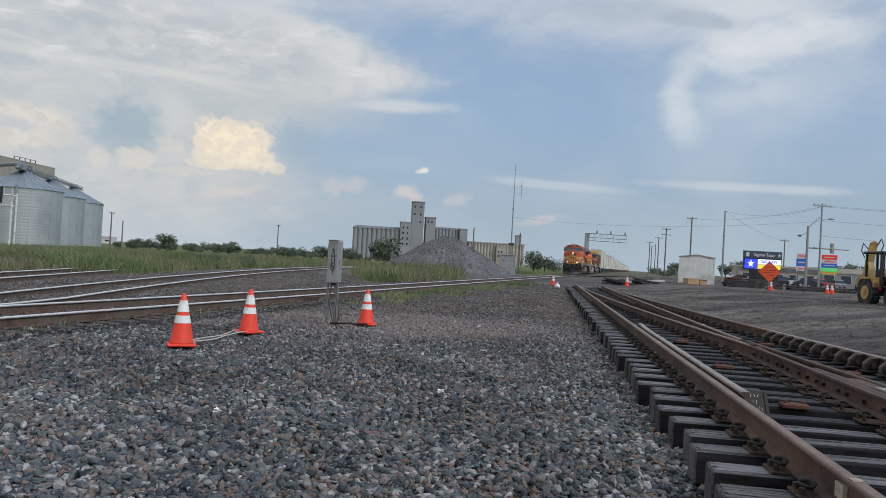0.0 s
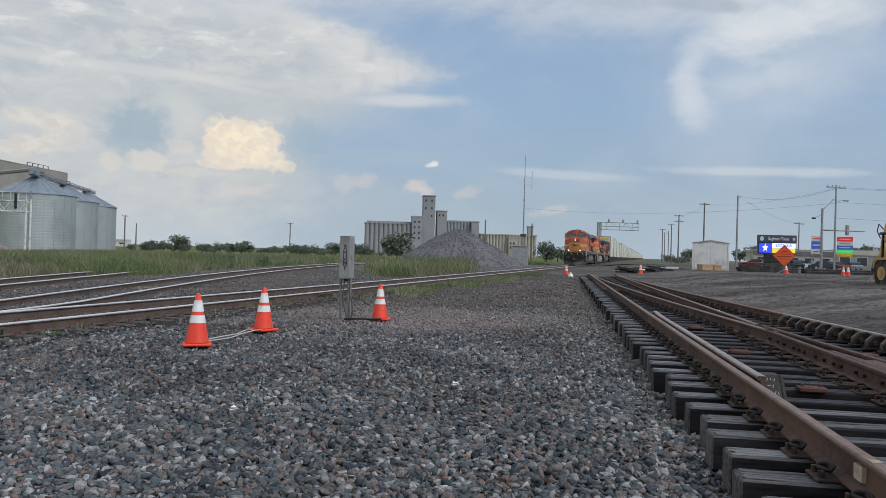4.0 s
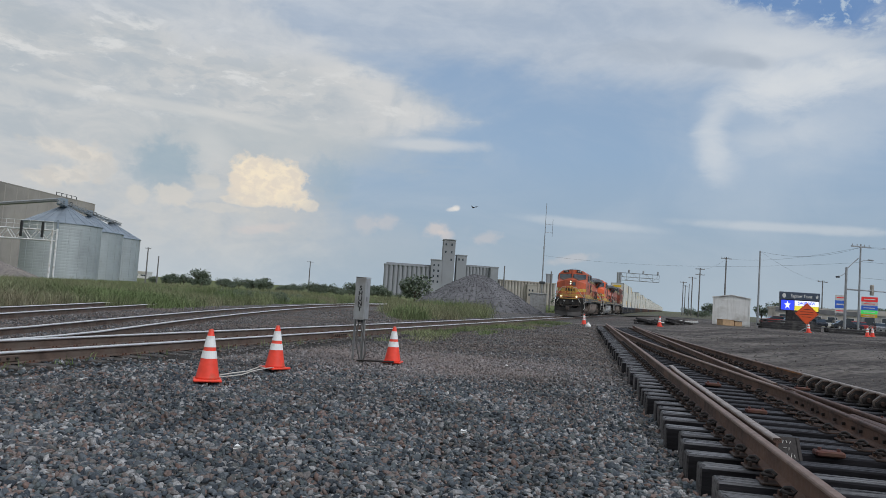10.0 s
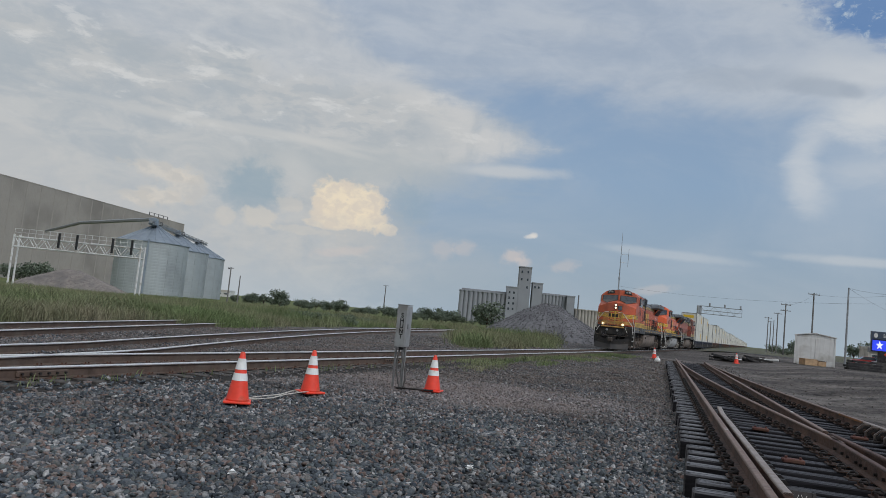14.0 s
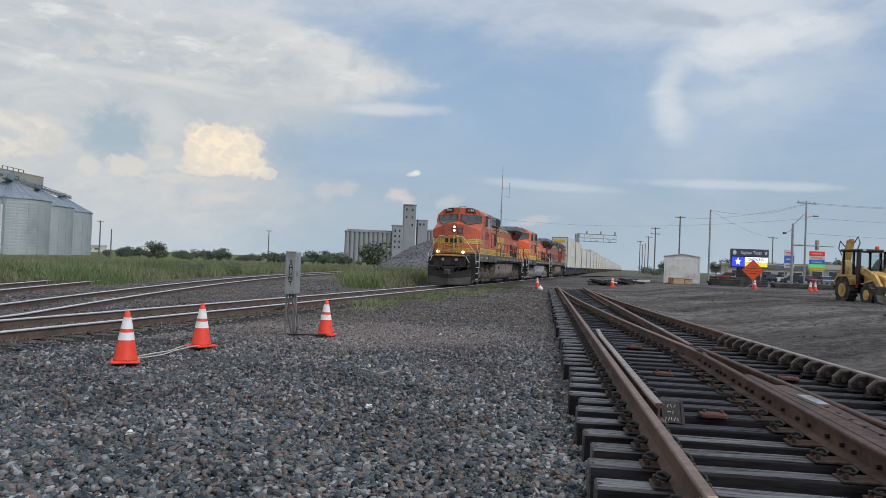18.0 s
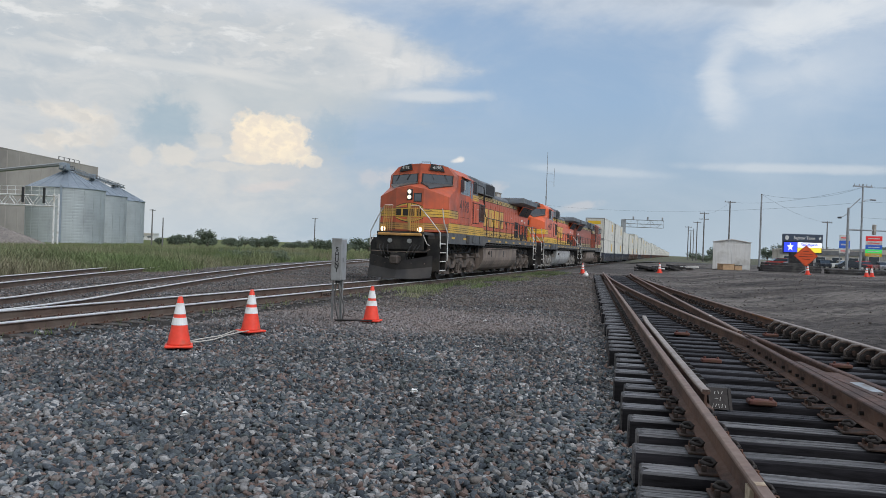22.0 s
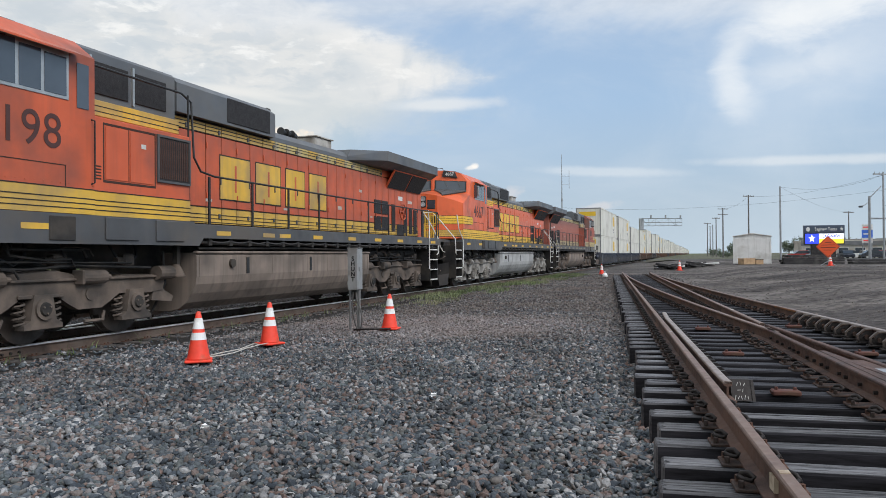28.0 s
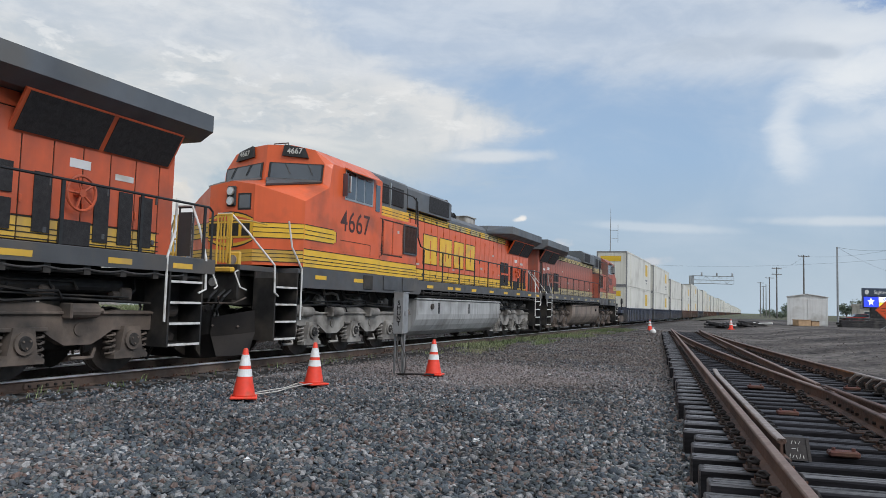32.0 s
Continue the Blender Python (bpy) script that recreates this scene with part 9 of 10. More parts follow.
building("shop", "low pale shop with wide windows across the street", 76, 138, 14, 10, 3.0, "stucco", bays=5)
building("shop", "pale grey shop with cream fascia", 91, 135, 9, 9, 3.4, "box_grey", bays=3)
building("shop", "pale strip shop behind parked cars", 101, 137, 13, 10, 3.2, "stucco", bays=5)
building("house", "grey-roofed white building beyond the fuel sign", 99, 124, 10, 8, 3.0, "white_steel", "gable", -22, 4)
building("shop", "long low warehouse far down the street", 118, 210, 30, 12, 4.5, "stucco", bays=8)
building("shop", "pale low building far across the field", -104, 330, 6, 8, 2.4, "white_steel", yaw=0, bays=2)


def pylon(x, y, h, w, panels, label):
    p = thing("pylon_sign", label, "pylon sign", at=pose(x, y, 0.3, 0, 0, -32))
    for dx in (0.15, w - 0.15):
        part("post", Mesh().cyl((dx, 0, -0.2), (dx, 0, h), 0.1, seg=8), M["pole_grey"], p)
    z = h
    for k, (ph, mat) in enumerate(panels):
        part("sign_panel", Mesh().box(0, w, -0.18, 0.18, z - ph + 0.03, z, bevel=0.02), M[mat], p)
        part("lettering_bar", Mesh().box(w * 0.15, w * 0.85, -0.20, -0.182, z - ph * 0.58, z - ph * 0.40), M["white_steel" if mat != "white_steel" else "price_red"], p)
        z -= ph
    return p


pylon(82.3, 129.5, 6.1, 1.7, ((1.0, "white_steel"), (1.4, "price_blue"), (0.9, "white_steel")), "white and blue roadside shop sign")
pylon(87.3, 129.5, 6.1, 2.6, ((0.9, "price_red"), (0.7, "white_steel"), (0.8, "price_blue"), (0.7, "price_green"), (0.6, "box_yellow")), "tall fuel station price sign with coloured panels")


def build_signal_mast():
    s = thing("traffic_signal", "grey traffic signal mast with long arm and lamp", "traffic signal", at=pose(52.0, 80.0, 0.45, 0, 0, 0))
    part("pole", Mesh().cyl((0, 0, -0.2), (0, 0, 7.2), 0.16, 0.12, 10), M["pole_grey"], s)
    part("arm", Mesh().cyl((0, 0, 4.75), (7.0, 2.5, 4.85), 0.10, 0.06, 8), M["pole_grey"], s)
    part("brace", Mesh().cyl((0, 0, 7.0), (1.3, -0.1, 8.3), 0.05, seg=6), M["pole_grey"], s)
    part("lamp_arm", Mesh().tube([(0, 0, 6.6), (-0.6, 0, 6.2), (-0.9, 0, 6.15)], 0.04, 6), M["pole_grey"], s)
    part("lamp_head", Mesh().box(-1.2, -0.8, -0.12, 0.12, 5.95, 6.15, bevel=0.04), M["dark_steel"], s)
    part("signal_head", Mesh().box(3.9, 4.25, 1.25, 1.6, 4.3, 5.5, bevel=0.05), M["exhaust"], s, "pale pinkish backed signal head")


build_signal_mast()


def build_car(x, y, yaw, mat, label, z=0.33):
    c = thing("car", label, "car", "parked cars", at=pose(x, y, z, 0, 0, yaw))
    part("body", Mesh().prism([(-2.2, 0.35), (-2.25, 0.75), (-2.1, 0.92), (-1.2, 0.98), (1.0, 0.98), (2.0, 0.85), (2.25, 0.70), (2.25, 0.35)], -0.88, 0.88, "y"), M[mat], c)
    part("cabin", Mesh().prism([(-1.75, 0.97), (-1.15, 1.46), (0.25, 1.48), (1.0, 0.97)], -0.76, 0.76, "y"), M["glass"], c)
    part("roof", Mesh().prism([(-1.25, 1.42), (-1.12, 1.50), (0.25, 1.52), (0.4, 1.42)], -0.74, 0.74, "y"), M[mat], c)
    for a in (-1.4, 1.4):
        for s in (-1, 1):
            w = part("wheel", Mesh().cyl((a, s * 0.72, 0.33), (a, s * 0.90, 0.33), 0.33, seg=16), M["tyre"], c)
            part("hub", Mesh().cyl((a, s * 0.90, 0.33), (a, s * 0.915, 0.33), 0.18, seg=12), M["alu"], w)
    return c


rc = random.Random(9)
for i, (d, y) in enumerate(((0.548, 124), (0.566, 126), (0.578, 120), (0.612, 121), (0.622, 127), (0.655, 118), (0.664, 124), (0.672, 128), (0.700, 120), (0.553, 132), (0.640, 131), (0.588, 131))):
    mat, word = rc.choice((("car_white", "white"), ("car_silver", "silver"), ("car_dark", "black"), ("car_red", "dark red"), ("car_white", "white")))
    build_car(d * y, y, rc.choice((-18, 70, 160, 75)), mat, f"{word} car parked across the street")

build_car(-54.6, 112.0, 0, "car_white", "white pickup parked beside the gravel heap", -1.0)

road = Mesh()
road.v = [(150, 92, 0.475), (40, 118.0, 0.475), (42, 126, 0.475), (152, 100, 0.475)]
road.f = [(0, 3, 2, 1)]
tagged(part("road", road, M["asphalt"]), "grey asphalt street beyond the dirt lot", "road", kind="structure")


# ---- wires ----
def wire(a, b, sag, r=0.022):
    a, b = Vector(a), Vector(b)
    return [a.lerp(b, t) + Vector((0, 0, -4 * sag * t * (1 - t))) for t in [i / 14 for i in range(15)]]


ws = thing("power_lines", "thin overhead power lines between the poles", "power line")
TOP = {"a": (69.0, 145.0, 12.7), "c": (53.6, 80.0, 10.0), "b": (43.6, 83.3, 9.0), "d": (74.7, 170.0, 11.8), "e": (92.5, 150.0, 9.8)}
for a, b, s in (("c", "b", 0.8), ("d", "a", 0.7), ("b", "e", 0.7), ("c", "a", 0.8)):
    part("wire", Mesh().tube(wire(TOP[a], TOP[b], s), 0.012, 5), M["wire"], ws)
for dz, dx in ((0, 0), (0.1, 1.1), (-1.6, 0), (-3.4, 0)):
    part("wire", Mesh().tube(wire((53.6 + dx, 80, 10.0 + dz), (120 + dx, 62, 10.5 + dz), 0.9), 0.012, 5), M["wire"], ws)
part("wire", Mesh().tube(wire((53.6, 80, 8.3), (26.35, 120, 9.0), 1.0), 0.010, 5), M["wire"], ws)


# ---- trees and bushes ----
def build_tree(h, w, seed, bush=False):
    rnd = random.Random(seed)
    t = thing("bush" if bush else "tree", "dense dark green bush at the field's edge" if bush else "broad dark green tree on the skyline", "bush" if bush else "tree", "trees and bushes")
    tr = Mesh()
    tr.cyl((0, 0, -0.3), (0.1, 0.05, h * 0.4), 0.035 * h, 0.022 * h, 8)
    limbs = []
    for k in range(7):
        a = 2 * math.pi * k / 7 + rnd.uniform(-0.4, 0.4)
        e = (math.cos(a) * w * rnd.uniform(0.22, 0.42), math.sin(a) * w * rnd.uniform(0.22, 0.42), h * rnd.uniform(0.45, 0.85))
        tr.cyl((0.05, 0.02, h * rnd.uniform(0.12, 0.38)), e, 0.014 * h, 0.005 * h, 6)
        limbs.append(e)
    part("trunk", tr, M["bark"], t)
    cr = Mesh()
    clumps = [(e[0], e[1], e[2], rnd.uniform(0.16, 0.26) * w) for e in limbs]
    clumps += [(rnd.gauss(0, w * 0.22), rnd.gauss(0, w * 0.22), h * rnd.uniform(0.25, 0.85), rnd.uniform(0.12, 0.24) * w) for _ in range(9)]
    for cx, cy, cz, r in clumps:
        for _ in range(85):
            d = Vector((rnd.gauss(0, 1), rnd.gauss(0, 1), rnd.gauss(0, 0.8))).normalized() * r * rnd.uniform(0.55, 1.05)
            c = Vector((cx, cy, max(0.15, cz))) + d
            c.z = max(0.1, c.z)
            a = Vector((rnd.gauss(0, 1), rnd.gauss(0, 1), rnd.gauss(0, 0.6))).normalized() * 0.045 * h
            b = Vector((rnd.gauss(0, 1), rnd.gauss(0, 1), rnd.gauss(0, 0.6))).normalized() * 0.045 * h
            cr.add([c - a, c + b, c + a, c - b], [(0, 1, 2, 3)])
    part("crown", cr, M["leaf"], t)
    return t


rt = random.Random(4)
kinds = [build_tree(5.5, 6.5, 1), build_tree(4.2, 6.0, 2, True), build_tree(6.5, 7.0, 3), build_tree(3.2, 5.5, 4, True)]
spots = [(7.8, 158, 0, 1.05), (42.0, 166, 0, 0.85), (46.2, 172, 1, 0.8), (50, 178, 3, 0.9)]
for i in range(68):
    d = -0.285 + 0.32 * (i + rt.uniform(-0.5, 0.5)) / 68
    y = rt.uniform(235, 310)
    spots.append((d * y + rt.uniform(-3, 3), y, rt.choice((0, 0, 1, 1, 2, 3)), rt.choice((0.45, 0.52, 0.6, 0.7, 0.85))))
for d, y, k, s in ((-0.56, 170, 0, 1.0), (-0.545, 175, 2, 0.8), (-0.52, 180, 1, 0.9), (-0.59, 172, 1, 1.0), (0.424, 260, 3, 0.8), (0.43, 220, 1, 0.5), (0.437, 190, 3, 0.5), (0.445, 170, 3, 0.4), (0.45, 180, 1, 0.4), (0.574, 230, 2, 0.9), (0.60, 240, 0, 0.9), (0.612, 235, 2, 0.9), (0.655, 260, 0, 1.0), (0.585, 255, 1, 1.0), (0.63, 260, 0, 1.1), (0.655, 230, 1, 1.0), (0.56, 210, 2, 0.9), (0.71, 170, 2, 0.9), (0.455, 260, 0, 0.9), (0.47, 300, 0, 1.0), (0.485, 310, 2, 1.0), (0.53, 250, 2, 0.8)):
    spots.append((d * y, y, k, s))
for i, (x, y, k, s) in enumerate(spots):
    m = pose(x, y, ground_height(x, y) - 0.1, 0, 0, rt.uniform(0, 360)) @ Matrix.Scale(s, 4)
    if i < 4 and kinds[k].matrix_basis.translation.length < 0.01 and i in (0, 2, 3):
        kinds[k].matrix_basis = m
    else:
        o = copy_thing(kinds[k], m)
        o.matrix_basis = m
for i in range(26):
    y = rt.uniform(52, 72)
    x = -9.6 + rt.gauss(0, 1.3) + (y - 60) * 0.08
    k = rt.choice((1, 3))
    m = pose(x, y, ground_height(x, y) - 0.1, 0, 0, rt.uniform(0, 360)) @ Matrix.Scale(rt.uniform(0.12, 0.22), 4)
    copy_thing(kinds[k], m).matrix_basis = m
kinds[2].matrix_basis = pose(0.58 * 190, 190, 0.3) @ Matrix.Scale(0.9, 4)


# ---- tall grass and weeds ----
def build_grass():
    rnd = np.random.RandomState(8)
    V, F = [], []
    n = 0

    def tuft(x, y, z, h, k, spread):
        nonlocal n
        for _ in range(k):
            a, l = rnd.uniform(0, 2 * math.pi), rnd.uniform(0.2, 1.0) * h
            bx, by = x + rnd.normal(0, spread), y + rnd.normal(0, spread)
            w = 0.005 + 0.006 * h + 0.00012 * y
            hh = h * rnd.uniform(0.35, 1.15)
            dx, dy = math.cos(a), math.sin(a)
            c = rnd.uniform(0, 2 * math.pi)
            ux, uy = math.cos(c) * w, math.sin(c) * w
            if y > 42:
                V.extend([(bx - ux * 1.3, by - uy * 1.3, z - 0.03), (bx + ux * 1.3, by + uy * 1.3, z - 0.03), (bx + dx * l * 0.8, by + dy * l * 0.8, z + hh)])
                F.append((n, n + 1, n + 2))
                n += 3
                continue
            V.extend([(bx - ux, by - uy, z - 0.03), (bx + ux, by + uy, z - 0.03), (bx + dx * l * 0.4 + ux * 0.8, by + dy * l * 0.4 + uy * 0.8, z + hh * 0.65), (bx + dx * l * 0.4 - ux * 0.8, by + dy * l * 0.4 - uy * 0.8, z + hh * 0.65), (bx + dx * l, by + dy * l, z + hh)])
            F.append((n, n + 1, n + 2, n + 3))
            F.append((n + 3, n + 2, n + 4))
            n += 5

    count = 0
    while count < 38000:
        y = 17 + 95 * rnd.uniform() ** 1.5
        x = -0.62 * y - 6 + rnd.uniform() * (0.62 * y + 6 + 28)
        if zone(x, y)[2] < 0.5:
            continue
        big = 0.5 + 0.5 * noise.noise((x * 0.12, y * 0.12, 4.0))
        d = x * ACROSS.x + y * ACROSS.y - TRACK_C
        low = (1.25 if 40 < y < 80 else 0.8) if d > -14 and y > 36 and x > siding_mid(min(y, 185)) else 1.0
        tuft(x, y, ground_height(x, y), (0.30 + 0.62 * big) * low * (1 + 0.003 * y) * rnd.uniform(0.6, 1.15), 10, 0.22 + 0.003 * y)
        count += 1
    # low weeds beside the main track
    for _ in range(2600):
        s, off = rnd.uniform(20, 56), rnd.uniform(1.0, 3.2)
        if noise.noise((s * 0.25, off, 2.0)) < -0.05:
            continue
        p = on_track(s, off)
        tuft(p.x, p.y, 0.0, rnd.uniform(0.06, 0.16), 5, 0.12)
    for _ in range(40):
        s, off = rnd.uniform(3, 24), rnd.uniform(1.0, 1.5)
        p = on_track(s, off)
        tuft(p.x, p.y, 0.0, rnd.uniform(0.06, 0.18), 4, 0.06)
    me = bpy.data.meshes.new("tall_grass")
    me.from_pydata(V, [], F)
    me.materials.append(M["grass"])
    return tagged(new("tall_grass", me), "tall green and straw-coloured weeds beside the tracks", "grass", kind="stuff")


build_grass()


# ---- loose ballast stones ----
def stone_material():
    m = bpy.data.materials.new("crushed_ballast_stone")
    m.use_nodes = True
    nt = m.node_tree
    N, L = nt.nodes.new, nt.links.new
    p = nt.nodes["Principled BSDF"]
    g = N("ShaderNodeNewGeometry")
    r = N("ShaderNodeValToRGB")
    L(g.outputs["Random Per Island"], r.inputs[0])
    e = r.color_ramp.elements
    e[0].position, e[0].color = 0.0, (0.030, 0.037, 0.046, 1)
    e[1].position, e[1].color = 1.0, (0.40, 0.395, 0.39, 1)
    for s, c in ((0.18, (0.064, 0.076, 0.088)), (0.36, (0.108, 0.122, 0.135)), (0.54, (0.088, 0.104, 0.104)), (0.64, (0.165, 0.146, 0.134)), (0.75, (0.160, 0.108, 0.092)), (0.86, (0.200, 0.198, 0.198)), (0.97, (0.30, 0.298, 0.295))):
        e.new(s).color = (*c, 1)
    tc = N("ShaderNodeTexCoord")
    n1 = N("ShaderNodeTexNoise")
    n1.inputs["Scale"].default_value, n1.inputs["Detail"].default_value = 55, 5
    L(tc.outputs["Object"], n1.inputs["Vector"])
    n2 = N("ShaderNodeTexNoise")
    n2.inputs["Scale"].default_value, n2.inputs["Detail"].default_value = 0.55, 4
    L(tc.outputs["Object"], n2.inputs["Vector"])
    sh = N("ShaderNodeMapRange")
    L(n1.outputs["Fac"], sh.inputs[0])
    for i, v in enumerate((0.3, 0.7, 0.66, 1.34)):
        sh.inputs[i + 1].default_value = v
    sh2 = N("ShaderNodeMapRange")
    L(n2.outputs["Fac"], sh2.inputs[0])
    for i, v in enumerate((0.34, 0.66, 0.70, 1.22)):
        sh2.inputs[i + 1].default_value = v
    mm = N("ShaderNodeMath")
    mm.operation = "MULTIPLY"
    L(sh.outputs[0], mm.inputs[0])
    L(sh2.outputs[0], mm.inputs[1])
    x = N("ShaderNodeVectorMath")
    x.operation = "SCALE"
    L(r.outputs[0], x.inputs[0])
    L(mm.outputs[0], x.inputs["Scale"])
    # pinkish-brown dust on the ballast further up the yard
    ax = N("ShaderNodeSeparateXYZ")
    L(tc.outputs["Object"], ax.inputs[0])
    far = N("ShaderNodeMapRange")
    L(ax.outputs[1], far.inputs[0])
    for i, v in enumerate((9.0, 20.0, -0.35, 0.25)):
        far.inputs[i + 1].default_value = v
    n3 = N("ShaderNodeTexNoise")
    n3.inputs["Scale"].default_value, n3.inputs["Detail"].default_value = 0.4, 5
    L(tc.outputs["Object"], n3.inputs["Vector"])
    dm = N("ShaderNodeMath")
    dm.operation, dm.use_clamp = "ADD", True
    L(far.outputs[0], dm.inputs[0])
    sh3 = N("ShaderNodeMapRange")
    L(n3.outputs["Fac"], sh3.inputs[0])
    for i, v in enumerate((0.40, 0.68, 0.0, 0.6)):
        sh3.inputs[i + 1].default_value = v
    L(sh3.outputs[0], dm.inputs[1])
    mx = N("ShaderNodeMix")
    mx.data_type = "RGBA"
    L(dm.outputs[0], mx.inputs[0])
    L(x.outputs[0], mx.inputs[6])
    mx.inputs[7].default_value = (0.165, 0.135, 0.118, 1)
    pp = N("ShaderNodeMix")
    pp.data_type = "RGBA"
    L(pale_patch(nt, tc.outputs["Object"]), pp.inputs[0])
    L(mx.outputs[2], pp.inputs[6])
    pp.inputs[7].default_value = (0.30, 0.255, 0.24, 1)
    L(pp.outputs[2], p.inputs["Base Color"])
    p.inputs["Roughness"].default_value = 0.85
    p.inputs["Specular IOR Level"].default_value = 0.3
    b = N("ShaderNodeBump")
    b.inputs["Strength"].default_value, b.inputs["Distance"].default_value = 0.4, 0.004
    L(n1.outputs["Fac"], b.inputs["Height"])
    L(b.outputs[0], p.inputs["Normal"])
    return m


def build_stones():
    rnd = np.random.RandomState(12)
    cube = np.array([(x, y, z) for z in (-1, 1) for x, y in ((-1, -1), (1, -1), (1, 1), (-1, 1))]) * 0.72
    tri = np.array([(0, 2, 1), (0, 3, 2), (4, 5, 6), (4, 6, 7), (0, 1, 5), (0, 5, 4), (1, 2, 6), (1, 6, 5), (2, 3, 7), (2, 7, 6), (3, 0, 4), (3, 4, 7)])
    P = []
    for y0, y1, per, r0, r1 in ((2.3, 7.0, 880, 0.0155, 0.043), (7.0, 12.0, 600, 0.0175, 0.042), (12.0, 19.0, 330, 0.020, 0.042), (19.0, 34.0, 130, 0.021, 0.044), (34.0, 54.0, 26, 0.028, 0.058)):
        half = 0.62 * y1 + 2
        n = int((y1 - y0) * 2 * half * per)
        x, y = rnd.uniform(-half, half, n), rnd.uniform(y0, y1, n)
        ok = np.abs(x - 0.2) < 0.66 * y + 1.0
        q = (x - 1.44 - 0.277 * y) * 0.964
        a = x * ACROSS.x + y * ACROSS.y - TRACK_C
        ok &= (a > 0.88) | ((np.abs(a) < 0.64) & (rnd.uniform(size=n) < 0.7)) | ((a < -0.9) & (a > (-9 if y0 < 18 else -13)))
        ok &= (np.abs(a) > 1.95) | (np.abs(a) < 0.7) | (rnd.uniform(size=n) < 0.16)
        ok &= (q < -0.42) | ((q < 3.6) & (rnd.uniform(size=n) < 0.35))
        ok &= (a > -2.2) | (x > -11.5)
        ok &= (y < 34) | (q < 3.6)
        if y0 > 18:
            ok &= np.array([bool(k) and (b > -4 or zone(u, w)[2] < 0.4) for k, b, u, w in zip(ok, a, x, y)])
        x, y, q, a = x[ok], y[ok], q[ok], a[ok]
        r = r0 + (r1 - r0) * rnd.beta(1.6, 2.6, len(x))
        P.append(np.stack([x, y, r, q, a], 1))
    P = np.concatenate(P)
    n = len(P)
    # a few dozen broken shapes, turned and stretched anew for every stone: many-sided near the camera, plainer further off
    g = (1 + 5 ** 0.5) / 2
    ico = np.array([(-1, g, 0), (1, g, 0), (-1, -g, 0), (1, -g, 0), (0, -1, g), (0, 1, g), (0, -1, -g), (0, 1, -g), (g, 0, -1), (g, 0, 1), (-g, 0, -1), (-g, 0, 1)]) / math.hypot(1, g)
    ico_tri = np.array([(0, 11, 5), (0, 5, 1), (0, 1, 7), (0, 7, 10), (0, 10, 11), (1, 5, 9), (5, 11, 4), (11, 10, 2), (10, 7, 6), (7, 1, 8), (3, 9, 4), (3, 4, 2), (3, 2, 6), (3, 6, 8), (3, 8, 9), (4, 9, 5), (2, 4, 11), (6, 2, 10), (8, 6, 7), (9, 8, 1)])
    sizes = np.stack([rnd.uniform(0.9, 1.65, n), rnd.uniform(0.75, 1.15, n), rnd.uniform(0.38, 0.75, n)], 1)[:, None]
    shapes = cube[None] * rnd.uniform(0.70, 1.15, (48, 8, 1)) + rnd.normal(0, 0.20, (48, 8, 3))
    turned = np.array([Euler(rnd.uniform(0, 6.28, 3)).to_matrix() for _ in range(48)])
    lumps = np.einsum("nij,kj->nki", turned, ico)
    # broken faces: planes that cut each lump
    for _ in range(7):
        d = rnd.normal(size=(48, 3))
        d /= np.linalg.norm(d, axis=1, keepdims=True)
        over = np.maximum(0, np.einsum("nki,ni->nk", lumps, d) - rnd.uniform(0.52, 0.85, (48, 1)))
        lumps = lumps - over[:, :, None] * d[:, None]
    lumps *= 1.06
    qa = rnd.normal(size=(n, 4))
    qa[:, 1:3] *= 0.32
    qa /= np.linalg.norm(qa, axis=1, keepdims=True)
    w, i, j, k = qa.T
    R = np.stack([1 - 2 * (j * j + k * k), 2 * (i * j - k * w), 2 * (i * k + j * w), 2 * (i * j + k * w), 1 - 2 * (i * i + k * k), 2 * (j * k - i * w), 2 * (i * k - j * w), 2 * (j * k + i * w), 1 - 2 * (i * i + j * j)], 1).reshape(n, 3, 3)
    z = np.array([0.035 * noise.noise((x * 0.7, y * 0.7, 1.0)) - 0.02 for x, y in P[:, :2]])
    z = np.where(np.abs(P[:, 4]) < 2.4, z - 0.03, z) + P[:, 2] * rnd.uniform(0.0, 0.75, n)
    z -= np.array([panel_dip(x, y) for x, y in P[:, :2]])
    # the stones ride on the lumps of the dirt
    for i in np.nonzero(P[:, 1] > 17)[0]:
        x, y = P[i, 0], P[i, 1]
        d = zone(x, y)[1]
        if d > 0.02:
            z[i] += 0.11 * d * noise.noise((x * 0.35, y * 0.8, 5.0)) + 0.05 * d * noise.noise((x * 0.9, y * 1.5, 8.0)) + (0.008 if abs(P[i, 4]) > 2.4 else 0.0)
    near, mid = P[:, 1] < 7.6, (P[:, 1] >= 7.6) & (P[:, 1] < 12.5)
    octa = np.array([(1, 0, 0), (0, 1, 0), (-1, 0, 0), (0, -1, 0), (0, 0, 1), (0, 0, -1)]) * 1.05
    octa_tri = np.array([(i, (i + 1) % 4, 4) for i in range(4)] + [((i + 1) % 4, i, 5) for i in range(4)])
    chips = octa[None] * rnd.uniform(0.75, 1.2, (48, 6, 1)) + rnd.normal(0, 0.22, (48, 6, 3))
    V, F, base = [], [], 0
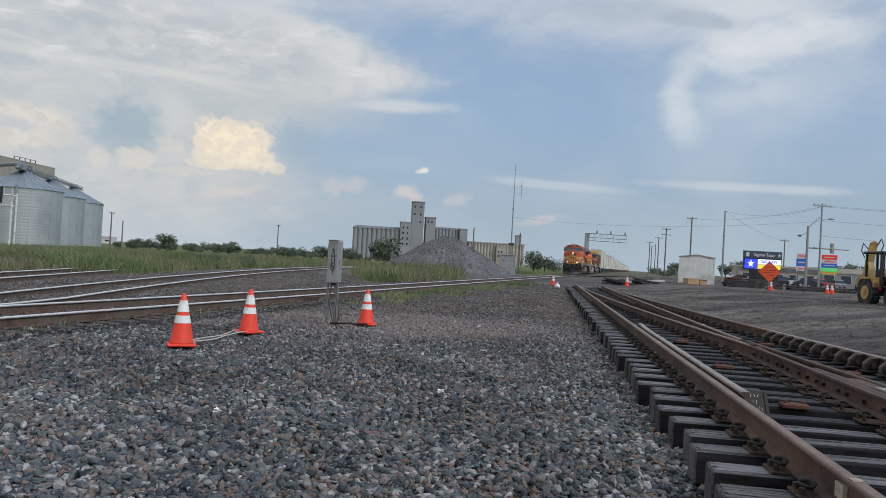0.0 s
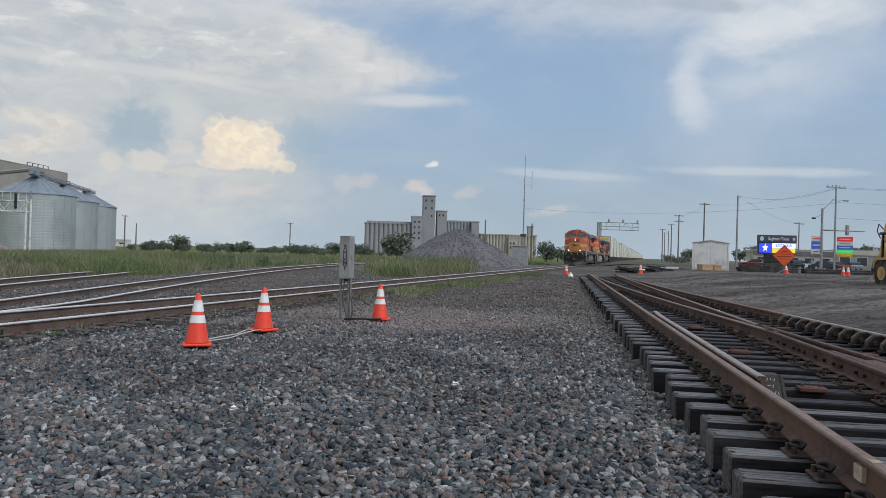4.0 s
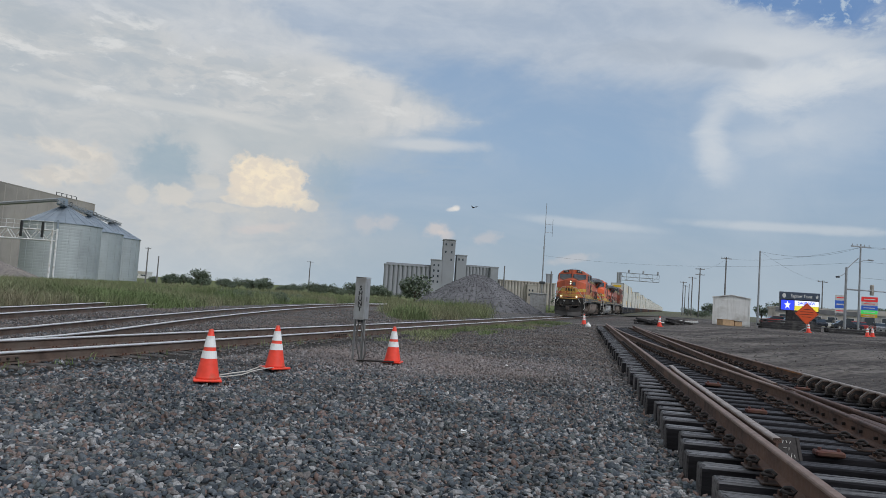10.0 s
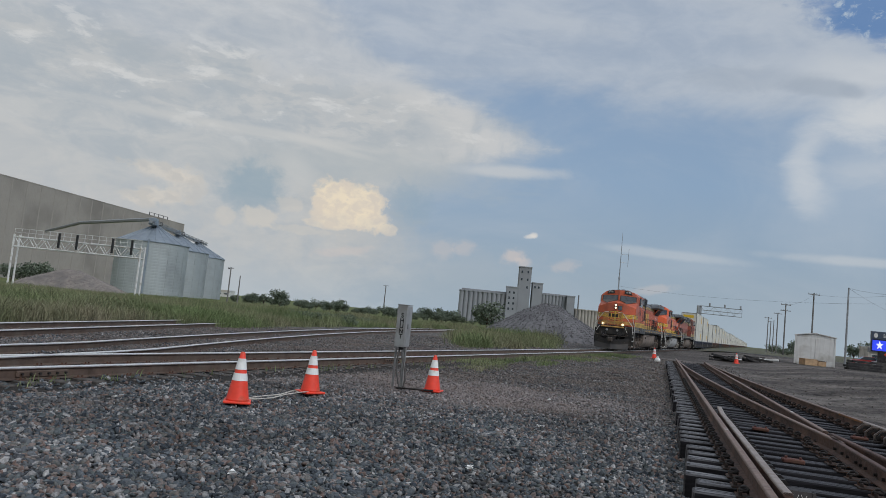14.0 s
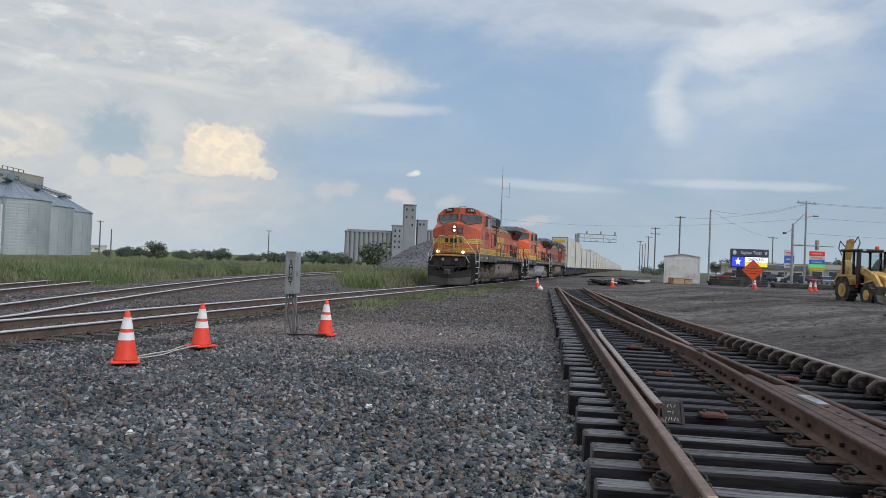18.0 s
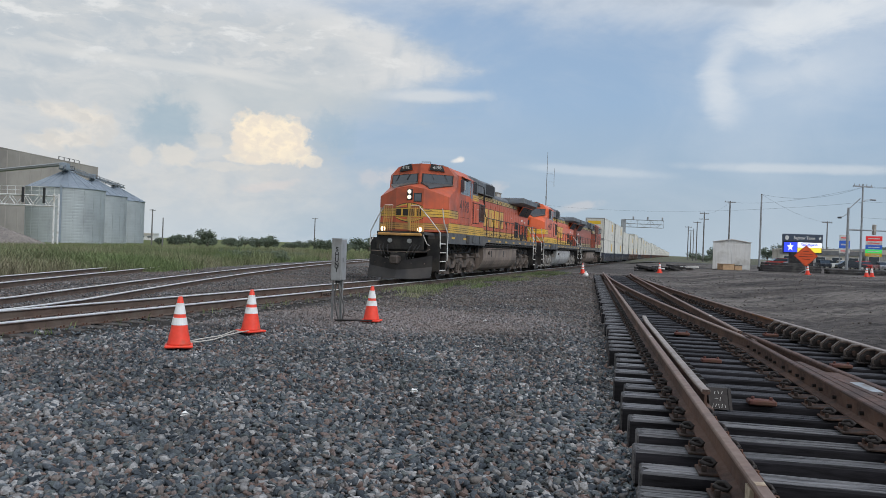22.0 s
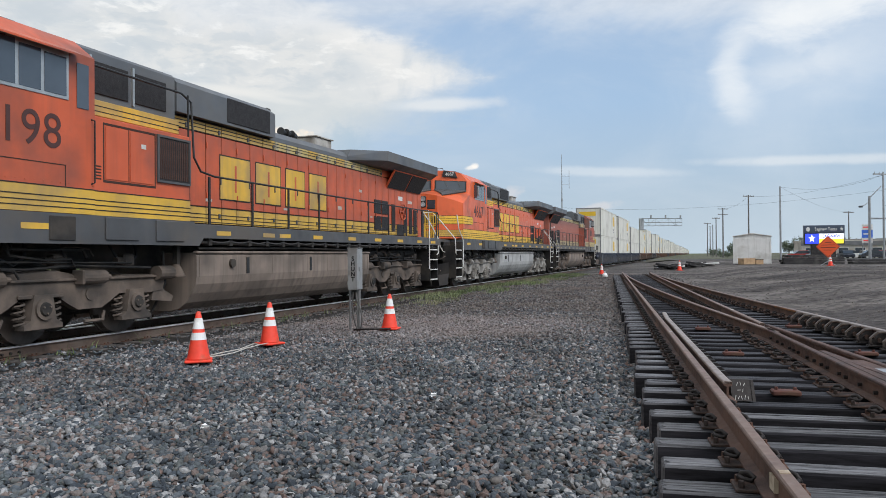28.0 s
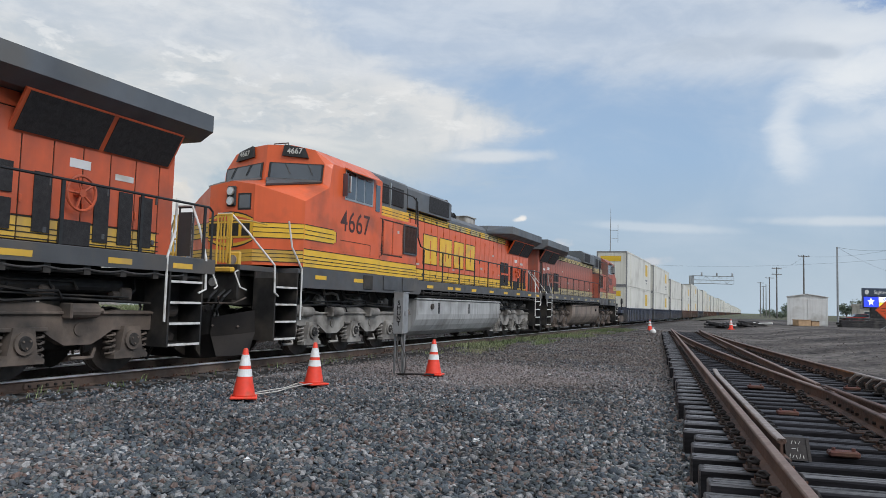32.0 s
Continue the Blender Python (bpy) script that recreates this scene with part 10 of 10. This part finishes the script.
    for pick, forms, faces in ((near, lumps, ico_tri), (mid, shapes, tri), (~(near | mid), chips, octa_tri)):
        m = int(pick.sum())
        v = forms[rnd.randint(0, 48, m)] * sizes[pick]
        v = np.einsum("nij,nkj->nki", R[pick], v) * P[pick, 2][:, None, None]
        v += np.stack([P[pick, 0], P[pick, 1], z[pick]], 1)[:, None]
        k = v.shape[1]
        V.append(v.reshape(-1, 3))
        F.append((faces[None] + base + k * np.arange(m)[:, None, None]).reshape(-1, 3))
        base += m * k
    v, f = np.concatenate(V), np.concatenate(F)
    me = bpy.data.meshes.new("ballast_stones")
    me.vertices.add(len(v))
    me.vertices.foreach_set("co", v.astype(np.float32).ravel())
    me.loops.add(len(f) * 3)
    me.loops.foreach_set("vertex_index", f.astype(np.int32).ravel())
    me.polygons.add(len(f))
    me.polygons.foreach_set("loop_start", np.arange(0, len(f) * 3, 3, dtype=np.int32))
    me.update(calc_edges=True)
    # half of the stones are worn round, the rest freshly broken
    me.polygons.foreach_set("use_smooth", np.concatenate([np.repeat(rnd.uniform(size=int(near.sum())) < 0.45, 20), np.repeat(rnd.uniform(size=int(mid.sum())) < 0.7, 12), np.repeat(rnd.uniform(size=int((~(near | mid)).sum())) < 0.5, 8)]))
    me.materials.append(stone_material())
    return tagged(new("ballast_stones", me), "loose grey and tan crushed ballast stones", "gravel", kind="stuff")


build_stones()


def build_clods():
    """Lumps and pebbles strewn over the dirt lot."""
    rnd = np.random.RandomState(31)
    V, F, n = [], [], 0
    for _ in range(6000):
        y = 5 + 50 * rnd.uniform() ** 1.3
        q = 3.5 + 22 * rnd.uniform()
        x = 1.44 + 0.277 * y + q / 0.964
        if abs(x) > 0.75 * y + 2 or zone(x, y)[1] < 0.5:
            continue
        r = rnd.uniform(0.010, 0.024) + 0.03 * rnd.uniform() ** 8 + 0.0003 * y
        z = ground_height(x, y) - panel_dip(x, y)
        d = zone(x, y)[1]
        z += 0.035 * noise.noise((x * 0.7, y * 0.7, 1.0)) + 0.11 * d * noise.noise((x * 0.35, y * 0.8, 5.0)) + 0.05 * d * noise.noise((x * 0.9, y * 1.5, 8.0)) - 0.02
        for k, (a, b, c) in enumerate(((1, 0, 0), (0, 1, 0), (-1, 0, 0), (0, -1, 0), (0, 0, 1), (0, 0, -1))):
            j = rnd.uniform(0.6, 1.3)
            V.append((x + (a + rnd.normal(0, 0.2)) * r * j, y + (b + rnd.normal(0, 0.2)) * r * j, z + c * r * 0.7 * j + r * 0.2))
        F += [(n + i, n + (i + 1) % 4, n + 4) for i in range(4)] + [(n + (i + 1) % 4, n + i, n + 5) for i in range(4)]
        n += 6
    me = bpy.data.meshes.new("dirt_clods")
    me.from_pydata(V, [], F)
    me.materials.append(material("dry_brown_clod", (0.140, 0.123, 0.111), 0.95, 0, 0.3, 5, 0.3, 40, island=0.5, spec=0.2))
    return tagged(new("dirt_clods", me), "dry brown clods and pebbles on the dirt lot", "dirt clods", kind="stuff")


build_clods()

# litter and small things on the ballast
rl = random.Random(6)
for i, (x, y) in enumerate(((0.80, 7.54), (-3.74, 9.73), (1.9, 11.2), (2.6, 15.4), (-1.2, 6.3))):
    m = Mesh()
    for k in range(5):
        a = rl.uniform(0, 6.28)
        m.add([(0.05 * math.cos(a), 0.05 * math.sin(a), 0.0), (0.05 * math.cos(a + 2), 0.04 * math.sin(a + 2), 0.012), (0.045 * math.cos(a + 4), 0.05 * math.sin(a + 4), 0.03), (0.02 * math.cos(a + 5), 0.03 * math.sin(a + 5), 0.02)], [(0, 1, 2), (0, 2, 3)])
    o = part("paper_scrap", m, M["white_band"])
    o.matrix_basis = pose(x, y, 0.035, 0, 0, rl.uniform(0, 360))
    tagged(o, "crumpled white paper scrap on the ballast", "litter", "scraps of litter")


def build_bag():
    b = thing("white_bag", "small white sack by the end of the turnout panel", "sack", at=pose(13.5, 47.5, 0.0, 0, 0, 20) @ Matrix.Scale(0.62, 4))
    part("body", Mesh().lathe([(0.22, 0.0), (0.30, 0.08), (0.27, 0.26), (0.15, 0.40), (0.05, 0.47), (0.10, 0.55), (0.02, 0.57)], 14), M["white_band"], b, smooth=True)
    part("tie", Mesh().lathe([(0.055, 0.455), (0.065, 0.47), (0.055, 0.485)], 12), M["black"], b)


build_bag()


def build_bunker():
    b = thing("equipment_bungalow", "pale grey signal bungalow behind the gravel heap", "equipment cabinet", at=pose(19.6, 96.0, -0.1, 0, 0, -15))
    part("wall", Mesh().box(0, 2.0, 0, 2.4, 0.1, 2.55, bevel=0.02), M["box_grey"], b)
    part("roof", Mesh().box(-0.1, 2.1, -0.1, 2.5, 2.555, 2.68, bevel=0.03), M["box_grey"], b)
    part("door", Mesh().box(0.5, 1.5, -0.03, -0.003, 0.2, 2.3, bevel=0.01), M["box_grey"], b)
    part("plinth", Mesh().box(-0.05, 2.05, -0.05, 2.45, -0.2, 0.1), M["concrete"], b)


build_bunker()


# ---- bird ----
def build_bird():
    b = thing("bird", "dark swallow gliding across the sky", "bird")
    part("body", Mesh().lathe([(0.005, -0.11), (0.022, -0.06), (0.032, 0.0), (0.026, 0.05), (0.018, 0.075), (0.004, 0.10)], 10, pose(0, 0, 0, 0, 90, 0)), M["black"], b, smooth=True)
    for s in (-1, 1):
        part("wing", Mesh().add([(0.05, s * 0.015, 0.01), (-0.03, s * 0.015, 0.01), (-0.07, s * 0.13, 0.075), (0.01, s * 0.12, 0.07), (-0.13, s * 0.21, 0.05), (0.05, s * 0.015, 0.004), (-0.03, s * 0.015, 0.004), (-0.07, s * 0.13, 0.068), (0.01, s * 0.12, 0.063), (-0.13, s * 0.21, 0.046)],
                                [(0, 1, 2, 3), (3, 2, 4), (8, 7, 6, 5), (9, 7, 8), (0, 3, 8, 5), (3, 4, 9, 8), (4, 2, 7, 9), (2, 1, 6, 7), (1, 0, 5, 6)]), M["black"], b)
    part("tail", Mesh().prism([(-0.09, -0.012), (-0.20, -0.05), (-0.17, 0.0), (-0.20, 0.05), (-0.09, 0.012)], -0.003, 0.003, "z"), M["black"], b)
    return b


BIRD = build_bird()
BIRD_WAY = [(0, (85, 6, 15)), (7, (29, 21, 10.0)), (8.5, (17.0, 26.0, 8.6)), (9.0, (13.0, 28.4, 7.8)), (9.3, (9.6, 29.9, 7.3)), (9.6, (6.6, 30.8, 6.2)), (11, (1.5, 46, 5.0)), (13.0, (-4.7, 59.7, 3.7)), (13.6, (-11.3, 58.8, 3.3)), (15, (-34, 56, 4.5)), (20, (-110, 40, 8)), (32, (-260, 0, 20))]


# ---- the train's way: seconds, and how far along the track its front stands ----
RUN = [(0, 122.5), (3, 109.3), (6, 96.1), (9, 82.8), (11, 74.2), (13, 65.7), (16, 53.0), (19, 40.5), (21.5, 30.3), (24, 20.3), (25.5, 14.3), (27.5, 6.35), (29, 0.57), (30.5, -5.2), (32, -11.1)]


BIRD_ROWS = []


def run_at(t):
    return float(np.interp(t, [r[0] for r in RUN], [r[1] for r in RUN]))


def motions():
    for i, (t, p) in enumerate(BIRD_WAY):
        a, b = BIRD_WAY[max(i - 1, 0)][1], BIRD_WAY[min(i + 1, len(BIRD_WAY) - 1)][1]
        BIRD_ROWS.append((t, pose(*p, 0, 0, math.atan2(b[1] - a[1], b[0] - a[0]) * DEG)))
    walk(BIRD, BIRD_ROWS)
    for ob, back, way, *z in TRAIN:
        rows = []
        for t, s in RUN:
            p = on_track(s + back, 0, RAIL_Z + (z[0] if z else 0.0))
            rows.append((t, pose(p.x, p.y, p.z, 0, 0, TRAIN_YAW + (180 if way == 1 else 0))))
        walk(ob, rows)
    for i, (wheel, place) in enumerate(WHEELSETS):
        back = i >= 12                       # the third locomotive runs backwards
        rows, t = [], 0.0
        while t < 32.01:
            turn = (run_at(0) - run_at(t)) / WHEEL_R * DEG
            rows.append((t, pose(*place, 0, -turn if back else turn, 0)))
            t += 0.16
        walk(wheel, rows)


motions()
